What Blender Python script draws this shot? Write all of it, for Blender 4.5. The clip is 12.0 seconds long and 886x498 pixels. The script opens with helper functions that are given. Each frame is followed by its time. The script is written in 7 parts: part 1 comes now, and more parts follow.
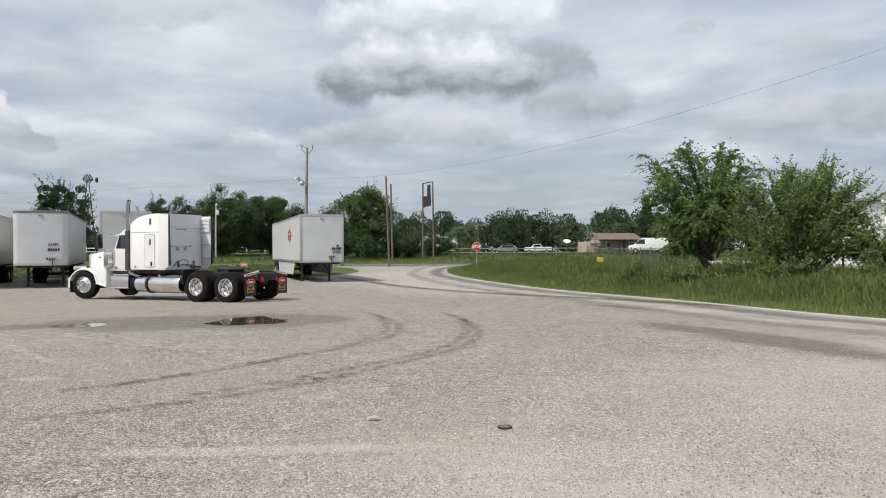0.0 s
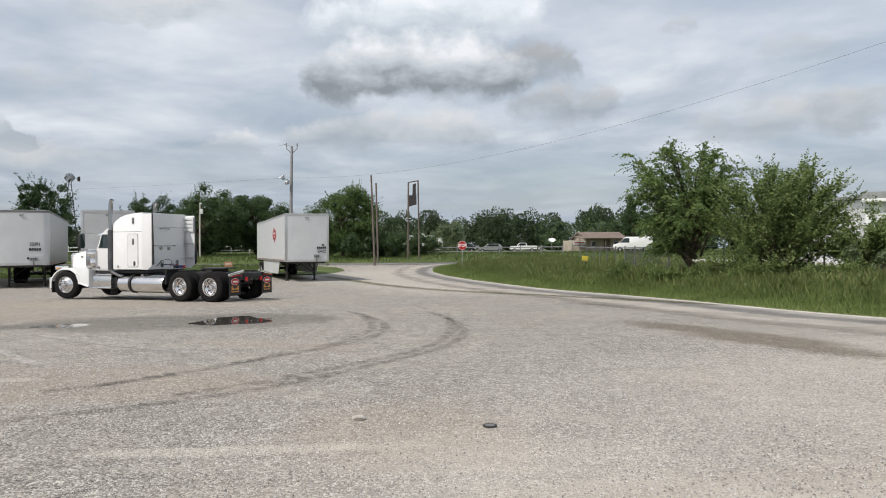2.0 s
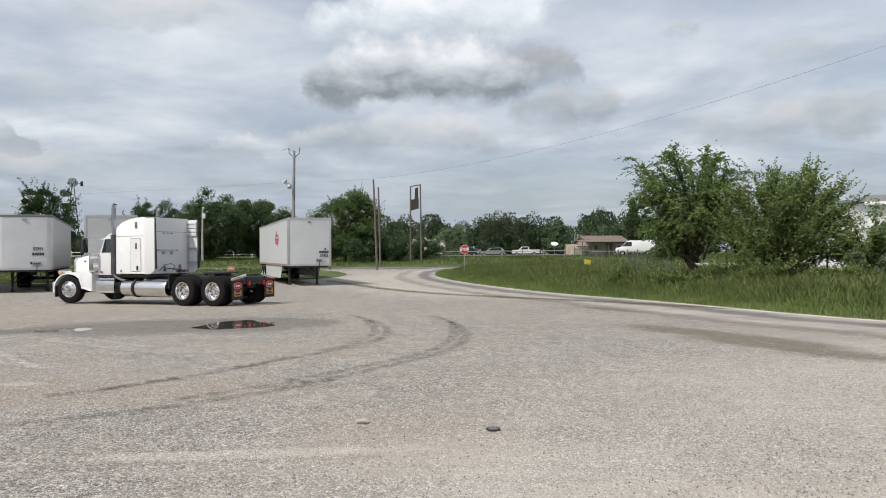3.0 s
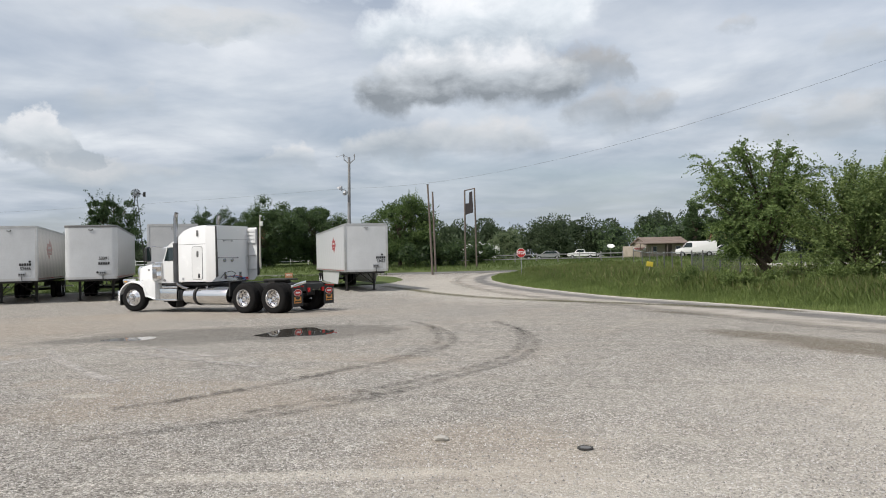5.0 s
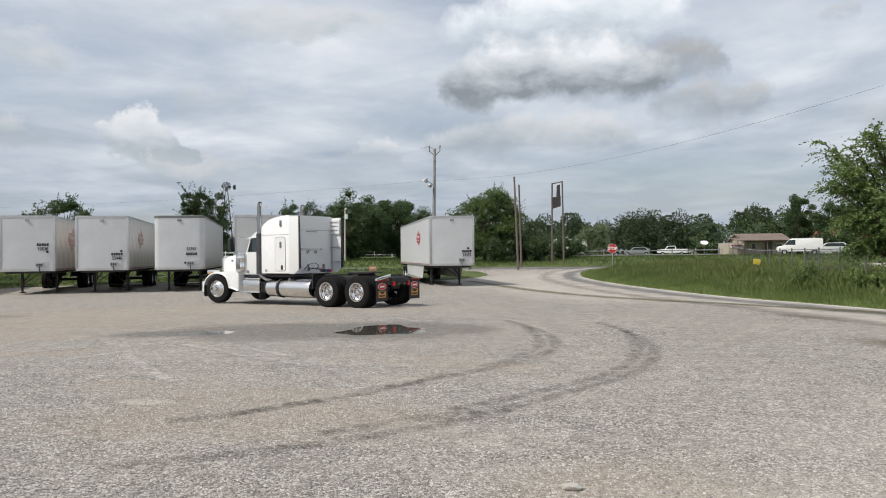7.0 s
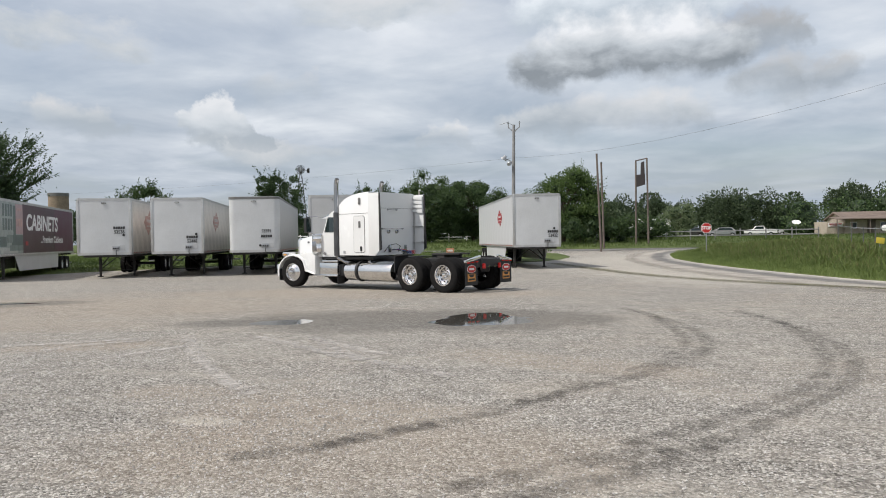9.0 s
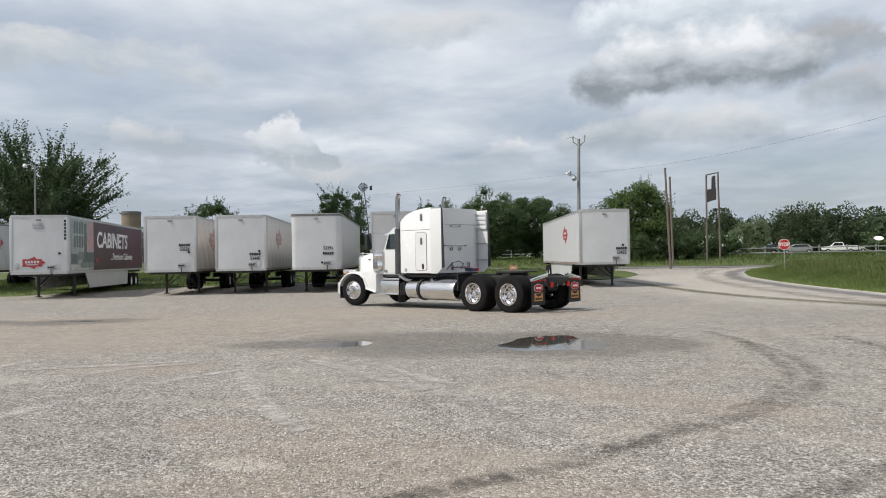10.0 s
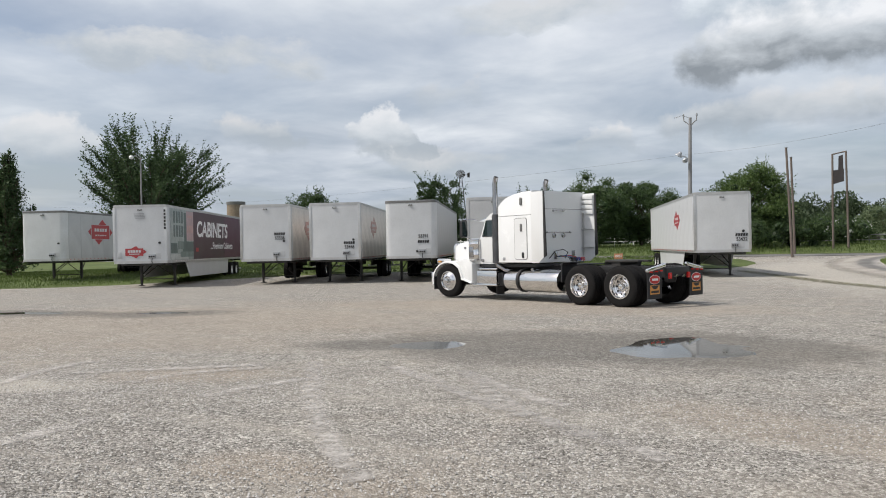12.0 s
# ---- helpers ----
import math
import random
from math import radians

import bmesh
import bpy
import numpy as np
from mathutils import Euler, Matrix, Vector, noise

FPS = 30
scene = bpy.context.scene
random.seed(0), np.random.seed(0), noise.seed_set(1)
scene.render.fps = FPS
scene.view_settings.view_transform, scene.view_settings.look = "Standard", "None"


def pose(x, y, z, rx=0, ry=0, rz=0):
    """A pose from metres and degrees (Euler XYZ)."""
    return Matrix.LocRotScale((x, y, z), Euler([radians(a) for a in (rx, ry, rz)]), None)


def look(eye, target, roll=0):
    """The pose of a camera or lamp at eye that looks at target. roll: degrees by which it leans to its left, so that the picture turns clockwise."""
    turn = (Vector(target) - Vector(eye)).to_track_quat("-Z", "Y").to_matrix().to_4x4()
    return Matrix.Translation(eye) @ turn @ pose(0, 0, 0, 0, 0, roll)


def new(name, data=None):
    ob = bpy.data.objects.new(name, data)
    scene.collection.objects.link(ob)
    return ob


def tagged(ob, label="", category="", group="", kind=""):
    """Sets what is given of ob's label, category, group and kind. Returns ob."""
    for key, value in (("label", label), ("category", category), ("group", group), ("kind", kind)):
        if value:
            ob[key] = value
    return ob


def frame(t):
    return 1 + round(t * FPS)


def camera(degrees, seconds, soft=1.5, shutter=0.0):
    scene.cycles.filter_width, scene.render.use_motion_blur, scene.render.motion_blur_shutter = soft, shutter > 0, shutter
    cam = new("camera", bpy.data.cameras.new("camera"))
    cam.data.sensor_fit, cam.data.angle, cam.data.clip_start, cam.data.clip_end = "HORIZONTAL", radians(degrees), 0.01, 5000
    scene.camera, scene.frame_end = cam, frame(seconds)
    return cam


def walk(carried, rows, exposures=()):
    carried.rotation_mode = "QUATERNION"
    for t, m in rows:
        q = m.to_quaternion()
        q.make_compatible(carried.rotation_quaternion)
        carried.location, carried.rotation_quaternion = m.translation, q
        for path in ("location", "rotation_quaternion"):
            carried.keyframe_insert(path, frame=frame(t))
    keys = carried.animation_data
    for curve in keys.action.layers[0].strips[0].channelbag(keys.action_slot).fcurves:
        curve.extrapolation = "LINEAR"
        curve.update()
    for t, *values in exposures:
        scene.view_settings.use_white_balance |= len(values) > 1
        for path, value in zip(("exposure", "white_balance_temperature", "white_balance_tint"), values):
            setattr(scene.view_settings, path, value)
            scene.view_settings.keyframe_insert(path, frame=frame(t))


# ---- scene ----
cam = camera(61.8, 12.0, soft=1.0)
PATH = [
    (0, (0.308, 0.276, 1.706), (0.254, 2.276, 1.71), -0.3),
    (0.5, (0.312, 0.276, 1.703), (0.275, 2.276, 1.708), -0.2),
    (1, (0.317, 0.27, 1.7), (0.281, 2.27, 1.695), -0.4),
    (1.5, (0.313, 0.269, 1.705), (0.286, 2.269, 1.7), -0.4),
    (2, (0.315, 0.267, 1.707), (0.3, 2.266, 1.708), -0.4),
    (2.5, (0.315, 0.269, 1.701), (0.302, 2.269, 1.71), -0.4),
    (3, (0.307, 0.261, 1.701), (0.286, 2.261, 1.713), -0.5),
    (5, (0.026, 0.797, 1.698), (-0.137, 2.79, 1.724), -1.3),
    (5.5, (-0.042, 1.157, 1.686), (-0.282, 3.143, 1.727), -2.3),
    (6, (-0.154, 1.494, 1.672), (-0.481, 3.467, 1.7), -1.5),
    (6.5, (-0.337, 1.924, 1.689), (-0.686, 3.893, 1.724), -0.9),
    (7, (-0.472, 2.432, 1.655), (-0.855, 4.395, 1.671), -0.6),
    (9, (-1.651, 4.609, 1.546), (-2.219, 6.526, 1.519), -1.0),
    (9.5, (-1.832, 5.038, 1.551), (-2.487, 6.927, 1.571), -1.4),
    (10, (-2.006, 5.464, 1.552), (-2.731, 7.328, 1.574), -1.0),
    (10.5, (-2.193, 5.899, 1.57), (-2.898, 7.771, 1.579), -0.4),
    (11, (-2.351, 6.347, 1.566), (-3.192, 8.162, 1.568), 0.3),
    (11.5, (-2.597, 6.765, 1.564), (-3.487, 8.556, 1.536), -0.5),
    (12, (-2.771, 7.189, 1.553), (-3.737, 8.94, 1.548), -1.2),
]
walk(cam, [(t, look(eye, target, roll)) for t, eye, target, roll in PATH])

# ---- world and sun ----
SUN = Vector((-0.62, -0.54, 1.04)).normalized()


def node(tree, kind, **inputs):
    n = tree.nodes.new(kind)
    for key, value in inputs.items():
        n.inputs[key.replace("_", " ")].default_value = value
    return n


def math_node(tree, op, a, b=None, c=None, clamp=False):
    n = tree.nodes.new("ShaderNodeMath")
    n.operation, n.use_clamp = op, clamp
    for k, v in enumerate((a, b, c)):
        if v is None:
            continue
        if isinstance(v, (int, float)):
            n.inputs[k].default_value = v
        else:
            tree.links.new(v, n.inputs[k])
    return n.outputs[0]


def ramp(tree, fac, stops, mode="LINEAR"):
    n = tree.nodes.new("ShaderNodeValToRGB")
    n.color_ramp.interpolation = mode
    els = n.color_ramp.elements
    while len(els) < len(stops):
        els.new(0.5)
    for el, (p, c) in zip(els, stops):
        el.position = p
        el.color = (*c, 1) if isinstance(c, tuple) else (c, c, c, 1)
    tree.links.new(fac, n.inputs[0])
    return n.outputs[0]


def mix(tree, fac, a, b, mode="MIX"):
    n = tree.nodes.new("ShaderNodeMix")
    n.data_type, n.blend_type = "RGBA", mode
    for key, v in ((0, fac), (6, a), (7, b)):
        if isinstance(v, (int, float)):
            n.inputs[key].default_value = v
        elif isinstance(v, tuple):
            n.inputs[key].default_value = (*v, 1)
        else:
            tree.links.new(v, n.inputs[key])
    return n.outputs[2]


def noise_tex(tree, vec, scale, detail=3.0, rough=0.55, distortion=0.0, dims="3D"):
    n = tree.nodes.new("ShaderNodeTexNoise")
    n.noise_dimensions = dims
    n.inputs["Scale"].default_value, n.inputs["Detail"].default_value = scale, detail
    n.inputs["Roughness"].default_value, n.inputs["Distortion"].default_value = rough, distortion
    if vec is not None:
        tree.links.new(vec, n.inputs["Vector"])
    return n.outputs[0]


def sky():
    world = bpy.data.worlds.new("world")
    world.use_nodes = True
    scene.world = world
    t = world.node_tree
    t.nodes.clear()
    co = t.nodes.new("ShaderNodeTexCoord").outputs["Generated"]
    sep = t.nodes.new("ShaderNodeSeparateXYZ")
    t.links.new(co, sep.inputs[0])
    # the air behind the clouds
    air = t.nodes.new("ShaderNodeTexSky")
    air.sky_type, air.sun_disc = "NISHITA", False
    air.sun_elevation = math.asin(SUN.z)
    air.sun_rotation = math.atan2(SUN.x, SUN.y)
    air.air_density, air.dust_density = 1.0, 2.0
    base = mix(t, 1.0, air.outputs[0], (0.115, 0.108, 0.105), "MULTIPLY")
    # a cloud deck, flattened towards the horizon
    up = math_node(t, "ADD", math_node(t, "MAXIMUM", sep.outputs[2], 0.0), 0.11)
    comb = t.nodes.new("ShaderNodeCombineXYZ")
    t.links.new(math_node(t, "DIVIDE", sep.outputs[0], up), comb.inputs[0])
    t.links.new(math_node(t, "DIVIDE", sep.outputs[1], up), comb.inputs[1])
    comb.inputs[2].default_value = 3.7
    deck = noise_tex(t, comb.outputs[0], 0.62, 7.0, 0.52, 0.25)
    shade = noise_tex(t, comb.outputs[0], 1.35, 6.0, 0.55, 0.3)
    # small billows seen against the deck
    stretch = t.nodes.new("ShaderNodeMapping")
    stretch.inputs["Scale"].default_value = (1.0, 1.0, 1.9)
    t.links.new(co, stretch.inputs[0])
    puff = noise_tex(t, stretch.outputs[0], 9.0, 8.0, 0.58, 0.2)
    puff2 = noise_tex(t, stretch.outputs[0], 14.0, 7.0, 0.6, 0.3)
    cover = math_node(t, "MULTIPLY_ADD", deck, 2.6, -0.55, clamp=True)
    # overhead, out of sight, the deck is thinned to clear air so shadows deepen
    gap = math_node(t, "MULTIPLY_ADD", sep.outputs[2], -2.6, 2.15, clamp=True)
    cover = math_node(t, "MULTIPLY", cover, math_node(t, "MULTIPLY_ADD", gap, 0.85, 0.15))
    # the deck is blue-grey low down and paler higher up
    climb = math_node(t, "MULTIPLY_ADD", math_node(t, "MAXIMUM", sep.outputs[2], 0.0), 1.35, -0.255)
    tone = math_node(t, "ADD", math_node(t, "MULTIPLY_ADD", shade, 0.95, 0.025), climb)
    col = ramp(t, tone, [(0.28, (0.40, 0.46, 0.54)), (0.46, (0.55, 0.60, 0.67)), (0.62, (0.71, 0.75, 0.80)), (0.80, (0.90, 0.92, 0.95))])
    out = mix(t, cover, base, col)
    # billowing edges: the clouds are looked up a little aside of where they stand
    warp = t.nodes.new("ShaderNodeTexNoise")
    warp.inputs["Scale"].default_value, warp.inputs["Detail"].default_value, warp.inputs["Roughness"].default_value = 7.0, 6.0, 0.6
    t.links.new(stretch.outputs[0], warp.inputs["Vector"])
    shift = t.nodes.new("ShaderNodeVectorMath")
    shift.operation = "MULTIPLY_ADD"
    shift.inputs[1].default_value = (0.15, 0.15, 0.09)
    t.links.new(warp.outputs["Color"], shift.inputs[0])
    lift = t.nodes.new("ShaderNodeVectorMath")
    lift.operation = "ADD"
    lift.inputs[1].default_value = (-0.075, -0.075, -0.045)
    t.links.new(co, lift.inputs[0])
    t.links.new(lift.outputs[0], shift.inputs[2])
    bent = shift.outputs[0]
    # single cumulus clouds: azimuth (left of +y), elevation, half width and half height in degrees, tones of the underside and the top
    for az, el, w, h, dark, white in (
        (-2.0, 21.5, 15.0, 2.6, 0.74, 0.92), (45.0, 20.0, 15.0, 2.0, 0.66, 0.84), (49.0, 14.5, 11.0, 1.5, 0.52, 0.66), (22.0, 17.0, 9.0, 1.3, 0.56, 0.66),
        (-27.0, 9.3, 7.0, 1.8, 0.46, 0.60), (29.5, 7.0, 6.0, 0.9, 0.52, 0.62),
    ):
        a, e = radians(az), radians(el)
        d = Vector((-math.sin(a) * math.cos(e), math.cos(a) * math.cos(e), math.sin(e)))
        right, over = Vector((math.cos(a), math.sin(a), 0)), Vector((math.sin(a) * math.sin(e), -math.cos(a) * math.sin(e), math.cos(e)))

        def along(axis, k):
            n = t.nodes.new("ShaderNodeVectorMath")
            n.operation = "DOT_PRODUCT"
            n.inputs[1].default_value = axis / k
            t.links.new(bent, n.inputs[0])
            return n.outputs["Value"]

        u, v = along(right, math.sin(radians(w))), along(over, math.sin(radians(h)))
        rr = math_node(t, "ADD", math_node(t, "MULTIPLY", u, u), math_node(t, "MULTIPLY", v, v))
        body = math_node(t, "ADD", math_node(t, "MULTIPLY", rr, -0.62), math_node(t, "MULTIPLY", puff, 3.0))
        body = math_node(t, "MULTIPLY", math_node(t, "MULTIPLY_ADD", body, 1.7, -1.5, clamp=True), math_node(t, "GREATER_THAN", along(d, 1.0), 0.2))
        low = math_node(t, "ADD", math_node(t, "MULTIPLY", v, 0.50), math_node(t, "MULTIPLY_ADD", puff2, 1.9, -0.42))
        mid = (dark + white) / 2
        tone = ramp(t, low, [(0.1, (dark * 0.87, dark * 0.965, dark * 1.07)), (0.5, (mid * 0.92, mid * 0.985, mid * 1.05)), (0.95, (white * 0.97, white, white * 1.04))])
        out = mix(t, math_node(t, "MULTIPLY", body, 0.9), out, tone)
    # heaped clouds with flat undersides: round heads (azimuth, elevation, radius in degrees), the underside's elevation, tones, softness
    def vec(op, a, b):
        n = t.nodes.new("ShaderNodeVectorMath")
        n.operation = op
        t.links.new(a, n.inputs[0])
        if isinstance(b, Vector):
            n.inputs[1].default_value = b
        else:
            t.links.new(b, n.inputs[1])
        return n

    curl = t.nodes.new("ShaderNodeTexNoise")
    curl.inputs["Scale"].default_value, curl.inputs["Detail"].default_value, curl.inputs["Roughness"].default_value = 11.0, 7.0, 0.58
    t.links.new(co, curl.inputs["Vector"])
    moved = vec("ADD", co, vec("MULTIPLY", vec("SUBTRACT", curl.outputs["Color"], Vector((0.5, 0.5, 0.5))).outputs[0], Vector((0.13, 0.13, 0.085))).outputs[0]).outputs[0]
    msep = t.nodes.new("ShaderNodeSeparateXYZ")
    t.links.new(moved, msep.inputs[0])
    flat = vec("MULTIPLY", moved, Vector((1, 1, 1.55))).outputs[0]
    heap = noise_tex(t, co, 26.0, 6.0, 0.6)
    roll = noise_tex(t, stretch.outputs[0], 17.0, 6.0, 0.55, 0.3)
    great = (
        (((8.0, 16.6, 3.2), (5.1, 16.5, 3.8), (1.6, 16.8, 4.4), (-1.9, 17.3, 4.4), (-4.4, 18.1, 3.8), (3.4, 19.2, 4.2)), 12.4, 0.60, 1.0, 0.55),
        (((-5.4, 13.9, 2.6), (-7.7, 13.7, 2.6), (-9.6, 13.6, 1.6)), 12.2, 0.31, 0.44, 0.5),
        (((8.4, 13.0, 2.6), (5.6, 13.9, 3.4), (2.4, 14.2, 3.8), (-1.0, 13.8, 3.8), (-3.8, 13.2, 2.8)), 10.5, 0.26, 0.88, 0.5),
        (((10.6, 8.2, 2.0), (8.0, 8.8, 2.6), (4.9, 8.9, 2.9), (1.9, 9.0, 3.0), (-1.6, 8.7, 2.6)), 6.9, 0.44, 0.70, 0.5),
        (((-6.6, 10.7, 2.2), (-9.2, 10.6, 2.8), (-11.9, 10.8, 1.9)), 9.6, 0.35, 0.54, 0.5),
    )
    small = (
        (((17.4, 7.6, 1.0), (16.2, 7.9, 1.4), (15.1, 7.6, 1.0)), 7.0, 0.50, 0.72, 0.35),
        (((34.6, 8.2, 1.7), (32.9, 9.2, 2.0), (31.4, 8.4, 1.8), (30.3, 8.0, 1.3)), 7.2, 0.47, 0.80, 0.24),
        (((28.7, 11.3, 2.2), (26.9, 11.6, 1.7)), 10.5, 0.50, 0.64, 0.6),
        (((57.5, 7.8, 2.6), (55.3, 7.4, 2.0)), 5.8, 0.50, 0.74, 0.35),
        (((43.2, 8.7, 2.0), (41.6, 9.0, 1.8)), 7.4, 0.48, 0.66, 0.45),
        (((-16.8, 15.7, 1.0), (-17.6, 16.2, 0.9)), 15.0, 0.44, 0.56, 0.6),
        (((-24.5, 13.4, 1.7), (-26.3, 13.4, 2.2)), 12.8, 0.46, 0.60, 0.6),
        (((-20.5, 8.6, 2.6), (-23.4, 8.6, 2.6)), 7.5, 0.46, 0.64, 0.6),
    )
    for heads, under, dark, white, soft in great + small:
        field = None
        for az, el, r in heads:
            a, e = radians(az), radians(el)
            d = Vector((-math.sin(a) * math.cos(e), math.cos(a) * math.cos(e), 1.55 * math.sin(e)))
            one = math_node(t, "MULTIPLY_ADD", vec("DISTANCE", flat, d).outputs["Value"], -1 / math.sin(radians(r)), 1.0)
            field = one if field is None else math_node(t, "SMOOTH_MAX", field, one, 0.25)
        z0, top = math.sin(radians(under)), math.sin(radians(max(el + r / 1.55 for _, el, r in heads)))
        body = math_node(t, "ADD", field, math_node(t, "MULTIPLY_ADD", heap, 0.9, -0.42))
        body = math_node(t, "MULTIPLY_ADD", body, 1 / soft, 0.1, clamp=True)
        foot = math_node(t, "MULTIPLY_ADD", msep.outputs[2], 1 / (0.012 + 0.07 * soft), -(z0 - 0.012) / (0.012 + 0.07 * soft), clamp=True)
        body = math_node(t, "MULTIPLY", body, foot)
        rel = math_node(t, "MULTIPLY_ADD", sep.outputs[2], 1 / (top - z0), -z0 / (top - z0))
        tone = math_node(t, "ADD", math_node(t, "MULTIPLY_ADD", puff, 0.75, math_node(t, "MULTIPLY", rel, 1.15)), math_node(t, "MULTIPLY_ADD", roll, 0.75, -1.0))
        mid = dark * 0.45 + white * 0.55
        col = ramp(t, tone, [(0.12, (dark * 0.86, dark * 0.965, dark * 1.075)), (0.42, (mid * 0.92, mid * 0.985, mid * 1.05)), (0.74, (white * 0.985, white, white * 1.03))])
        out = mix(t, math_node(t, "MULTIPLY", body, 0.88), out, col)
    # haze at the horizon and plain ground light below it
    hz = math_node(t, "MULTIPLY_ADD", math_node(t, "ABSOLUTE", sep.outputs[2]), -9.0, 1.0, clamp=True)
    out = mix(t, math_node(t, "MULTIPLY", hz, 0.5), out, (0.43, 0.485, 0.545))
    out = mix(t, math_node(t, "LESS_THAN", sep.outputs[2], -0.01), out, (0.22, 0.23, 0.20))
    bg = node(t, "ShaderNodeBackground", Strength=1.06)
    t.links.new(out, bg.inputs[0])
    o = t.nodes.new("ShaderNodeOutputWorld")
    t.links.new(bg.outputs[0], o.inputs[0])


sky()
lamp = bpy.data.lights.new("sun", "SUN")
lamp.energy, lamp.angle, lamp.color = 3.3, radians(1.5), (1.0, 0.95, 0.88)
new("sun", lamp).matrix_world = look(SUN * 60, (0, 0, 0))


# ---- materials ----
def mat(name, color, rough=0.5, metal=0.0, var=0.12, scale=3.0, bump=0.0, fine=60.0, spec=0.5, coat=0.0, second=None, random_tint=0.0):
    m = bpy.data.materials.new(name)
    m.use_nodes = True
    t = m.node_tree
    b = t.nodes["Principled BSDF"]
    co = t.nodes.new("ShaderNodeTexCoord").outputs["Object"]
    big = noise_tex(t, co, scale, 4.0, 0.6)
    small = noise_tex(t, co, fine, 3.0, 0.6)
    both = math_node(t, "ADD", math_node(t, "MULTIPLY", big, 0.65), math_node(t, "MULTIPLY", small, 0.35))
    dark = tuple(c * (1 - var) for c in color)
    light = second or tuple(min(1, c * (1 + var)) for c in color)
    col = ramp(t, both, [(0.32, dark), (0.5, color), (0.68, light)])
    if random_tint:
        oi = t.nodes.new("ShaderNodeObjectInfo")
        hsv = t.nodes.new("ShaderNodeHueSaturation")
        t.links.new(col, hsv.inputs["Color"])
        t.links.new(math_node(t, "MULTIPLY_ADD", oi.outputs["Random"], random_tint, 1 - random_tint / 2), hsv.inputs["Value"])
        col = hsv.outputs[0]
    t.links.new(col, b.inputs["Base Color"])
    b.inputs["Metallic"].default_value, b.inputs["Specular IOR Level"].default_value = metal, spec
    b.inputs["Coat Weight"].default_value = coat
    t.links.new(math_node(t, "MULTIPLY_ADD", both, 0.25, rough - 0.125, clamp=True), b.inputs["Roughness"])
    if bump:
        n = t.nodes.new("ShaderNodeBump")
        n.inputs["Strength"].default_value, n.inputs["Distance"].default_value = bump, 0.01
        t.links.new(small, n.inputs["Height"])
        t.links.new(n.outputs[0], b.inputs["Normal"])
    return m


def glass(name, color, rough=0.05):
    m = mat(name, color, rough, 0.0, 0.05, spec=0.6)
    m.node_tree.nodes["Principled BSDF"].inputs["Coat Weight"].default_value = 0.6
    return m


def blobs(t, co, spots, wobble, soft=0.5):
    """1 inside the given ellipses (x, y, half width, half depth, turn), with a wandering edge."""
    total = None
    for x, y, w, h, turn in spots:
        mp = t.nodes.new("ShaderNodeMapping")
        mp.vector_type = "TEXTURE"
        mp.inputs["Location"].default_value = (x, y, 0)
        mp.inputs["Rotation"].default_value = (0, 0, radians(turn))
        mp.inputs["Scale"].default_value = (w, h, 1000)
        t.links.new(co, mp.inputs[0])
        ln = t.nodes.new("ShaderNodeVectorMath")
        ln.operation = "LENGTH"
        t.links.new(mp.outputs[0], ln.inputs[0])
        v = math_node(t, "ADD", math_node(t, "MULTIPLY", ln.outputs["Value"], -1.0), wobble)
        v = math_node(t, "MULTIPLY_ADD", v, 1 / soft, 0.5 / soft, clamp=True)
        total = v if total is None else math_node(t, "MAXIMUM", total, v)
    return total


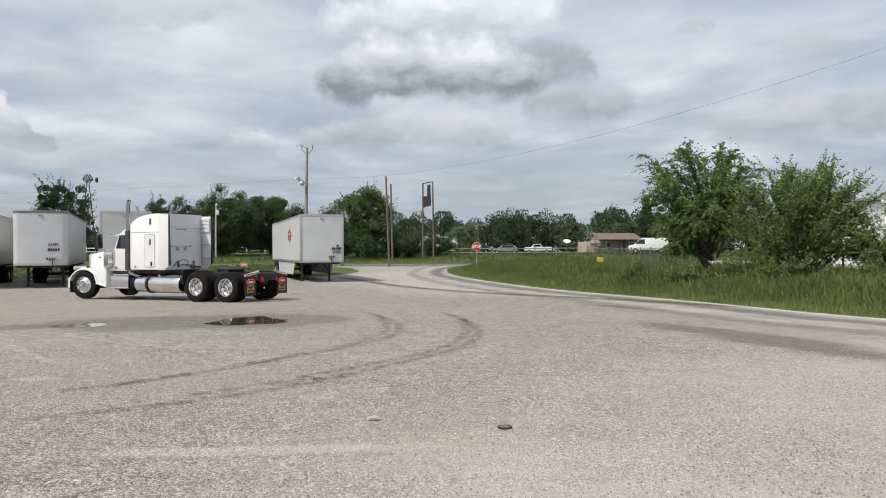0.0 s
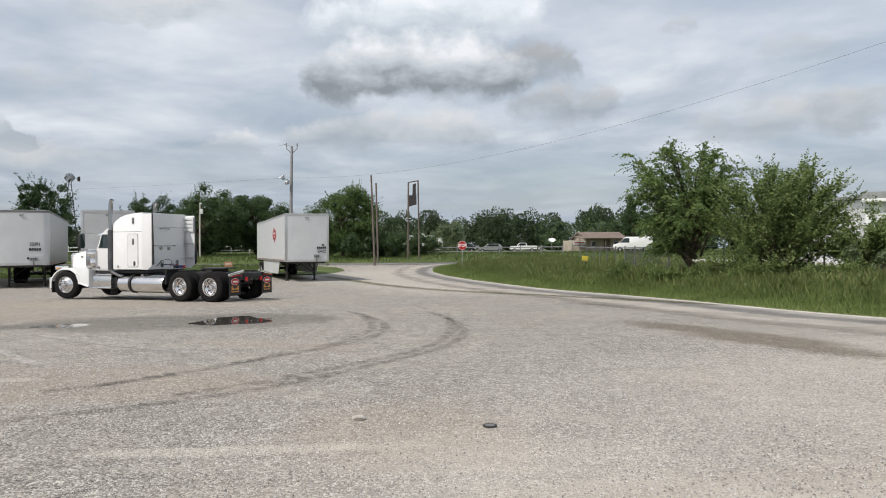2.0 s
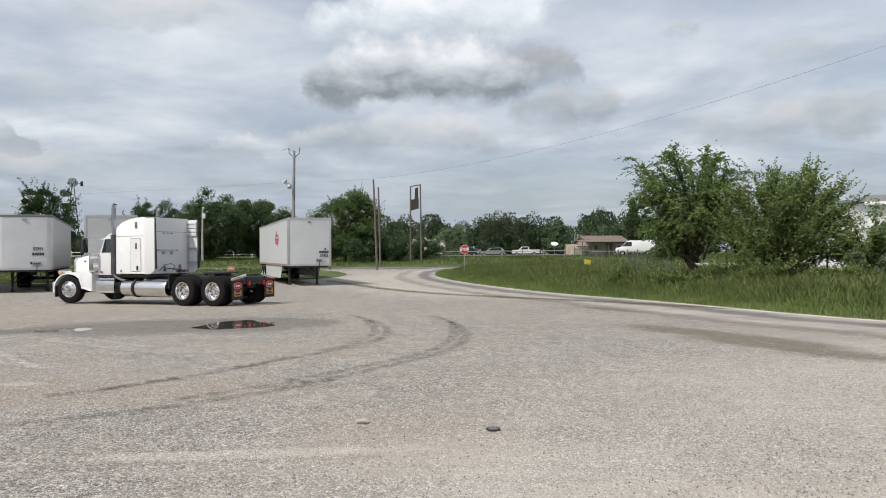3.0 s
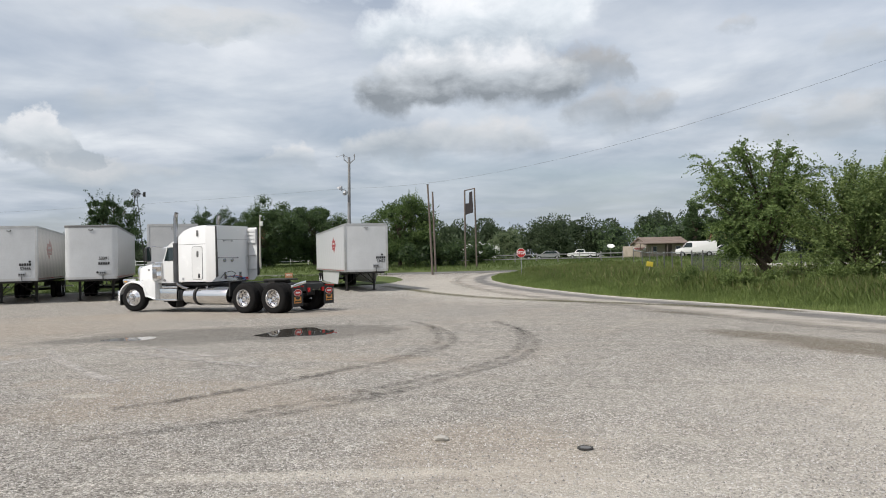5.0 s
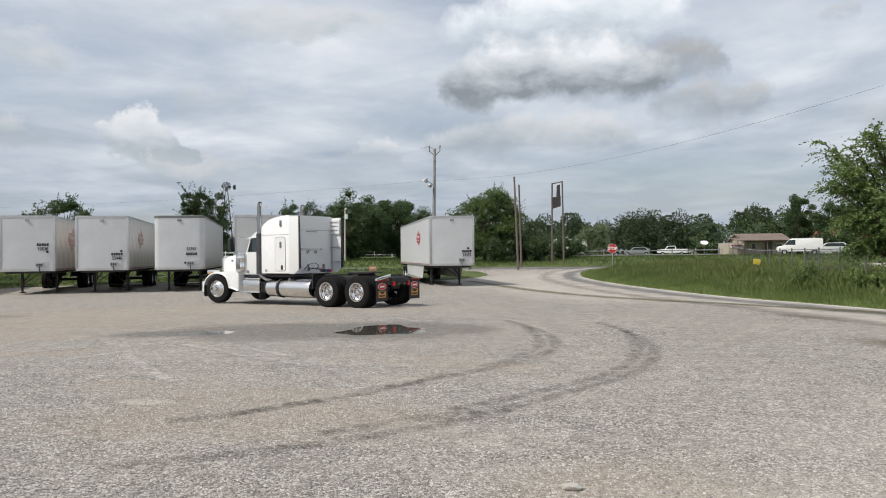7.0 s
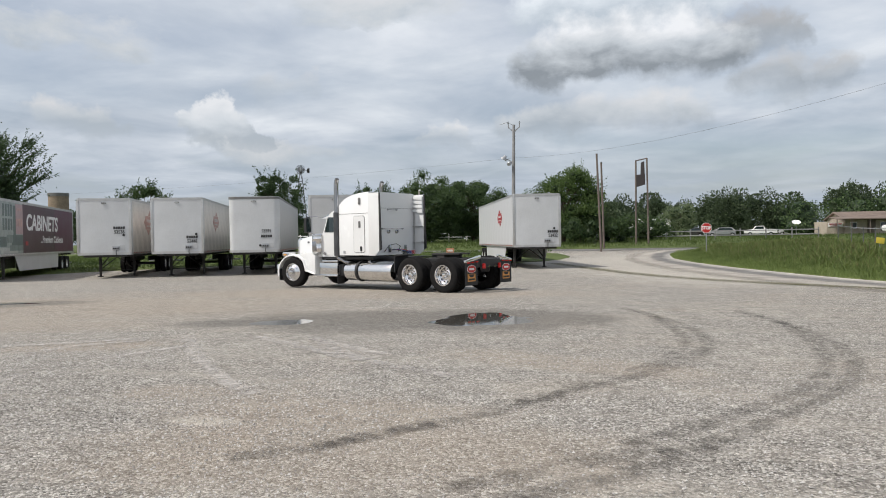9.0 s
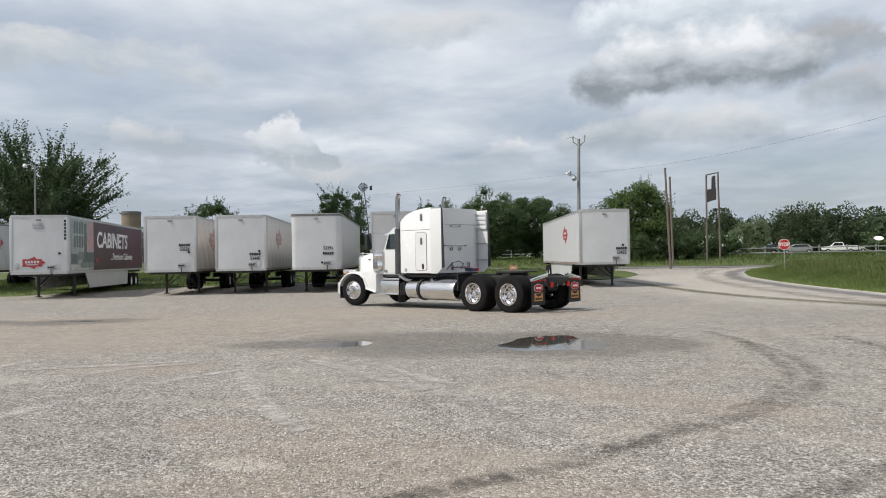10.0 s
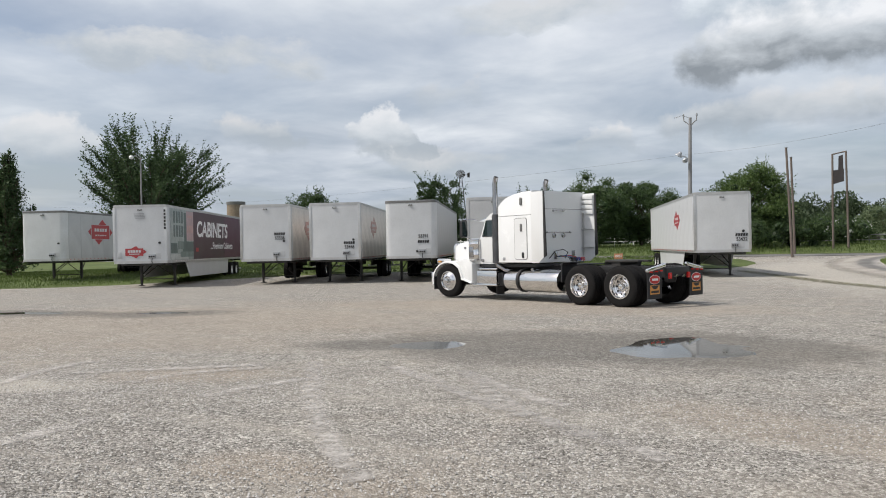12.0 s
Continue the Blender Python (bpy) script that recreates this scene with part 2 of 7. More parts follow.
def gravel_material():
    m = bpy.data.materials.new("crushed_limestone")
    m.use_nodes = True
    t = m.node_tree
    b = t.nodes["Principled BSDF"]
    co = t.nodes.new("ShaderNodeNewGeometry").outputs["Position"]
    vor = t.nodes.new("ShaderNodeTexVoronoi")
    vor.inputs["Scale"].default_value = 46.0
    vor.inputs["Randomness"].default_value = 1.0
    t.links.new(co, vor.inputs["Vector"])
    sep = t.nodes.new("ShaderNodeSeparateColor")
    t.links.new(vor.outputs["Color"], sep.inputs[0])
    vor2 = t.nodes.new("ShaderNodeTexVoronoi")
    vor2.inputs["Scale"].default_value = 120.0
    t.links.new(co, vor2.inputs["Vector"])
    sep2 = t.nodes.new("ShaderNodeSeparateColor")
    t.links.new(vor2.outputs["Color"], sep2.inputs[0])
    grit = math_node(t, "ADD", math_node(t, "MULTIPLY", sep.outputs[0], 0.6), math_node(t, "MULTIPLY", sep2.outputs[0], 0.4))
    stone = ramp(t, grit, [(0.10, (0.06, 0.056, 0.051)), (0.30, (0.19, 0.18, 0.165)), (0.62, (0.345, 0.328, 0.304)), (0.90, (0.66, 0.64, 0.605))])
    # packed dust between the stones, pale and brownish fields
    wide = noise_tex(t, co, 0.22, 5.0, 0.6, 0.4)
    mid = noise_tex(t, co, 1.1, 5.0, 0.65, 0.6)
    # long streaks scraped across the lot by turning wheels
    mp = t.nodes.new("ShaderNodeMapping")
    mp.inputs["Rotation"].default_value = (0, 0, radians(14))
    mp.inputs["Scale"].default_value = (0.16, 1.5, 1)
    t.links.new(co, mp.inputs[0])
    streak = noise_tex(t, mp.outputs[0], 1.0, 5.0, 0.6, 0.5)
    dust = ramp(t, math_node(t, "ADD", math_node(t, "MULTIPLY", wide, 0.45), math_node(t, "MULTIPLY", streak, 0.55)), [(0.46, 0.0), (0.62, 0.5)])
    col = mix(t, dust, stone, (0.385, 0.36, 0.322))
    brown = ramp(t, math_node(t, "ADD", math_node(t, "MULTIPLY", noise_tex(t, co, 0.33, 4.0, 0.6, 0.8), 0.6), math_node(t, "MULTIPLY", mid, 0.4)), [(0.50, 0.0), (0.68, 0.28)])
    col = mix(t, brown, col, (0.38, 0.315, 0.25))
    col = mix(t, ramp(t, mid, [(0.35, 0.16), (0.55, 0.0)]), col, (0.17, 0.155, 0.14))
    # clusters of coarser and finer stone
    mott = math_node(t, "ADD", math_node(t, "MULTIPLY", noise_tex(t, co, 11.0, 4.0, 0.75), 0.55), math_node(t, "MULTIPLY", noise_tex(t, co, 3.2, 4.0, 0.7), 0.45))
    col = mix(t, 1.0, col, ramp(t, mott, [(0.34, 0.62), (0.5, 0.97), (0.66, 1.28)]), "MULTIPLY")
    # dirt rubbed into the ground, pale dry silt, and the damp round the puddles
    wob = math_node(t, "MULTIPLY_ADD", noise_tex(t, co, 0.9, 5.0, 0.65), 0.9, 0.55)
    dirt = blobs(t, co, [(-16, 19.5, 5.5, 3.2, 10), (-20, 14, 6.0, 3.5, 12), (-11, 25, 6.0, 2.0, 5), (-10.2, 13.9, 1.0, 0.5, 25), (-6.6, 11.2, 0.5, 0.3, 0), (-0.1, 7.3, 0.9, 1.1, 20), (-4.0, 9.6, 1.7, 0.9, 10), (3.4, 5.6, 2.6, 0.5, 12), (-2.9, 13.8, 1.6, 0.5, -20), (-4.5, 10.6, 1.3, 0.7, 0), (-14, 16, 3, 1, 10)], wob, 0.7)
    col = mix(t, math_node(t, "MULTIPLY", dirt, 0.32), col, (0.36, 0.298, 0.235))
    silt = blobs(t, co, [(4.6, 5.0, 3.2, 0.55, 10), (8.5, 6.6, 3.0, 0.5, 14), (-1.5, 6.6, 1.1, 0.12, 6), (-5.5, 10.2, 0.3, 0.14, 0), (-12.5, 12.0, 1.6, 0.4, 25)], wob, 0.6)
    col = mix(t, math_node(t, "MULTIPLY", silt, 0.38), col, (0.62, 0.58, 0.52))
    wide_pale = blobs(t, co, [(-4.0, 54.0, 5.0, 14.0, 8), (-1.0, 40.0, 3.5, 9.0, 18), (6.0, 8.0, 4.2, 3.6, 0), (9.5, 11.0, 3.0, 3.0, 0), (2.0, 6.0, 3.0, 1.2, 0)], wob, 0.9)
    col = mix(t, math_node(t, "MULTIPLY", wide_pale, 0.42), col, (0.57, 0.54, 0.49))
    damp = blobs(t, co, [(-7.2, 18.0, 2.1, 1.5, 5), (-5.0, 18.5, 1.9, 1.6, 0), (-9.4, 17.2, 1.2, 0.55, 20), (-22.6, 19.3, 2.6, 0.7, 8), (-18.4, 20.3, 1.6, 0.8, 25), (-3.4, 18.6, 0.8, 0.9, 0)], wob, 0.55)
    grain = ramp(t, sep.outputs[0], [(0.2, 0.80), (0.8, 0.50)])
    col = mix(t, math_node(t, "MULTIPLY", damp, grain), col, (0.105, 0.096, 0.083))
    mud = blobs(t, co, [(5.3, 16.1, 1.4, 0.5, -58), (6.1, 14.2, 1.5, 0.7, -62), (6.6, 12.6, 1.0, 0.5, -60), (5.4, 22.3, 1.6, 0.35, -53), (7.9, 17.6, 1.6, 0.25, -58)], wob, 0.7)
    col = mix(t, math_node(t, "MULTIPLY", math_node(t, "MULTIPLY", mud, grain), 1.05), col, (0.12, 0.102, 0.075))
    col = mix(t, 1.0, col, (1.0, 0.992, 0.955), "MULTIPLY")
    t.links.new(col, b.inputs["Base Color"])
    t.links.new(math_node(t, "MULTIPLY_ADD", damp, -0.28, 0.93), b.inputs["Roughness"])
    b.inputs["Specular IOR Level"].default_value = 0.25
    h = math_node(t, "ADD", math_node(t, "MULTIPLY", vor.outputs["Distance"], -0.7), math_node(t, "MULTIPLY", vor2.outputs["Distance"], -0.3))
    h = math_node(t, "MULTIPLY", h, math_node(t, "MULTIPLY_ADD", dust, -0.6, 1.0))
    bp = t.nodes.new("ShaderNodeBump")
    bp.inputs["Strength"].default_value, bp.inputs["Distance"].default_value = 1.0, 0.013
    t.links.new(h, bp.inputs["Height"])
    t.links.new(bp.outputs[0], b.inputs["Normal"])
    return m


def strip_material(name, stops, alpha_edge=0.18, track=False, strength=1.0, rough=0.9):
    """A long strip: UV x runs along it in metres, UV y across it from 0 to 1. Its edges break up into the ground below."""
    m = bpy.data.materials.new(name)
    m.use_nodes = True
    t = m.node_tree
    b = t.nodes["Principled BSDF"]
    uv = t.nodes.new("ShaderNodeSeparateXYZ")
    t.links.new(t.nodes.new("ShaderNodeTexCoord").outputs["UV"], uv.inputs[0])
    co = t.nodes.new("ShaderNodeNewGeometry").outputs["Position"]
    wob = noise_tex(t, co, 0.8, 5.0, 0.65, 0.5)
    v = math_node(t, "ADD", uv.outputs[1], math_node(t, "MULTIPLY_ADD", wob, 0.3, -0.15))
    col = ramp(t, v, stops)
    fine = noise_tex(t, co, 30.0, 4.0, 0.7)
    wide = noise_tex(t, co, 0.7, 5.0, 0.6, 0.6)
    col = mix(t, 0.8, col, ramp(t, fine, [(0.3, 0.45), (0.7, 1.0)]), "MULTIPLY")
    col = mix(t, 0.6, col, ramp(t, wide, [(0.35, 0.55), (0.6, 1.0)]), "MULTIPLY")
    t.links.new(col, b.inputs["Base Color"])
    b.inputs["Roughness"].default_value, b.inputs["Specular IOR Level"].default_value = rough, 0.25
    bp = t.nodes.new("ShaderNodeBump")
    bp.inputs["Strength"].default_value, bp.inputs["Distance"].default_value = 0.5, 0.015
    t.links.new(fine, bp.inputs["Height"])
    t.links.new(bp.outputs[0], b.inputs["Normal"])
    if track:
        e = math_node(t, "MULTIPLY_ADD", math_node(t, "ABSOLUTE", math_node(t, "ADD", uv.outputs[1], -0.5)), -2.0, 1.0)
        a = math_node(t, "MULTIPLY", math_node(t, "MULTIPLY", e, 1.6, clamp=True), ramp(t, noise_tex(t, co, 5.0, 5.0, 0.7), [(0.36, 0.0), (0.62, 1.0)]))
        a = math_node(t, "MULTIPLY", a, strength)
    else:
        a = math_node(t, "MULTIPLY_ADD", math_node(t, "SUBTRACT", 1.0, v), 1 / alpha_edge, 0.0, clamp=True)
    t.links.new(a, b.inputs["Alpha"])
    return m


def leaf_material(name, dark, light, trans=0.35, rand=0.55):
    m = bpy.data.materials.new(name)
    m.use_nodes = True
    t = m.node_tree
    b = t.nodes["Principled BSDF"]
    g = t.nodes.new("ShaderNodeNewGeometry")
    r = math_node(t, "ADD", math_node(t, "MULTIPLY", g.outputs["Random Per Island"], rand), math_node(t, "MULTIPLY", noise_tex(t, g.outputs["Position"], 0.5, 3.0), 1 - rand))
    mid = tuple((p + q) / 2 for p, q in zip(dark, light))
    col = ramp(t, r, [(0.15, dark), (0.5, mid), (0.85, light)])
    t.links.new(col, b.inputs["Base Color"])
    b.inputs["Roughness"].default_value, b.inputs["Specular IOR Level"].default_value = 0.6, 0.3
    tr = t.nodes.new("ShaderNodeBsdfTranslucent")
    t.links.new(col, tr.inputs[0])
    mx = t.nodes.new("ShaderNodeMixShader")
    mx.inputs[0].default_value = trans
    t.links.new(b.outputs[0], mx.inputs[1])
    t.links.new(tr.outputs[0], mx.inputs[2])
    t.links.new(mx.outputs[0], t.nodes["Material Output"].inputs[0])
    return m


M = {
    "gravel": gravel_material(),
    "kerb": mat("weathered_concrete", (0.44, 0.42, 0.38), 0.85, 0, 0.25, 1.2, 0.5, 25.0, 0.3),
    "soil": mat("grassy_soil", (0.16, 0.195, 0.065), 0.95, 0, 0.45, 0.35, 0.8, 8.0, 0.2),
    "field_soil": mat("field_soil", (0.095, 0.125, 0.04), 0.95, 0, 0.45, 0.35, 0.8, 8.0, 0.2),
    "water": mat("still_water", (0.06, 0.055, 0.046), 0.03, 0, 0.1, 0.5, 0.0, 20.0, 0.6),
    "white_paint": mat("white_gloss_paint", (0.74, 0.75, 0.745), 0.25, 0, 0.012, 1.5, 0.0, 40.0, 0.5, 0.35),
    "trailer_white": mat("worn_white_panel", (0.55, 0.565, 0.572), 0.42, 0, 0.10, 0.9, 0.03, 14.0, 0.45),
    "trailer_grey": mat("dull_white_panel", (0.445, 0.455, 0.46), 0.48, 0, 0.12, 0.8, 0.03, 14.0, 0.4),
    "trailer_metal": mat("streaked_aluminium", (0.72, 0.70, 0.67), 0.38, 0.55, 0.20, 1.1, 0.04, 9.0, 0.5),
    "rail": mat("aluminium_rail", (0.52, 0.52, 0.51), 0.42, 0.75, 0.15, 2.0, 0.03, 30.0),
    "roof_dark": mat("weathered_grey_rail", (0.17, 0.17, 0.165), 0.55, 0.3, 0.2, 1.5, 0.05, 30.0),
    "black": mat("black_frame_paint", (0.018, 0.018, 0.019), 0.5, 0, 0.3, 3.0, 0.05, 40.0),
    "under": mat("dusty_black_steel", (0.035, 0.033, 0.031), 0.75, 0, 0.4, 2.0, 0.15, 30.0),
    "rubber": mat("tyre_rubber", (0.013, 0.0125, 0.0125), 0.88, 0, 0.3, 4.0, 0.2, 50.0, 0.15),
    "flap": mat("mud_flap_rubber", (0.02, 0.02, 0.021), 0.65, 0, 0.3, 3.0, 0.1, 30.0),
    "chrome": mat("polished_aluminium", (0.78, 0.78, 0.78), 0.10, 1.0, 0.05, 2.0, 0.0, 30.0),
    "dark_chrome": mat("chromed_steel", (0.42, 0.42, 0.43), 0.14, 1.0, 0.08, 2.0, 0.0, 30.0),
    "shield": mat("perforated_dark_steel", (0.13, 0.13, 0.135), 0.35, 0.8, 0.35, 3.0, 0.3, 70.0),
    "steel": mat("galvanised_steel", (0.38, 0.39, 0.40), 0.5, 0.6, 0.2, 2.0, 0.1, 30.0),
    "fence_steel": mat("dull_galvanised_steel", (0.15, 0.155, 0.15), 0.6, 0.5, 0.2, 2.0, 0.1, 30.0),
    "glass": glass("tinted_glass", (0.02, 0.032, 0.032)),
    "red": mat("red_lens", (0.55, 0.02, 0.02), 0.25, 0, 0.08),
    "red_paint": mat("red_paint", (0.50, 0.035, 0.03), 0.45, 0, 0.12),
    "logo_red": mat("faded_red_print", (0.36, 0.045, 0.05), 0.5, 0, 0.2),
    "logo_faded": mat("bleached_red_print", (0.50, 0.33, 0.30), 0.5, 0, 0.25, 3.0),
    "yellow": mat("amber_print", (0.66, 0.30, 0.07), 0.5, 0, 0.1),
    "blue": mat("blue_hose", (0.03, 0.10, 0.35), 0.45, 0, 0.1),
    "print_black": mat("black_lettering", (0.02, 0.02, 0.02), 0.5, 0, 0.1),
    "print_white": mat("white_lettering", (0.80, 0.80, 0.80), 0.5, 0, 0.05),
    "burgundy": mat("burgundy_wrap", (0.055, 0.014, 0.027), 0.4, 0, 0.2, 1.0),
    "magenta": mat("plum_wrap", (0.085, 0.014, 0.042), 0.4, 0, 0.2, 1.0),
    "wrap_green": mat("pale_kitchen_wrap", (0.30, 0.345, 0.335), 0.4, 0, 0.35, 2.5, 0.0, 9.0),
    "wrap_mid": mat("grey_green_wrap", (0.17, 0.22, 0.205), 0.4, 0, 0.4, 2.5),
    "wrap_pale": mat("pale_counter_wrap", (0.46, 0.48, 0.46), 0.4, 0, 0.3, 2.5),
    "wrap_pink": mat("pale_pink_wrap", (0.42, 0.30, 0.31), 0.4, 0, 0.2, 2.5),
    "wrap_dark": mat("dark_green_wrap", (0.085, 0.125, 0.12), 0.4, 0, 0.35, 2.5),
    "wood": mat("weathered_pole_wood", (0.25, 0.25, 0.25), 0.9, 0, 0.3, 1.0, 0.5, 25.0, 0.2),
    "brown_wood": mat("brown_pole_wood", (0.155, 0.128, 0.112), 0.9, 0, 0.3, 1.0, 0.5, 25.0, 0.2),
    "bark": mat("tree_bark", (0.10, 0.08, 0.06), 0.95, 0, 0.35, 2.0, 0.8, 20.0, 0.2),
    "shed_wall": mat("tan_board_siding", (0.40, 0.35, 0.29), 0.85, 0, 0.25, 1.0, 0.3, 12.0, 0.2),
    "shed_roof": mat("brown_shingle_roof", (0.20, 0.16, 0.135), 0.9, 0, 0.25, 1.0, 0.4, 12.0, 0.2),
    "red_roof": mat("rust_red_roof", (0.22, 0.08, 0.055), 0.8, 0, 0.25, 1.0),
    "building": mat("white_metal_siding", (0.72, 0.73, 0.74), 0.5, 0, 0.1, 0.6, 0.05, 8.0),
    "building_roof": mat("grey_roof_edge", (0.27, 0.28, 0.28), 0.6, 0, 0.15),
    "concrete": mat("silo_concrete", (0.27, 0.215, 0.16), 0.9, 0, 0.3, 0.6, 0.4, 6.0, 0.2),
    "asphalt": mat("worn_asphalt", (0.19, 0.187, 0.18), 0.9, 0, 0.3, 0.4, 0.4, 20.0, 0.25),
    "sign_back": mat("dark_sign_board", (0.05, 0.042, 0.042), 0.6, 0, 0.3),
    "orange": mat("orange_red_board", (0.50, 0.23, 0.13), 0.55, 0, 0.15),
    "lamp_glass": mat("milky_lamp_glass", (0.62, 0.64, 0.62), 0.25, 0, 0.05),
    "leaf_near": leaf_material("leaves_elm", (0.048, 0.09, 0.03), (0.25, 0.34, 0.115), 0.42, 0.45),
    "leaf_bush": leaf_material("leaves_mulberry", (0.055, 0.10, 0.032), (0.31, 0.39, 0.14), 0.42, 0.45),
    "leaf_mid": leaf_material("leaves_oak", (0.042, 0.078, 0.032), (0.115, 0.17, 0.066), 0.34),
    "leaf_dark": leaf_material("leaves_dark", (0.034, 0.062, 0.029), (0.092, 0.142, 0.058), 0.3),
    # dark leaf tones: the shade deep in the crowns is put into the colour
    "leaf_core_shade": leaf_material("leaves_shaded", (0.022, 0.040, 0.019), (0.042, 0.066, 0.03), 0.1),
    # distance haze is put into these paler, flatter leaf tones
    "leaf_far": leaf_material("leaves_far", (0.05, 0.075, 0.042), (0.10, 0.138, 0.068), 0.3, 0.4),
    # lighter leaf tones: the sun on the round-topped tree is put into the colour
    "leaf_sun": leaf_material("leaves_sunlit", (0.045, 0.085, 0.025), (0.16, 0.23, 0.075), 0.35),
    "leaf_pale": leaf_material("leaves_pale", (0.09, 0.13, 0.06), (0.26, 0.32, 0.18), 0.3),
    "blade": leaf_material("grass_blades", (0.12, 0.175, 0.05), (0.34, 0.42, 0.15), 0.5, 0.28),
    "blade_mown": leaf_material("mown_grass", (0.055, 0.09, 0.022), (0.14, 0.19, 0.055), 0.3, 0.35),
    "seedhead": leaf_material("grass_seedheads", (0.18, 0.19, 0.075), (0.33, 0.33, 0.15), 0.3),
}
TRACK_DARK = strip_material("damp_wheel_mark", [(0.0, (0.12, 0.11, 0.10)), (1.0, (0.14, 0.13, 0.115))], track=True, strength=0.36)
TRACK_PALE = strip_material("scraped_pale_mark", [(0.0, (0.80, 0.765, 0.71)), (1.0, (0.78, 0.74, 0.685))], track=True, strength=0.66)
ROAD = strip_material("patched_road", [(0.0, (0.50, 0.475, 0.425)), (0.10, (0.44, 0.42, 0.385)), (0.2, (0.235, 0.228, 0.215)), (0.36, (0.26, 0.25, 0.232)), (0.45, (0.50, 0.465, 0.41)), (0.8, (0.56, 0.52, 0.455)), (1.0, (0.46, 0.43, 0.38))], 0.35)
WEEDS = strip_material("weedy_strip", [(0.0, (0.16, 0.16, 0.06)), (1.0, (0.19, 0.18, 0.08))], track=True, strength=0.9)

# ---- mesh helpers ----
def finish(bm, name, material, smooth=False):
    bmesh.ops.recalc_face_normals(bm, faces=bm.faces)
    me = bpy.data.meshes.new(name)
    if smooth:
        for f in bm.faces:
            f.smooth = True
        for e in bm.edges:
            if len(e.link_faces) == 2 and e.calc_face_angle(0) > 0.7:
                e.smooth = False
    bm.to_mesh(me)
    bm.free()
    me.materials.append(material)
    return me


def part(name, bm, material, parent, label="", smooth=True):
    ob = new(name, finish(bm, name, material, smooth))
    ob.parent = parent
    return tagged(ob, label)


def share(name, ob, parent, m=None):
    """Another piece on the same mesh."""
    o = new(name, ob.data)
    o.parent = parent
    o.matrix_basis = m or Matrix()
    if "label" in ob:
        o["label"] = ob["label"]
    return o


def thing(name, label, category, group="", m=None):
    ob = new(name)
    ob.empty_display_size = 0.1
    ob.matrix_basis = m or Matrix()
    return tagged(ob, label, category, group)


def box(bm, c, s, bevel=0.0, m=None):
    tmp = bmesh.new()
    bmesh.ops.create_cube(tmp, size=1, matrix=Matrix.LocRotScale(None, None, s))
    if bevel:
        bmesh.ops.bevel(tmp, geom=tmp.edges[:], offset=bevel, segments=2, profile=0.6, affect="EDGES")
    tmp.transform((m or Matrix()) @ Matrix.Translation(c))
    add(bm, tmp)
    return bm


def add(bm, tmp):
    me = bpy.data.meshes.new("tmp")
    tmp.to_mesh(me)
    tmp.free()
    bm.from_mesh(me)
    bpy.data.meshes.remove(me)


def rod(bm, a, b, r0, r1=None, seg=10):
    a, b = Vector(a), Vector(b)
    turn = (b - a).to_track_quat("Z", "Y").to_matrix().to_4x4()
    bmesh.ops.create_cone(bm, cap_ends=True, segments=seg, radius1=r0, radius2=r0 if r1 is None else r1, depth=(b - a).length,
                          matrix=Matrix.Translation((a + b) / 2) @ turn)
    return bm


def tube(bm, pts, r, seg=8, r_end=None):
    """A bent pipe through the points, closed at its ends."""
    pts = [Vector(p) for p in pts]
    rings = []
    for i, p in enumerate(pts):
        d = (pts[min(i + 1, len(pts) - 1)] - pts[max(i - 1, 0)]).normalized()
        q = d.to_track_quat("Z", "Y")
        rr = r if r_end is None else r + (r_end - r) * i / (len(pts) - 1)
        rings.append([bm.verts.new(p + q @ Vector((rr * math.cos(k * math.tau / seg), rr * math.sin(k * math.tau / seg), 0))) for k in range(seg)])
    for a, b in zip(rings, rings[1:]):
        best = min(range(seg), key=lambda s: (a[0].co - b[s].co).length)
        for k in range(seg):
            bm.faces.new((a[k], a[(k + 1) % seg], b[(k + 1 + best) % seg], b[(k + best) % seg]))
    bm.faces.new(rings[0][::-1])
    bm.faces.new(rings[-1])
    return bm


def lathe(bm, profile, seg=24, m=None):
    """Turns (radius, height) pairs about the z axis; the outline is closed if it starts and ends at one point."""
    m = m or Matrix()
    rings = []
    for r, z in profile:
        if r < 1e-6:
            rings.append([bm.verts.new(m @ Vector((0, 0, z)))])
        else:
            rings.append([bm.verts.new(m @ Vector((r * math.cos(k * math.tau / seg), r * math.sin(k * math.tau / seg), z))) for k in range(seg)])
    for a, b in zip(rings, rings[1:]):
        for k in range(seg):
            l = (k + 1) % seg
            if len(a) == 1 and len(b) > 1:
                bm.faces.new((a[0], b[k], b[l]))
            elif len(b) == 1 and len(a) > 1:
                bm.faces.new((a[k], b[0], a[l]))
            elif len(a) > 1:
                bm.faces.new((a[k], b[k], b[l], a[l]))
    return bm


def prism(bm, outline, lo, hi, axis="x", bevel=0.0):
    """An outline drawn in the other two axes, drawn out along one axis."""
    def at(u, v, w):
        return {"x": (w, u, v), "y": (u, w, v), "z": (u, v, w)}[axis]
    tmp = bmesh.new()
    a = [tmp.verts.new(at(u, v, lo)) for u, v in outline]
    b = [tmp.verts.new(at(u, v, hi)) for u, v in outline]
    n = len(outline)
    tmp.faces.new(a[::-1])
    tmp.faces.new(b)
    for i in range(n):
        tmp.faces.new((a[i], a[(i + 1) % n], b[(i + 1) % n], b[i]))
    bmesh.ops.recalc_face_normals(tmp, faces=tmp.faces)
    if bevel:
        bmesh.ops.bevel(tmp, geom=tmp.edges[:], offset=bevel, segments=2, profile=0.6, affect="EDGES")
    add(bm, tmp)
    return bm


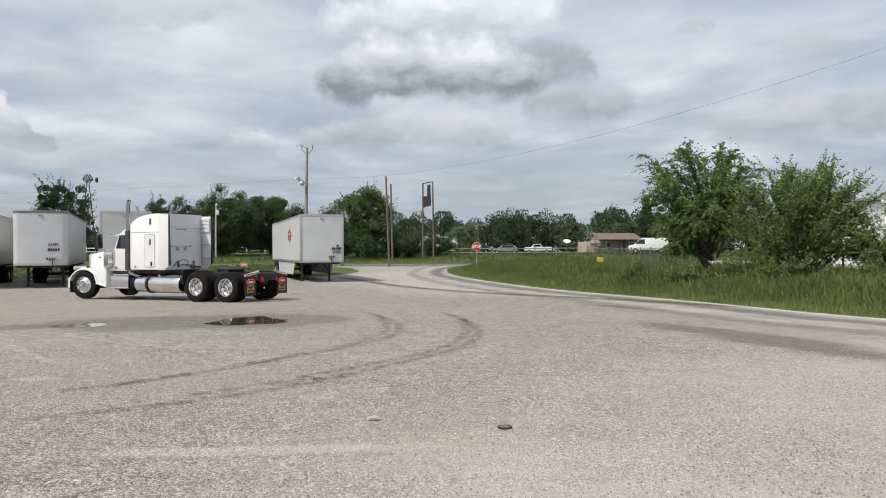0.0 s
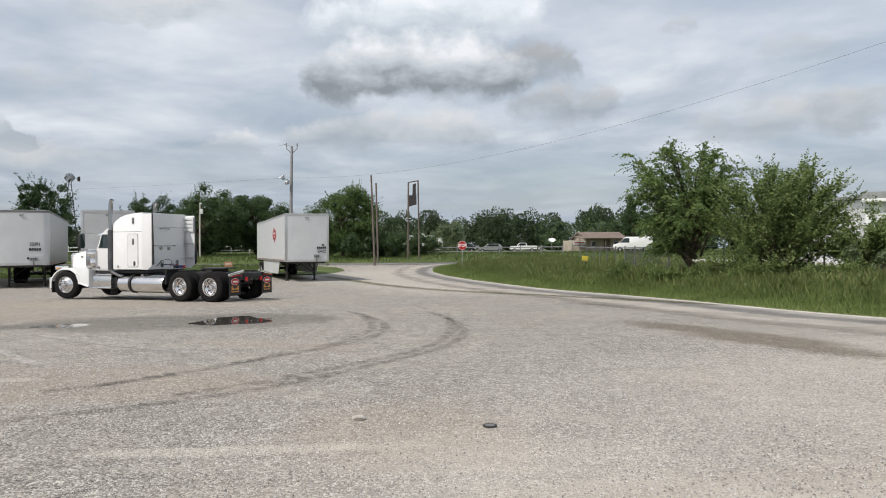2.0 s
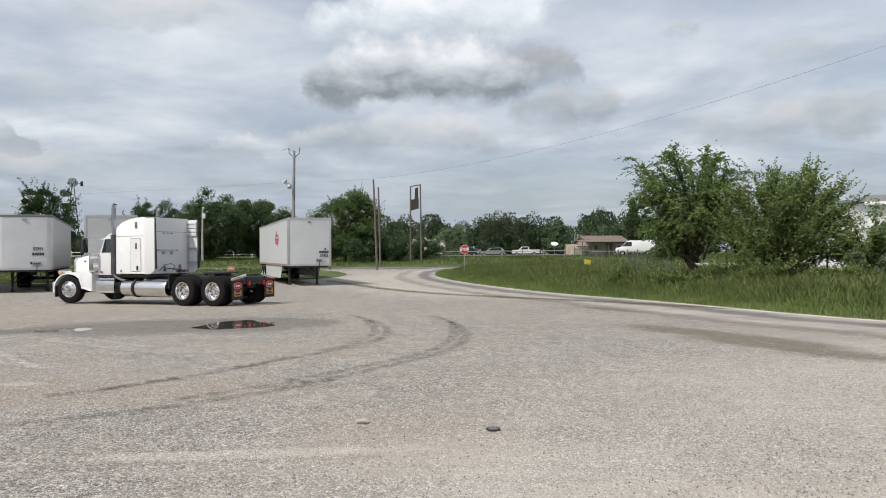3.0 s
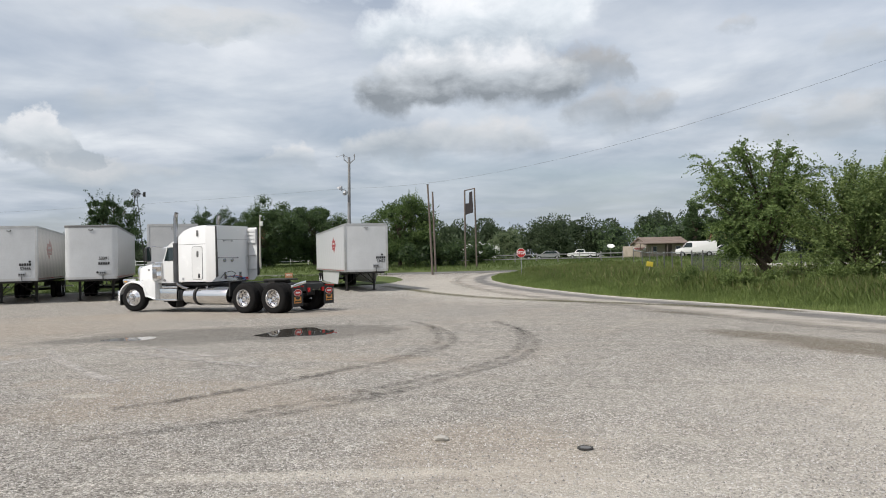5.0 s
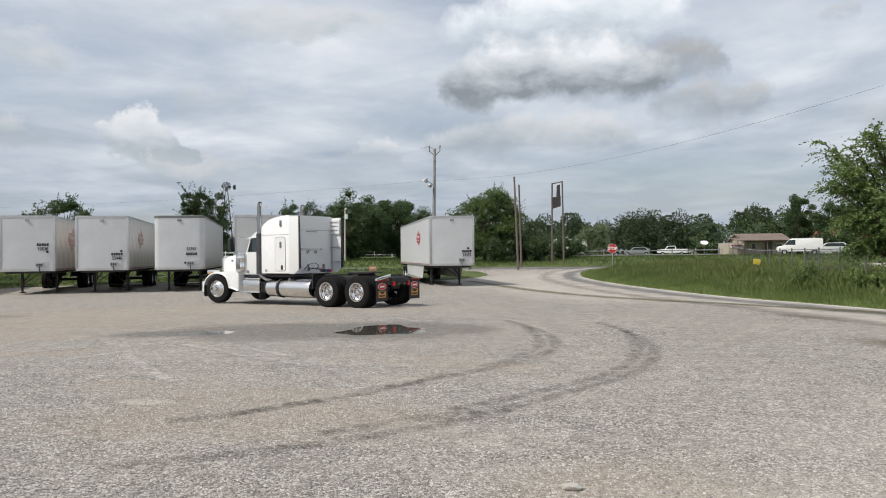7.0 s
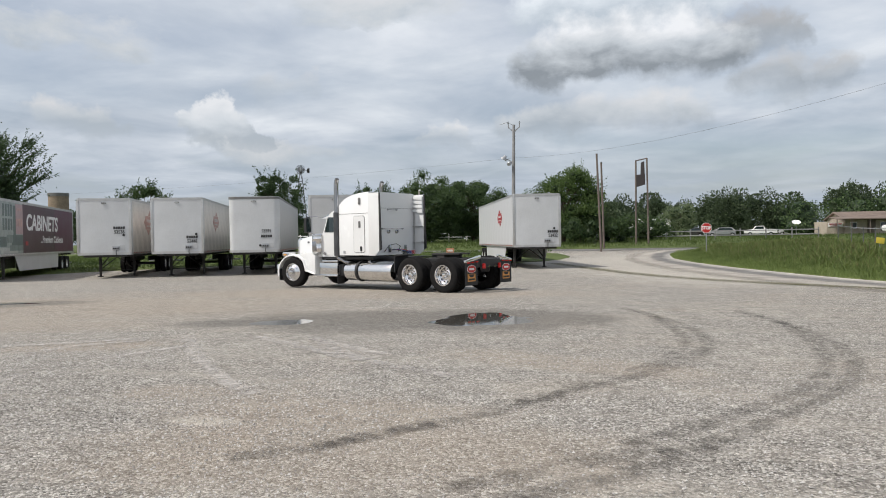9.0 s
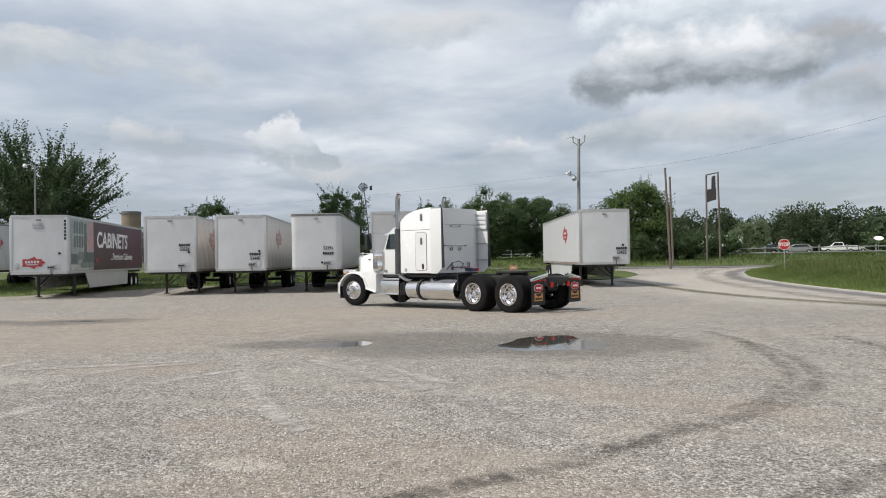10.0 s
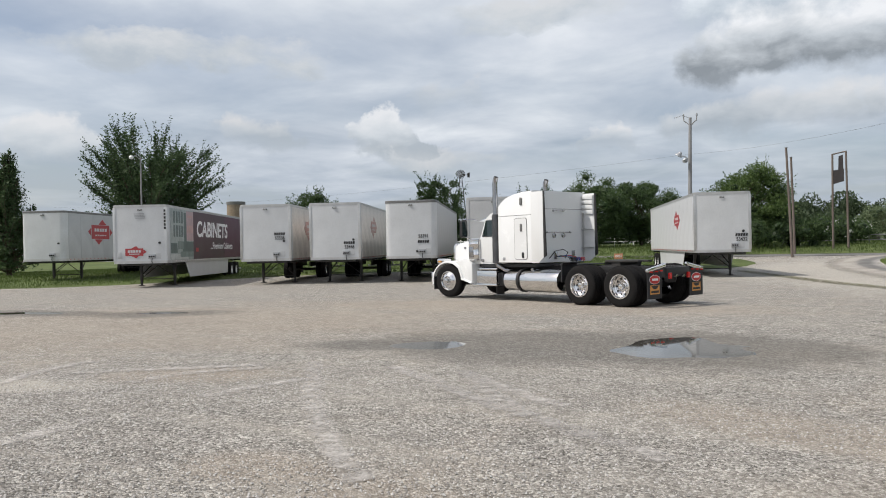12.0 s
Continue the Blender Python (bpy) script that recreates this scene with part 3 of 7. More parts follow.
def loft(bm, sections):
    """Joins closed sections of equal length into one skin with flat ends."""
    rings = [[bm.verts.new(p) for p in s] for s in sections]
    n = len(rings[0])
    for a, b in zip(rings, rings[1:]):
        for k in range(n):
            bm.faces.new((a[k], a[(k + 1) % n], b[(k + 1) % n], b[k]))
    bm.faces.new(rings[0][::-1])
    bm.faces.new(rings[-1])
    return bm


def rounded(w, h, r, n=4):
    """A rounded rectangle about the origin."""
    out = []
    for cx, cy, a0 in ((w / 2 - r, h / 2 - r, 0), (-w / 2 + r, h / 2 - r, 90), (-w / 2 + r, -h / 2 + r, 180), (w / 2 - r, -h / 2 + r, 270)):
        for k in range(n + 1):
            a = radians(a0 + 90 * k / n)
            out.append((cx + r * math.cos(a), cy + r * math.sin(a)))
    return out


def letters(name, words, size, material, parent, m, label="", bold=0.0, squeeze=1.0, shear=0.0):
    cu = bpy.data.curves.new(name, "FONT")
    cu.body, cu.size, cu.extrude, cu.offset, cu.shear = words, size, 0.003, bold, shear
    cu.align_x, cu.align_y = "CENTER", "CENTER"
    tmp = new("tmp", cu)
    me = bpy.data.meshes.new_from_object(tmp.evaluated_get(bpy.context.evaluated_depsgraph_get()))
    bpy.data.objects.remove(tmp)
    me.materials.clear()
    me.materials.append(material)
    ob = new(name, me)
    ob.parent = parent
    ob.matrix_basis = m @ Matrix.Diagonal((squeeze, 1, 1, 1))
    return tagged(ob, label)


def smooth(a, b, x):
    t = min(1.0, max(0.0, (x - a) / (b - a)))
    return t * t * (3 - 2 * t)


def from_lists(name, verts, faces, material, flat=True):
    me = bpy.data.meshes.new(name)
    me.from_pydata(verts, [], faces)
    me.materials.append(material)
    me.update()
    return me


# ---- ground ----
def gz(x, y):
    """The height of the ground: a slight dip under the trailers, and a rise to the road behind them."""
    return -0.16 * smooth(20, 36, y) + 1.25 * smooth(60, 100, y) + 0.25 * smooth(-34, -48, x)


PUDDLES = ((-4.92, 18.65, 0.84, 1.15, 5), (-8.75, 17.5, 0.62, 0.42, 25), (-23.0, 19.3, 1.6, 0.32, 14), (-18.6, 20.6, 0.8, 0.24, 22))


def hollow(x, y):
    """Shallow hollows in which rain stands."""
    deep = 0.0
    for px, py, w, h, turn in PUDDLES:
        if abs(x - px) > 3 or abs(y - py) > 3:
            continue
        c, s = math.cos(radians(turn)), math.sin(radians(turn))
        u, v = ((x - px) * c + (y - py) * s) / w, (-(x - px) * s + (y - py) * c) / h
        deep = max(deep, 0.05 * (1 - smooth(0.3, 1.5, math.hypot(u, v) + 0.55 * noise.noise((x * 1.2, y * 1.2, 7)))))
    return deep


def axis_steps(spans):
    out = []
    for lo, hi, step in spans:
        n = max(1, round((hi - lo) / step))
        out += [lo + (hi - lo) * k / n for k in range(n)]
    return out + [spans[-1][1]]


def sheet():
    xs = axis_steps([(-2400, -300, 300), (-300, -60, 20), (-60, -26, 0.75), (-26, 10, 0.2), (10, 30, 0.75), (30, 300, 20), (300, 2400, 300)])
    ys = axis_steps([(-600, -40, 80), (-40, 0, 4), (0, 8, 0.5), (8, 22, 0.2), (22, 34, 0.6), (34, 110, 2), (110, 400, 30), (400, 3000, 300)])
    verts, faces = [], []
    for y in ys:
        for x in xs:
            rough = 0.012 * noise.noise((x * 0.5, y * 0.5, 0)) + 0.004 * noise.noise((x * 2.3, y * 2.3, 3)) if -40 < x < 25 and 0 < y < 45 else 0
            verts.append((x, y, gz(x, y) + rough - 0.006 - hollow(x, y)))
    w = len(xs)
    for j in range(len(ys) - 1):
        for i in range(w - 1):
            faces.append((j * w + i, j * w + i + 1, (j + 1) * w + i + 1, (j + 1) * w + i))
    ob = new("ground", from_lists("ground", verts, faces, M["gravel"]))
    for p in ob.data.polygons:
        p.use_smooth = True
    return tagged(ob, "grey crushed limestone gravel of the truck lot", "ground", kind="structure")


sheet()


def resample(pts, step):
    pts = [Vector((*p, 0)) for p in pts]
    # rounds the corners first
    for _ in range(2):
        q = [pts[0]]
        for a, b in zip(pts, pts[1:]):
            q += [a.lerp(b, 0.25), a.lerp(b, 0.75)]
        pts = q + [pts[-1]]
    out, carry = [pts[0].copy()], 0.0
    for a, b in zip(pts, pts[1:]):
        d = (b - a).length
        s = step - carry
        while s <= d:
            out.append(a.lerp(b, s / d))
            s += step
        carry = (carry + d) % step
    return out


def even(pts, n):
    """n points spaced evenly along a line."""
    p = [Vector((*q, 0)) for q in pts]
    lens = [0]
    for a, b in zip(p, p[1:]):
        lens.append(lens[-1] + (b - a).length)
    out = []
    for k in range(n):
        s = lens[-1] * k / (n - 1)
        i = min(len(p) - 2, max(j for j in range(len(lens)) if lens[j] <= s + 1e-9))
        out.append(p[i].lerp(p[i + 1], (s - lens[i]) / max(1e-9, lens[i + 1] - lens[i])))
    return out


def strip(name, centre, width, material, lift, label, category, kind="structure", step=0.5, group=""):
    """A flat band along a line: width metres, to the left (lo) and right (hi) of it."""
    lo, hi = width
    pts = resample(centre, step)
    verts, faces, uvs = [], [], []
    run = 0.0
    across = 7
    for i, p in enumerate(pts):
        d = (pts[min(i + 1, len(pts) - 1)] - pts[max(i - 1, 0)]).normalized()
        side = Vector((d.y, -d.x, 0))
        if i:
            run += (p - pts[i - 1]).length
        for k in range(across):
            q = p + side * (lo + (hi - lo) * k / (across - 1))
            verts.append((q.x, q.y, gz(q.x, q.y) + 0.012 * noise.noise((q.x * 0.5, q.y * 0.5, 0)) + lift))
            uvs.append((run, k / (across - 1)))
    for i in range(len(pts) - 1):
        for k in range(across - 1):
            a = i * across + k
            faces.append((a, a + 1, a + across + 1, a + across))
    me = from_lists(name, verts, faces, material)
    uv = me.uv_layers.new(name="UVMap")
    for lp in me.loops:
        uv.data[lp.index].uv = uvs[lp.vertex_index]
    return tagged(new(name, me), label, category, group, kind)


KERB = [(40, -6), (26, 4), (17.5, 10), (13.2, 14), (10.55, 17.6), (9.35, 19.9), (8.65, 22), (7.8, 24.8), (6.7, 28.4), (5.2, 32.6), (3.5, 38), (1.8, 44), (0.3, 51), (-0.8, 59), (-1.0, 66), (-0.3, 71), (3.0, 74.3), (9, 75)]
WEST = [(-220, 2), (-90, 14), (-42, 23), (-37.6, 27.5), (-36.9, 33), (-36, 40), (-35, 47), (-31, 52), (-26, 52.5), (-22, 50.5), (-20, 49), (-13.6, 51.5), (-10.2, 54), (-8.6, 59), (-8.4, 66), (-9.5, 71), (-13, 74)]

strip("road", KERB, (-3.6, -0.155), ROAD, 0.016, "patched asphalt and pale concrete drive beside the kerb", "road")
# the band runs from the kerb outwards
road = bpy.data.objects["road"]
for d in road.data.uv_layers[0].data:
    d.uv = (d.uv[0], 1 - d.uv[1])


def kerb():
    pts = resample(KERB, 0.6)
    bm = bmesh.new()
    rows = []
    for i, p in enumerate(pts):
        d = (pts[min(i + 1, len(pts) - 1)] - pts[max(i - 1, 0)]).normalized()
        side = Vector((d.y, -d.x, 0))
        g = gz(p.x, p.y)
        rows.append([bm.verts.new((p.x + side.x * o, p.y + side.y * o, g + z)) for o, z in ((-0.16, -0.05), (-0.16, 0.024), (-0.14, 0.036), (-0.03, 0.04), (0.0, 0.03), (0.0, -0.05))])
    for a, b in zip(rows, rows[1:]):
        for k in range(5):
            bm.faces.new((a[k], a[k + 1], b[k + 1], b[k]))
    ob = new("kerb", finish(bm, "kerb", M["kerb"], True))
    tagged(ob, "low pale concrete kerb along the grass", "kerb", kind="structure")


kerb()


def lawn(name, front, back, rows, label, rise, n=90, tall=0.35):
    a, b = even([tuple(p)[:2] for p in resample(front, 1.0)], n), even(back, n)
    verts, faces = [], []
    for j in range(rows + 1):
        f = (j / rows) ** 1.6
        for p, q in zip(a, b):
            v = p.lerp(q, f)
            d = (v - p).length
            verts.append((v.x, v.y, gz(v.x, v.y) + (0.035 if "island" in name else -0.03 + 0.065 * smooth(0.1, 1.6, d + 0.6 * noise.noise((v.x * 0.7, v.y * 0.7, 6)))) + rise * smooth(0, 7, d) + 0.05 * noise.noise((v.x * 0.4, v.y * 0.4, 1)) * smooth(0, 2, d)))
    for j in range(rows):
        for i in range(n - 1):
            faces.append((j * n + i, j * n + i + 1, (j + 1) * n + i + 1, (j + 1) * n + i))
    ob = new(name, from_lists(name, verts, faces, M["field_soil" if "west" in name else "soil"]))
    for p in ob.data.polygons:
        p.use_smooth = True
    return tagged(ob, label, "grass", kind="structure")


ISLAND_RISE, WEST_RISE = 0.28, 0.05
lawn("ground_island", KERB, [(160, -60), (160, -20), (150, 10), (130, 40), (110, 60), (60, 74), (9.2, 75.2)], 40, "rising grassy soil of the verge behind the kerb", ISLAND_RISE, 120)
lawn("ground_west", WEST, [(-230, 74), (-150, 74), (-90, 74), (-60, 74), (-40, 74), (-20, 74), (-13.2, 74.2)], 40, "mown grassy soil behind the parked trailers", WEST_RISE, 120)


def far_ground():
    xs = axis_steps([(-2400, -300, 300), (-300, 300, 15), (300, 2400, 300)])
    ys = [76.7, 79, 82.5, 86, 90, 95, 100, 106, 115, 130, 160, 220, 400, 900, 2900]
    verts = [(x, y, gz(x, y) + 0.05) for y in ys for x in xs]
    w = len(xs)
    faces = [(j * w + i, j * w + i + 1, (j + 1) * w + i + 1, (j + 1) * w + i) for j in range(len(ys) - 1) for i in range(w - 1)]
    ob = new("ground_far", from_lists("ground_far", verts, faces, M["field_soil"]))
    tagged(ob, "green fields beyond the cross road", "grass", kind="structure")
    xs = axis_steps([(-900, 900, 20)])
    verts = [(x, y, gz(x, y) + 0.03) for y in (74.4, 75.2, 76.0, 76.6) for x in xs]
    w = len(xs)
    faces = [(j * w + i, j * w + i + 1, (j + 1) * w + i + 1, (j + 1) * w + i) for j in range(3) for i in range(w - 1)]
    tagged(new("road_cross", from_lists("road_cross", verts, faces, M["asphalt"])), "worn asphalt cross road", "road", kind="structure")


far_ground()


def pad():
    """A pale gravel yard behind the wire fence."""
    pts = [(15, 58), (46, 50), (52, 66), (40, 73), (17, 73)]
    bm = bmesh.new()
    bm.faces.new([bm.verts.new((x, y, gz(x, y) + ISLAND_RISE + 0.14)) for x, y in pts])
    tagged(new("pavement", finish(bm, "pavement", M["kerb"])), "pale gravel yard behind the wire fence", "pavement", kind="structure")


pad()
strip("weed_strip", [(8.5, 22.2), (5.6, 26.4), (2.1, 31.0), (-0.35, 34.4), (-3.2, 39.2), (-6.2, 47), (-8.6, 53)], (-0.55, 0.55), WEEDS, 0.02, "thin weeds growing in a damp line across the gravel", "weeds", "stuff")

# wheel marks: dark damp arcs and pale scraped ones
for pts in (
    [(-0.27, 20.57), (0.52, 17.82), (0.66, 15.37), (0.48, 14.04), (0.02, 12.66), (-0.60, 11.55), (-1.23, 10.50), (-1.75, 9.93)],
    [(0.29, 18.61), (0.41, 15.85), (0.18, 13.98), (-0.29, 12.59), (-0.92, 11.59), (-1.46, 10.78), (-1.96, 10.17)],
    [(-2.51, 20.94), (-1.40, 18.39), (-1.00, 16.21), (-1.15, 14.81), (-1.56, 13.65), (-2.19, 12.50), (-2.59, 11.90), (-3.04, 11.37)],
    [(-1.90, 19.28), (-1.35, 16.81), (-1.34, 15.56), (-1.62, 14.05), (-2.10, 13.00)],
    [(-4.68, 9.25), (-4.14, 9.60), (-3.87, 10.06), (-3.40, 10.53)],
    [(-2.92, 8.99), (-2.62, 9.29), (-2.13, 9.78), (-1.56, 10.26)],
    [(-1.3, 10.32), (-1.9, 9.52), (-2.67, 8.74), (-3.5, 8.1), (-4.4, 7.6)],
    [(-2.34, 12.57), (-2.76, 11.66), (-3.12, 10.9), (-3.65, 10.38), (-4.29, 9.42)],
):
    strip("wheel_mark", pts, (-0.15, 0.15), TRACK_DARK, 0.009, "dark curved wheel mark in the gravel", "wheel mark", "stuff", 0.25, "wheel marks")
for pts in (
    [(-9.35, 15.32), (-7.86, 13.40), (-6.98, 12.42), (-6.14, 11.63), (-5.58, 11.18)],
    [(-7.08, 15.47), (-6.08, 14.16), (-5.19, 13.32), (-4.52, 12.80)],
    [(-11.87, 12.45), (-12.38, 13.36), (-12.40, 14.14)],
    [(-10.39, 13.14), (-10.32, 13.94), (-9.58, 14.72)],
    [(-8.96, 12.88), (-8.84, 13.52), (-8.51, 14.32)],
    [(-8.99, 10.78), (-9.01, 11.29), (-9.20, 11.94)],
    [(-11.76, 13.3), (-10.49, 14.23), (-9.7, 15.0)],
    [(-6.98, 15.3), (-6.04, 14.5), (-5.2, 13.9)],
    [(-8.05, 15.35), (-7.0, 14.6), (-5.95, 13.75), (-4.85, 13.15), (-3.85, 12.5)],
):
    strip("wheel_mark", pts, (-0.15, 0.15), TRACK_PALE, 0.006, "pale scraped wheel mark in the gravel", "wheel mark", "stuff", 0.25, "wheel marks")


def puddle(x, y, w, h, turn, seed):
    rng = random.Random(seed)
    n = 56
    ph = [rng.uniform(0, 6.28) for _ in range(5)]
    bm = bmesh.new()
    c, s = math.cos(radians(turn)), math.sin(radians(turn))
    ring = []
    for k in range(n):
        a = k * math.tau / n
        r = 1 + 0.16 * math.sin(2 * a + ph[0]) + 0.12 * math.sin(3 * a + ph[1]) + 0.07 * math.sin(7 * a + ph[2]) + 0.04 * math.sin(13 * a + ph[3])
        u, v = 1.5 * w * r * math.cos(a), 1.5 * h * r * math.sin(a)
        ring.append(bm.verts.new((x + c * u - s * v, y + s * u + c * v, gz(x, y) - 0.021)))
    bm.faces.new(ring)
    ob = new("puddle", finish(bm, "puddle", M["water"]))
    tagged(ob, "shallow muddy rain puddle on the gravel", "puddle", "puddles", "stuff")


for k, p in enumerate(PUDDLES):
    puddle(*p, k + 3)


def loose_stones():
    """Broken stones lying on the lot where the camera passes."""
    rng = np.random.default_rng(4)
    n = 260000
    x = rng.uniform(-15, 8, n)
    y = 4.6 + 13.5 * rng.random(n) ** 1.35
    size = 0.005 + 0.009 * rng.random(n) ** 2.0
    wet = np.zeros(n, bool)
    for px, py, w, hh, _ in PUDDLES:
        wet |= ((x - px) / (w + 0.9)) ** 2 + ((y - py) / (hh + 0.8)) ** 2 < 1
    wet |= ((x - 6.0) * 0.9 + (y - 14.4) * 0.43 + 0.0) ** 2 / 0.6 + ((y - 14.4) * 0.9 - (x - 6.0) * 0.43) ** 2 / 9.0 < 1
    size *= np.clip((19.5 - y) / 6, 0.35, 1)
    keep = ~wet & (np.sin(x * 1.3 + 2 * np.sin(y * 0.7)) + np.sin(y * 1.7 - x * 0.4) + rng.normal(0, 1.6, n) > -1.3)
    x, y, size = x[keep], y[keep], size[keep]
    n = len(x)
    base = np.array([(1, 0, -0.2), (0, 1, -0.2), (-1, 0, -0.2), (0, -1, -0.2), (0, 0, 0.8)])
    v = base[None] * size[:, None, None] * rng.uniform(0.6, 1.3, (n, 5, 1))
    a = rng.uniform(0, 6.28, n)
    rx = v[:, :, 0] * np.cos(a)[:, None] - v[:, :, 1] * np.sin(a)[:, None]
    ry = v[:, :, 0] * np.sin(a)[:, None] + v[:, :, 1] * np.cos(a)[:, None]
    v = np.stack([rx + x[:, None], ry + y[:, None], v[:, :, 2] + size[:, None] * 0.1 - 0.004], 2).reshape(-1, 3)
    f = np.array([(0, 1, 4), (1, 2, 4), (2, 3, 4), (3, 0, 4)])
    f = (f[None] + 5 * np.arange(n)[:, None, None]).reshape(-1, 3)
    me = bpy.data.meshes.new("loose_gravel")
    me.vertices.add(len(v))
    me.vertices.foreach_set("co", v.ravel())
    me.loops.add(f.size)
    me.loops.foreach_set("vertex_index", f.ravel())
    me.polygons.add(len(f))
    me.polygons.foreach_set("loop_start", np.arange(0, f.size, 3))
    me.update(calc_edges=True)
    me.materials.append(STONE)
    tagged(new("loose_gravel", me), "loose broken limestone pieces on the lot", "gravel", kind="stuff")


def stone_material():
    m = mat("broken_stone", (0.4, 0.385, 0.36), 0.9, spec=0.25)
    t = m.node_tree
    g = t.nodes.new("ShaderNodeNewGeometry")
    t.links.new(ramp(t, g.outputs["Random Per Island"], [(0.0, (0.17, 0.16, 0.147)), (0.30, (0.28, 0.267, 0.248)), (0.70, (0.42, 0.405, 0.38)), (1.0, (0.56, 0.545, 0.52))]), t.nodes["Principled BSDF"].inputs["Base Color"])
    return m


STONE = stone_material()
loose_stones()


def pebble(x, y, s, label, material, flat=0.5, name="rock"):
    rng = random.Random(int(x * 100))
    bm = bmesh.new()
    bmesh.ops.create_icosphere(bm, subdivisions=2, radius=1)
    for v in bm.verts:
        v.co *= 0.8 + 0.35 * rng.random()
        v.co = Vector((v.co.x * s[0], v.co.y * s[1], v.co.z * s[2] + s[2] * 0.6))
    ob = new(name, finish(bm, name, material, False))
    ob.location = (x, y, 0)
    tagged(ob, label, name.replace("_", " "))


pebble(-0.60, 7.72, (0.075, 0.05, 0.028), "flat pale stone lying on the gravel", M["kerb"])


def pipe_lid(x, y):
    t = thing("valve_cover", "small dark oval iron cover lying on the gravel", "valve cover", m=pose(x, y, 0, 0, 0, 8))
    part("rim", lathe(bmesh.new(), [(0.07, 0.0), (0.07, 0.014), (0.055, 0.016), (0.052, 0.008), (0.0, 0.008)], 20), M["under"], t)
    part("lid", lathe(bmesh.new(), [(0.0, 0.010), (0.05, 0.010), (0.05, 0.013), (0.0, 0.014)], 20), M["roof_dark"], t)


pipe_lid(0.70, 7.40)

# ---- the highway tractor ----
def wheel(parent, x, y, z, side, r=0.53, w=0.27, dual=False, turn=0.0, front=False):
    """side: -1 for the left of the vehicle, 1 for the right. The outer face looks to that side."""
    hub = Matrix.Translation((x, y, z)) @ Matrix.Rotation(radians(turn), 4, "Z") @ Matrix.Rotation(radians(90 * side), 4, "Y")
    key = ("wheel", r, dual, front)
    if key not in WHEELS:
        bm = bmesh.new()
        prof = [(0.30, -w / 2), (0.36, -w / 2 - 0.004), (r - 0.08, -w / 2 - 0.012), (r - 0.025, -w / 2 + 0.01), (r, -w / 2 + 0.045)]
        grooves = []
        for g in (-0.066, 0.0, 0.066):
            grooves += [(r, g - 0.012), (r - 0.016, g - 0.008), (r - 0.016, g + 0.008), (r, g + 0.012)]
        prof += grooves + [(r, w / 2 - 0.045), (r - 0.025, w / 2 - 0.01), (r - 0.08, w / 2 + 0.012), (0.36, w / 2 + 0.004), (0.30, w / 2), (0.29, 0.0), (0.30, -w / 2)]
        lathe(bm, prof, 40)
        for s in (-1, 1):
            for k in range(40):
                a = k * math.tau / 40
                box(bm, (0, 0, 0), (0.012, 0.03, 0.04), 0, Matrix.Rotation(a, 4, "Z") @ Matrix.Translation((r - 0.012, 0, s * (w / 2 - 0.03))))
        tyre = finish(bm, "tyre", M["rubber"], True)
        bm = bmesh.new()
        if front:
            rim = [(0.305, w / 2), (0.312, w / 2 + 0.012), (0.295, w / 2 + 0.012), (0.275, w / 2 - 0.02), (0.255, w / 2 - 0.015), (0.20, w / 2 + 0.045), (0.14, w / 2 + 0.06), (0.13, w / 2 + 0.05), (0.0, w / 2 + 0.05)]
        else:
            rim = [(0.305, w / 2), (0.312, w / 2 + 0.012), (0.29, w / 2 + 0.012), (0.27, w / 2 - 0.03), (0.262, w / 2 - 0.13), (0.235, w / 2 - 0.15), (0.15, w / 2 - 0.14), (0.14, w / 2 - 0.13), (0.0, w / 2 - 0.13)]
        lathe(bm, rim, 40)
        rimm = finish(bm, "rim", M["chrome"], True)
        bm = bmesh.new()
        z0 = w / 2 + (0.05 if front else -0.13)
        lathe(bm, [(0.085, z0), (0.082, z0 + 0.07), (0.06, z0 + 0.105), (0.0, z0 + 0.115)], 24)
        hubm = finish(bm, "hub_cap", M["chrome"], True)
        bm = bmesh.new()
        zz = w / 2 + (0.058 if front else -0.135)
        for k in range(10):
            a = k * math.tau / 10
            rod(bm, (0.135 * math.cos(a), 0.135 * math.sin(a), zz - 0.02), (0.135 * math.cos(a), 0.135 * math.sin(a), zz + 0.035), 0.016, 0.013, 8)
        nuts = finish(bm, "wheel_nuts", M["dark_chrome"], True)
        bm = bmesh.new()
        zh = w / 2 + (0.022 if front else -0.143)
        for k in range(10):
            a = (k + 0.5) * math.tau / 10
            rr = 0.215 if front else 0.205
            lathe(bm, [(0.0, 0.0), (0.026, 0.0), (0.026, 0.006), (0.0, 0.006)], 12, Matrix.Rotation(a, 4, "Z") @ Matrix.Translation((rr, 0, zh)) @ Matrix.Rotation(-0.6 if front else 0.0, 4, "Y"))
        holes = finish(bm, "hand_holes", M["black"], True)
        WHEELS[key] = (tyre, rimm, hubm, nuts, holes)
    ms = WHEELS[key]
    wh = new("wheel", ms[1])
    wh.parent, wh.matrix_basis = parent, hub
    wh["label"] = "polished aluminium wheel with a worn black tyre"
    for nm, me in (("tyre", ms[0]), ("hub_cap", ms[2]), ("wheel_nuts", ms[3]), ("hand_holes", ms[4])):
        o = new(nm, me)
        o.parent = wh
        if nm in ("wheel_nuts", "hand_holes"):
            o["kind"] = "stuff"
    if dual:
        o = new("inner_tyre", ms[0])
        o.parent, o.matrix_basis = wh, Matrix.Translation((0, 0, -w - 0.06))
    return wh


WHEELS = {}


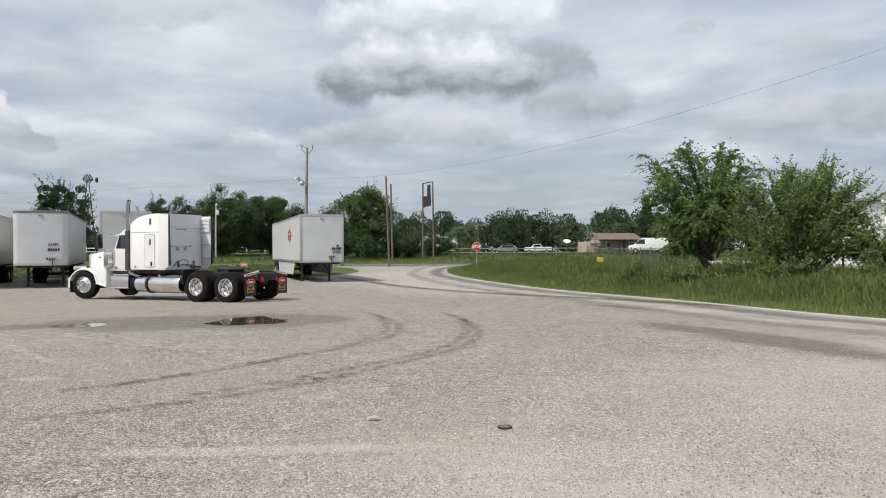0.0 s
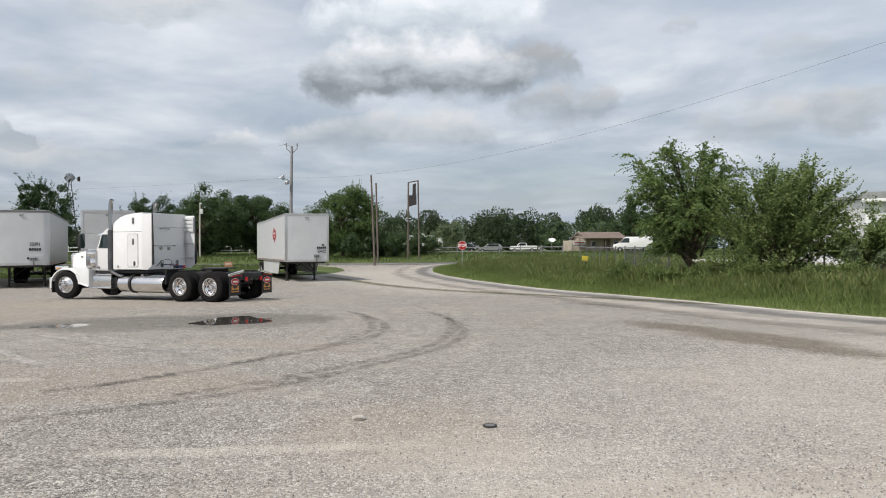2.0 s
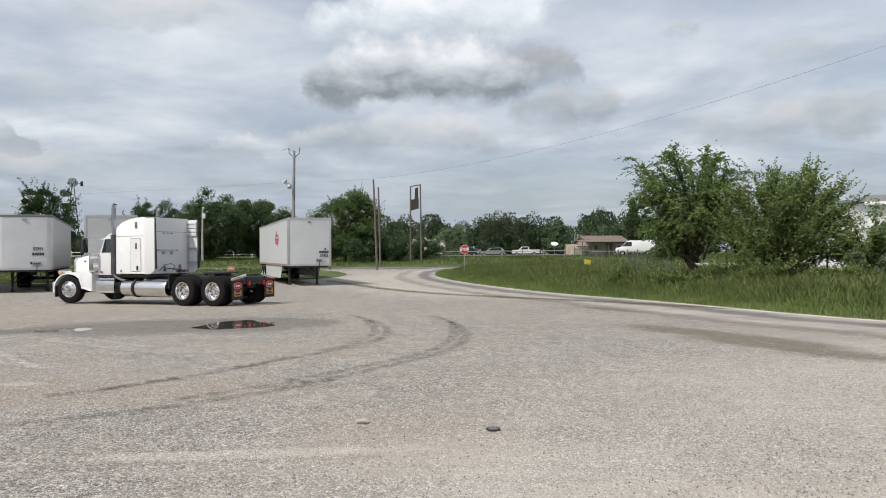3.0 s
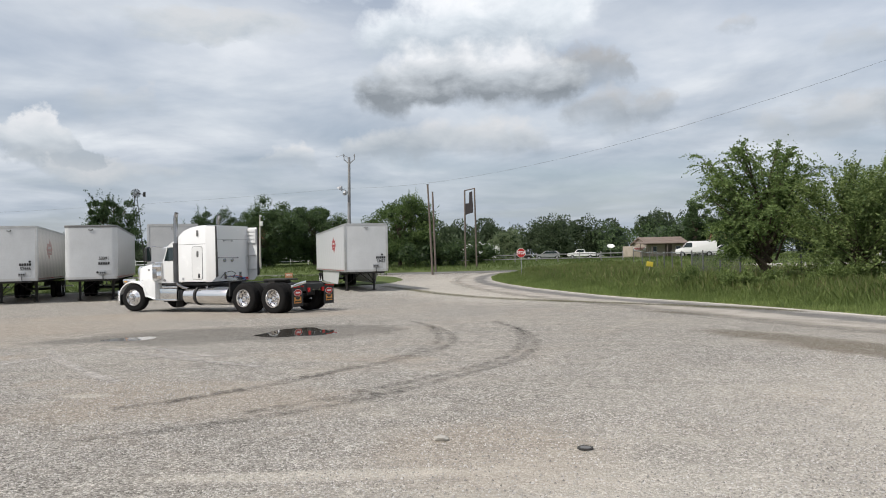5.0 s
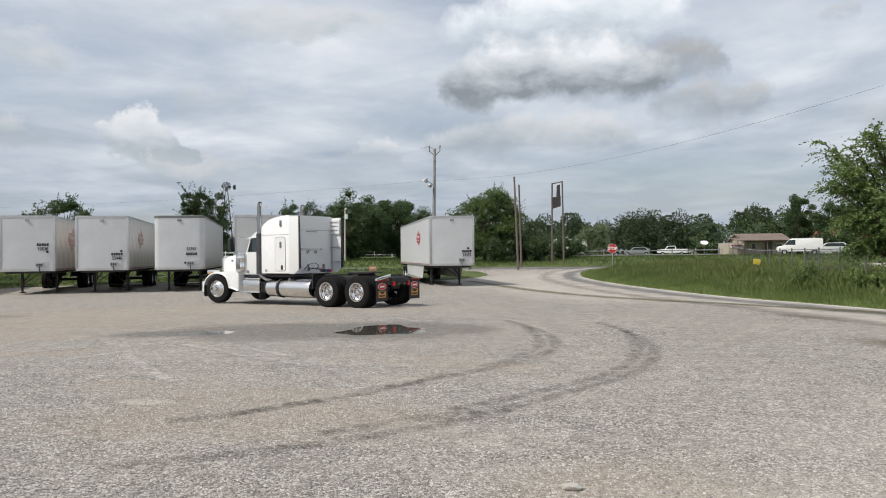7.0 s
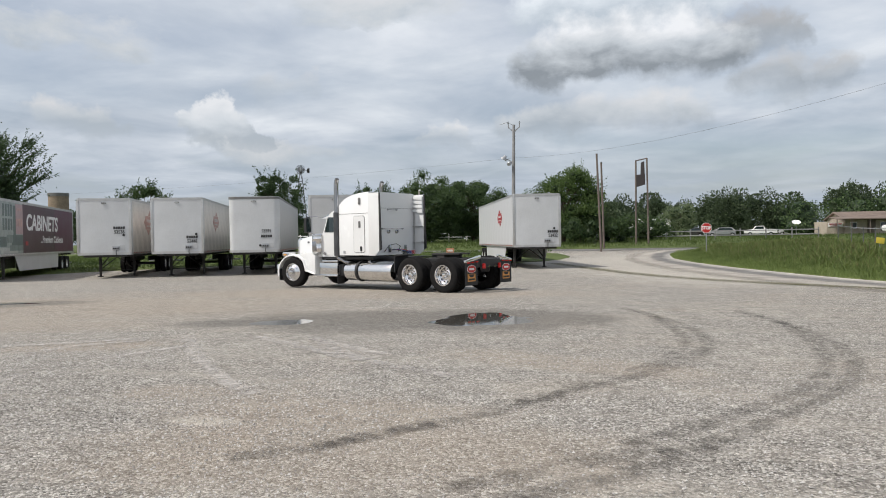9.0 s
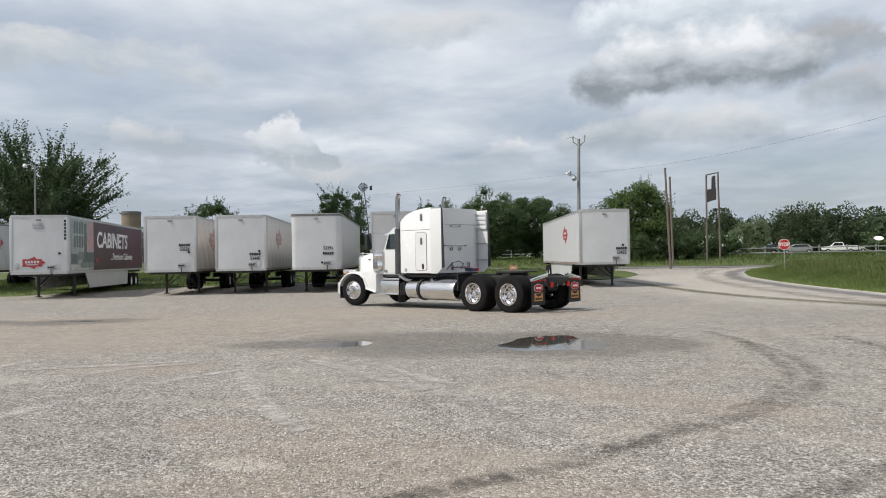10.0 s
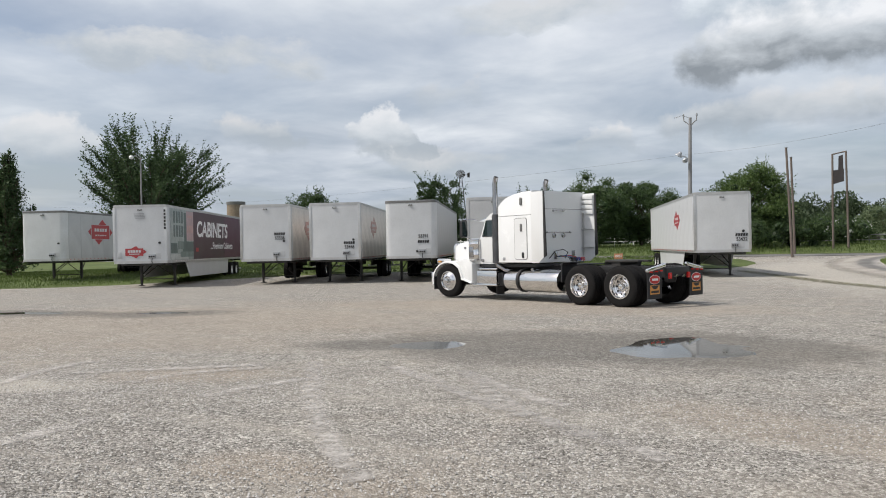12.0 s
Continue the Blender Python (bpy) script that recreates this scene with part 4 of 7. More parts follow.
def mirrored(name, build, material, parent, label="", smooth=True):
    """The same part on the left and, turned over, on the right."""
    for s in (-1, 1):
        bm = bmesh.new()
        build(bm)
        if s > 0:
            bmesh.ops.scale(bm, vec=(-1, 1, 1), verts=bm.verts)
        part(name, bm, material, parent, label, smooth)


def along_frame(y):
    return y if y < 1.45 else y + 0.02 * min(1, (y - 1.45) / 0.45) + max(0, y - 4.0) * 0.225


def tractor(m):
    """Local: +y ahead, x to the right, the origin on the ground between the two rear axles."""
    t = thing("semi_truck", "white long-nose sleeper semi truck standing on the gravel without a trailer", "semi truck", m=m)
    W, C, K, D = M["white_paint"], M["chrome"], M["black"], M["dark_chrome"]
    # chassis
    mirrored("frame_rail", lambda b: box(b, (-0.43, 2.3, 0.88), (0.09, 7.5, 0.27), 0.01), K, t)
    for y in (-1.42, -0.75, 0.75, 1.6, 2.6):
        part("cross_member", box(bmesh.new(), (0, y, 0.88), (0.78, 0.12, 0.2), 0.02), K, t)
    for y in (-0.66, 0.66):
        bm = bmesh.new()
        tube(bm, [(-0.8, y, 0.53), (-0.3, y, 0.53), (0.3, y, 0.53), (0.8, y, 0.53)], 0.09, 12)
        bmesh.ops.create_uvsphere(bm, u_segments=14, v_segments=10, radius=0.24, matrix=Matrix.Translation((0.05, y, 0.55)))
        part("drive_axle", bm, K, t)
        for s in (-1, 1):
            wheel(t, s * 1.085, y, 0.53, s, dual=True)
            part("air_spring", lathe(bmesh.new(), [(0.0, 0.58), (0.13, 0.58), (0.16, 0.66), (0.16, 0.76), (0.13, 0.84), (0.0, 0.84)], 16, Matrix.Translation((s * 0.43, y - 0.35, 0))), K, t)
    part("front_axle", tube(bmesh.new(), [(-0.95, 5.8, 0.50), (-0.6, 5.8, 0.42), (0.6, 5.8, 0.42), (0.95, 5.8, 0.50)], 0.06, 10), K, t)
    for s in (-1, 1):
        wheel(t, s * 1.05, 5.8, 0.53, s, front=True, turn=12)
    # fifth wheel and deck
    bm = bmesh.new()
    outline = [(-0.48, 0.38), (-0.40, 0.50), (0.40, 0.50), (0.48, 0.38), (0.48, -0.10), (0.30, -0.50), (0.13, -0.50), (0.06, -0.15), (-0.06, -0.15), (-0.13, -0.50), (-0.30, -0.50), (-0.48, -0.10)]
    prism(bm, [(x, y - 0.05) for x, y in outline], 1.13, 1.19, "z", 0.008)
    box(bm, (0, 0.05, 1.07), (0.9, 0.3, 0.14), 0.02)
    part("fifth_wheel", bm, M["under"], t, "greasy black fifth-wheel coupling plate")
    part("deck_plate", box(bmesh.new(), (0, 1.62, 1.05), (1.5, 0.72, 0.035), 0.008), K, t)
    mirrored("quarter_fender", lambda b: prism(b, [(1.26, 0.60), (1.30, 0.60), (1.30, 1.10), (1.22, 1.17), (0.98, 1.17), (0.98, 1.13), (1.20, 1.13), (1.26, 1.07)], -1.22, -0.63, "x"), K, t)
    # rear end
    part("rear_beam", box(bmesh.new(), (0, -1.50, 0.88), (0.98, 0.09, 0.24), 0.02), K, t)
    for s in (-1, 1):
        lp = part("tail_light", box(bmesh.new(), (s * 0.40, -1.57, 0.79), (0.12, 0.05, 0.15), 0.02), M["red"], t, "square red tail light")
        bm = bmesh.new()
        prism(bm, [(s * 0.46, 1.02), (s * 1.19, 0.90), (s * 1.19, 0.97), (s * 0.46, 1.12)], -1.50, -1.42, "y", 0.008)
        part("flap_hanger", bm, C, t, "polished sloping mud-flap hanger")
        for k in range(3):
            part("reflector", box(bmesh.new(), (s * (0.68 + 0.2 * k), -1.515, 0.925 - 0.012 * k), (0.13, 0.012, 0.035), 0.003), M["red"], t)
        fl = part("mud_flap", prism(bmesh.new(), [(s * 0.60, 0.24), (s * 1.19, 0.24), (s * 1.19, 0.92), (s * 0.60, 0.96)], -1.470, -1.455, "y"), M["flap"], t, "black rubber mud flap with a red oval and an amber panel")
        pts = [(0.20 * math.cos(k * math.tau / 28), 0.105 * math.sin(k * math.tau / 28)) for k in range(28)]
        part("oval_rim", prism(bmesh.new(), [(s * 0.895 + x * 1.06, 0.715 + z * 1.09) for x, z in pts], -1.476, -1.470, "y"), M["print_white"], fl)
        part("oval_badge", prism(bmesh.new(), [(s * 0.895 + x, 0.715 + z) for x, z in pts], -1.480, -1.474, "y"), M["red_paint"], fl, "plain red oval badge")
        bm = bmesh.new()
        box(bm, (s * 0.895, -1.482, 0.715), (0.24, 0.004, 0.055), 0)
        part("badge_bar", bm, M["print_white"], fl)
        part("amber_panel", box(bmesh.new(), (s * 0.895, -1.473, 0.465), (0.37, 0.006, 0.22)), M["yellow"], fl, "amber dealer panel with unreadable dark bars")
        bm = bmesh.new()
        prism(bm, [(s * 0.895 - 0.15, 0.565), (s * 0.895 + 0.15, 0.565), (s * 0.895 + 0.08, 0.49), (s * 0.895, 0.475), (s * 0.895 - 0.08, 0.49)], -1.480, -1.474, "y")
        box(bm, (s * 0.895, -1.477, 0.415), (0.31, 0.004, 0.055))
        part("panel_bars", bm, M["print_black"], fl)
    for s in (-1, 1):
        part("work_light", rod(bmesh.new(), (s * 0.16, -1.56, 0.78), (s * 0.16, -1.60, 0.78), 0.04, 0.035, 12), M["dark_chrome"], t)
    # hood: long narrow nose
    secs = []
    for y, hw, top, bot in ((5.02, 0.70, 1.97, 0.95), (5.3, 0.66, 1.955, 0.95), (5.7, 0.58, 1.91, 0.95), (6.02, 0.52, 1.85, 0.95), (6.12, 0.50, 1.80, 0.95)):
        r = 0.17
        sec = [(-hw - 0.02, y, bot), (-hw, y, top - r)]
        sec += [(-hw + r - r * math.cos(a), y, top - r + r * math.sin(a)) for a in (radians(30), radians(60), radians(90))]
        sec += [(hw - r + r * math.cos(a), y, top - r + r * math.sin(a)) for a in (radians(90), radians(60), radians(30))]
        sec += [(hw, y, top - r), (hw + 0.02, y, bot)]
        secs.append(sec)
    hood = part("hood", loft(bmesh.new(), secs), W, t, "long white bonnet")
    mirrored("badge", lambda b: lathe(b, [(0.0, 0.0), (0.05, 0.0), (0.05, 0.012), (0.0, 0.014)], 18, Matrix.Translation((-0.605, 5.62, 1.66)) @ Matrix.Rotation(radians(-90), 4, "Y") @ Matrix.Diagonal((0.7, 1, 1, 1))), D, hood)
    bm = bmesh.new()
    prism(bm, [(-0.53, 0.92), (0.53, 0.92), (0.53, 1.72), (0.44, 1.84), (-0.44, 1.84), (-0.53, 1.72)], 6.12, 6.19, "y", 0.015)
    gr = part("grille_surround", bm, C, t)
    bm = bmesh.new()
    for k in range(11):
        box(bm, (-0.42 + 0.084 * k, 6.2, 1.33), (0.022, 0.03, 0.78), 0.004)
    part("grille_bars", bm, D, gr)
    # wings
    def fender(b):
        n = 16
        outer, secs = [], []
        for k in range(n + 1):
            a = radians(-12 + 150 * k / n)
            outer.append((5.8 + 0.66 * math.cos(a), 0.53 + 0.64 * math.sin(a)))
        outer += [(5.18, 0.62), (4.86, 0.50)]
        inner = []
        for k in range(n + 1):
            a = radians(-12 + 150 * k / n)
            inner.append((5.8 + 0.60 * math.cos(a), 0.53 + 0.58 * math.sin(a)))
        inner += [(5.23, 0.58), (4.86, 0.46)]
        for x, lift in ((-1.20, -0.03), (-1.17, 0.0), (-0.95, 0.02), (-0.62, 0.03)):
            secs.append([(x, y, z + lift) for y, z in outer] + [(x, y, z) for y, z in inner[::-1]])
        loft(b, secs)
    mirrored("fender", fender, W, t, "white sweeping front wing")
    def skirt(b):
        prism(b, [(4.86, 0.48), (5.34, 0.56), (5.30, 0.86), (5.42, 1.02), (5.55, 1.14), (5.30, 1.25), (5.03, 1.28), (4.86, 1.10)], -1.14, -0.70, "x", 0.04)
    mirrored("fender_skirt", skirt, W, t)
    part("bumper", prism(bmesh.new(), [(-1.2, 0.36), (1.2, 0.36), (1.2, 0.80), (-1.2, 0.80)], 6.42, 6.50, "y", 0.03), C, t, "deep polished bumper")
    def lamp_pod(b):
        prism(b, [(6.08, 1.06), (6.36, 1.08), (6.40, 1.18), (6.36, 1.27), (6.08, 1.25)], -1.06, -0.74, "x", 0.03)
    mirrored("headlight", lamp_pod, C, t, "chromed twin headlight pod")
    mirrored("turn_signal", lambda b: box(b, (-1.08, 6.24, 1.16), (0.04, 0.09, 0.07), 0.015), M["yellow"], t)
    mirrored("front_flap", lambda b: box(b, (-1.08, 6.38, 0.44), (0.22, 0.03, 0.42), 0.005), M["flap"], t)
    # cab
    sec = []
    for x, ins in ((-0.98, 0.0), (-0.90, 0.05), (0.90, 0.05), (0.98, 0.0)):
        lift = 0.0 if abs(x) > 0.95 else 0.05
        sec.append([(x, 3.80, 1.08), (x, 5.04, 1.08), (x, 5.04, 1.86), (x, 4.66 + ins * 0.4, 2.02), (x, 4.46, 2.66), (x, 4.30, 2.82 + lift), (x, 3.95, 2.95 + lift), (x, 3.80, 2.98 + lift)])
    cab = part("cab", loft(bmesh.new(), sec), W, t, "white day cab")
    part("windshield", prism(bmesh.new(), [(4.69, 2.06), (4.71, 2.06), (4.51, 2.64), (4.49, 2.64)], -0.84, 0.84, "x"), M["glass"], cab, "dark raked windscreen")
    part("windshield_post", box(bmesh.new(), (0, 4.61, 2.35), (0.05, 0.05, 0.66), 0.01, Matrix()), W, cab)
    part("visor", prism(bmesh.new(), [(4.44, 2.70), (4.72, 2.60), (4.73, 2.62), (4.45, 2.74)], -0.94, 0.94, "x"), C, cab, "polished sun visor")
    def door(b):
        prism(b, [(3.98, 1.14), (4.60, 1.14), (4.62, 1.98), (4.44, 2.64), (3.98, 2.70)], -1.004, -0.978, "x", 0.008)
    mirrored("cab_door", door, W, cab)
    mirrored("side_window", lambda b: prism(b, [(4.02, 2.06), (4.54, 2.06), (4.40, 2.60), (4.02, 2.62)], -1.012, -0.99, "x"), M["glass"], cab, "dark side window")
    mirrored("window_frame", lambda b: tube(b, [(-1.008, 4.01, 2.05), (-1.008, 4.56, 2.05), (-1.008, 4.41, 2.62), (-1.008, 4.01, 2.64), (-1.008, 4.01, 2.06)], 0.012, 6), K, cab)
    mirrored("door_handle", lambda b: box(b, (-1.02, 4.10, 1.32), (0.03, 0.14, 0.07), 0.012), D, cab)
    mirrored("grab_bar", lambda b: tube(b, [(-1.0, 3.96, 1.2), (-1.06, 3.95, 1.24), (-1.06, 3.95, 2.40), (-1.0, 3.96, 2.44)], 0.014, 6), C, cab)
    mirrored("cab_lamp", lambda b: rod(b, (-1.005, 4.56, 1.20), (-1.03, 4.56, 1.20), 0.06, 0.055, 14), D, cab)
    for k in range(5):
        part("marker_light", lathe(bmesh.new(), [(0.045, 0.0), (0.04, 0.05), (0.02, 0.075), (0.0, 0.08)], 10, Matrix.Translation((-0.64 + 0.32 * k, 4.22, 2.86))), M["yellow"], cab)
    mirrored("air_horn", lambda b: lathe(b, [(0.02, 0.0), (0.03, 0.35), (0.07, 0.48), (0.0, 0.46)], 12, Matrix.Translation((-0.35, 3.95, 3.08)) @ Matrix.Rotation(radians(-90), 4, "X")), C, cab)
    # mirrors
    def mirror_head(b):
        prism(b, rounded(0.22, 0.62, 0.08), 4.84, 4.94, "y", 0.01)
        bmesh.ops.translate(b, vec=(-1.42, 0, 2.34), verts=b.verts)
    mirrored("mirror_head", mirror_head, K, t, "tall black-backed wing mirror")
    mirrored("mirror_glass", lambda b: (prism(b, rounded(0.19, 0.55, 0.06), 4.828, 4.84, "y"), bmesh.ops.translate(b, vec=(-1.42, 0, 2.34), verts=b.verts)), M["glass"], t)
    mirrored("mirror_arm", lambda b: tube(b, [(-0.96, 4.62, 2.62), (-1.2, 4.8, 2.68), (-1.42, 4.9, 2.66)], 0.017, 6), C, t)
    mirrored("mirror_arm", lambda b: tube(b, [(-0.96, 4.78, 1.90), (-1.2, 4.86, 1.98), (-1.40, 4.9, 2.06)], 0.017, 6), C, t)
    # air cleaners
    def cleaner(b):
        lathe(b, [(0.0, 1.22), (0.14, 1.22), (0.19, 1.27), (0.19, 1.42), (0.195, 1.43), (0.19, 1.44), (0.19, 1.80), (0.195, 1.81), (0.19, 1.82), (0.19, 1.92), (0.21, 1.93), (0.21, 1.98), (0.16, 2.01), (0.0, 2.02)], 28, Matrix.Translation((-0.98, 4.86, -0.02)))
    mirrored("air_cleaner", cleaner, C, t, "tall polished air cleaner canister")
    mirrored("cleaner_screen", lambda b: box(b, (-1.17, 4.86, 1.5), (0.015, 0.16, 0.38), 0.004), D, t)
    # exhaust stacks
    def stack(b):
        tube(b, [(-1.09, 3.98, 2.78), (-1.09, 3.98, 3.3), (-1.09, 3.98, 3.86), (-1.09, 3.965, 4.0), (-1.09, 3.93, 4.09)], 0.075, 16)
    mirrored("exhaust_pipe", stack, D, t, "tall chromed exhaust stack with a turned-back tip")
    mirrored("stack_mouth", lambda b: rod(b, (-1.09, 3.936, 4.075), (-1.09, 3.918, 4.113), 0.068, 0.068, 14), K, t)
    mirrored("muffler_shield", lambda b: rod(b, (-1.09, 3.98, 1.1), (-1.09, 3.98, 2.8), 0.105, 0.105, 18), M["shield"], t, "perforated dark muffler shield")
    mirrored("exhaust_elbow", lambda b: tube(b, [(-1.09, 3.98, 1.12), (-1.07, 3.93, 1.02), (-0.98, 3.72, 0.90), (-0.8, 3.5, 0.86)], 0.062, 12), D, t)
    # sleeper
    prof = [(2.46, 1.12), (3.84, 1.12), (3.84, 3.10), (3.74, 3.21), (3.52, 3.35), (3.22, 3.45), (2.92, 3.50), (2.62, 3.52), (2.46, 3.52)]
    bm = bmesh.new()
    secs = []
    for x, sh in ((-1.12, 0.07), (-1.09, 0.02), (-1.02, 0.0), (1.02, 0.0), (1.09, 0.02), (1.12, 0.07)):
        secs.append([(x, y, z - (sh if z > 2 else -sh * 0.3)) for y, z in prof])
    sl = part("sleeper", loft(bm, secs), W, t, "tall white sleeper box with a curved roof")
    def side_fairing(b):
        prism(b, [(2.00, 1.30), (2.20, 1.12), (2.47, 1.12), (2.47, 3.46), (2.00, 3.46)], -1.122, -1.09, "x", 0.006)
    mirrored("side_extender", side_fairing, W, sl)
    mirrored("extender_edge", lambda b: prism(b, [(1.90, 1.36), (2.005, 1.30), (2.005, 3.46), (1.96, 3.46)], -1.118, -1.085, "x", 0.006), M["flap"], sl, "black rubber edge of the side extender")
    def louvres(b):
        for k in range(4):
            prism(b, [(2.02, 3.40 - 0.17 * k), (2.46, 3.40 - 0.17 * k), (2.46, 3.30 - 0.17 * k), (2.02, 3.25 - 0.17 * k)], -1.092, -1.03, "x", 0.008)
    mirrored("fairing_louvres", louvres, W, sl)
    def struts(b):
        for z in (1.60, 2.22):
            rod(b, (-1.05, 2.47, z), (-1.05, 2.02, z), 0.018, 0.018, 8)
            box(b, (-1.05, 2.25, z), (0.08, 0.42, 0.03), 0.008)
        rod(b, (-1.06, 2.42, 1.3), (-1.06, 2.42, 2.9), 0.02, 0.02, 8)
    mirrored("fairing_brace", struts, M["rail"], sl)
    mirrored("hatch_seam", lambda b: prism(b, [(2.89 + y, 1.93 + z) for y, z in rounded(0.52, 1.40, 0.09)], -1.127, -1.118, "x"), M["roof_dark"], sl)
    mirrored("hatch", lambda b: prism(b, [(2.89 + y, 1.93 + z) for y, z in rounded(0.49, 1.37, 0.08)], -1.134, -1.118, "x"), W, sl, "white sleeper access door")
    for y, z in ((2.86, 3.18), (2.86, 2.30), (2.80, 1.38)):
        mirrored("vent" if z > 2 else "hatch_latch", lambda b: prism(b, [(y + u, z + v) for u, v in rounded(0.09, 0.26 if z > 2 else 0.19, 0.03)], -1.146, -1.12, "x", 0.006), K if z < 2 else M["roof_dark"], sl)
    mirrored("side_marker", lambda b: box(b, (-1.128, 3.6, 1.26), (0.02, 0.09, 0.10), 0.006), M["steel"], sl)
    part("roof_seam", box(bmesh.new(), (0, 2.462, 2.92), (2.16, 0.012, 0.014)), M["roof_dark"], sl)
    mirrored("side_seam", lambda b: box(b, (-1.121, 3.15, 2.72), (0.008, 1.36, 0.012)), M["roof_dark"], sl)
    for z, w in ((2.86, 0.42), (2.13, 0.98)):
        bm = bmesh.new()
        tube(bm, [(-w / 2, 2.46, z), (-w / 2, 2.39, z), (w / 2, 2.39, z), (w / 2, 2.46, z)], 0.014, 8)
        for s in (-1, 1):
            rod(bm, (s * w / 2, 2.46, z), (s * w / 2, 2.44, z), 0.035, 0.03, 12)
        part("rear_grab_rail", bm, D, sl, "chromed horizontal grab rail")
    for s in (-1, 1):
        lf = part("rear_lamp", lathe(bmesh.new(), [(0.075, 0.0), (0.075, 0.03), (0.06, 0.035), (0.05, 0.02), (0.0, 0.028)], 20, Matrix.Translation((s * 0.20, 2.46, 2.02)) @ Matrix.Rotation(radians(90), 4, "X")), D, sl, "round chromed work lamp")
    for x in (-0.16, 0.62):
        part("hose_bracket", box(bmesh.new(), (x, 2.44, 1.36), (0.12, 0.05, 0.28), 0.02), D, sl)
    # air lines and cables behind the sleeper
    for mt, x0, nm in ((M["red"], 0.22, "air_hose"), (M["blue"], 0.05, "air_hose"), (K, -0.12, "power_cable")):
        bm = bmesh.new()
        pts = [(x0 - 0.1, 2.42, 1.30), (x0 - 0.05, 2.2, 1.34), (x0, 1.98, 1.28)]
        for k in range(34):
            a = k * 0.9
            pts.append((x0 + 0.05 + 0.06 * math.cos(a), 1.95 - 0.007 * k, 1.22 + 0.055 * math.sin(a)))
        tube(bm, pts, 0.013, 5)
        part(nm, bm, mt, t, "coiled trailer air line")
    part("hose_loop", tube(bmesh.new(), [(-0.45, 2.42, 1.25), (-0.42, 2.2, 1.5), (-0.2, 2.1, 1.55), (0.05, 2.15, 1.45), (0.15, 2.35, 1.25)], 0.014, 6), K, t)
    # tanks, steps and boxes
    def tank(b):
        r = 0.325
        lathe(b, [(0.0, 0.0), (r - 0.05, 0.0), (r - 0.01, 0.02), (r, 0.05), (r, 0.44), (r + 0.006, 0.445), (r + 0.006, 0.495), (r, 0.50), (r, 0.98), (r + 0.006, 0.985), (r + 0.006, 1.035), (r, 1.04), (r, 1.43), (r - 0.01, 1.46), (r - 0.05, 1.48), (0.0, 1.48)], 36, Matrix.Translation((-0.86, 1.48, 0.60)) @ Matrix.Rotation(radians(-90), 4, "X"))
    mirrored("fuel_tank", tank, C, t, "large polished aluminium fuel tank")
    mirrored("tank_cap", lambda b: rod(b, (-0.95, 2.6, 0.90), (-0.98, 2.6, 0.96), 0.05, 0.05, 14), D, t)
    def tank2(b):
        r = 0.30
        lathe(b, [(0.0, 0.0), (r - 0.04, 0.0), (r, 0.04), (r, 0.52), (r - 0.04, 0.56), (0.0, 0.56)], 32, Matrix.Translation((-0.87, 3.08, 0.60)) @ Matrix.Rotation(radians(-90), 4, "X"))
    mirrored("small_tank", tank2, C, t, "short polished tank")
    mirrored("tank_strap", lambda b: lathe(b, [(0.31, 0.0), (0.345, 0.0), (0.345, 0.09), (0.31, 0.09), (0.31, 0.0)], 30, Matrix.Translation((-0.86, 2.97, 0.60)) @ Matrix.Rotation(radians(-90), 4, "X")), K, t)
    def steps(b):
        box(b, (-0.92, 4.30, 0.66), (0.46, 0.74, 0.42), 0.02)
        box(b, (-0.96, 4.26, 0.92), (0.36, 0.66, 0.07), 0.01)
    mirrored("battery_box", steps, C, t, "polished battery and step box")
    mirrored("running_board", lambda b: box(b, (-1.02, 4.32, 0.44), (0.42, 0.92, 0.045), 0.01), C, t)
    mirrored("under_box", lambda b: box(b, (-0.8, 3.86, 0.62), (0.4, 0.14, 0.4), 0.02), K, t)
    mirrored("cab_flap", lambda b: box(b, (-0.95, 3.98, 0.30), (0.32, 0.03, 0.28), 0.005), M["flap"], t)
    bm = bmesh.new()
    box(bm, (0, 4.9, 0.75), (0.8, 1.6, 0.6), 0.1)
    part("engine", bm, M["under"], t)
    part("cab_floor", box(bmesh.new(), (0, 3.6, 1.03), (1.9, 2.3, 0.10), 0.02), K, t)
    # true wheelbase and roof height
    done = set()
    for o in t.children_recursive:
        if o.name.startswith("wheel") and o.parent == t:
            o.location.y = along_frame(o.location.y)
        elif o.type == "MESH" and o.data.name not in done and not (o.parent and o.parent.name.startswith("wheel")) and not o.name.startswith("wheel"):
            done.add(o.data.name)
            for v in o.data.vertices:
                v.co.y, v.co.z = along_frame(v.co.y), (v.co.z if v.co.z < 1.05 else 1.05 + (v.co.z - 1.05) * 0.865)
    return t


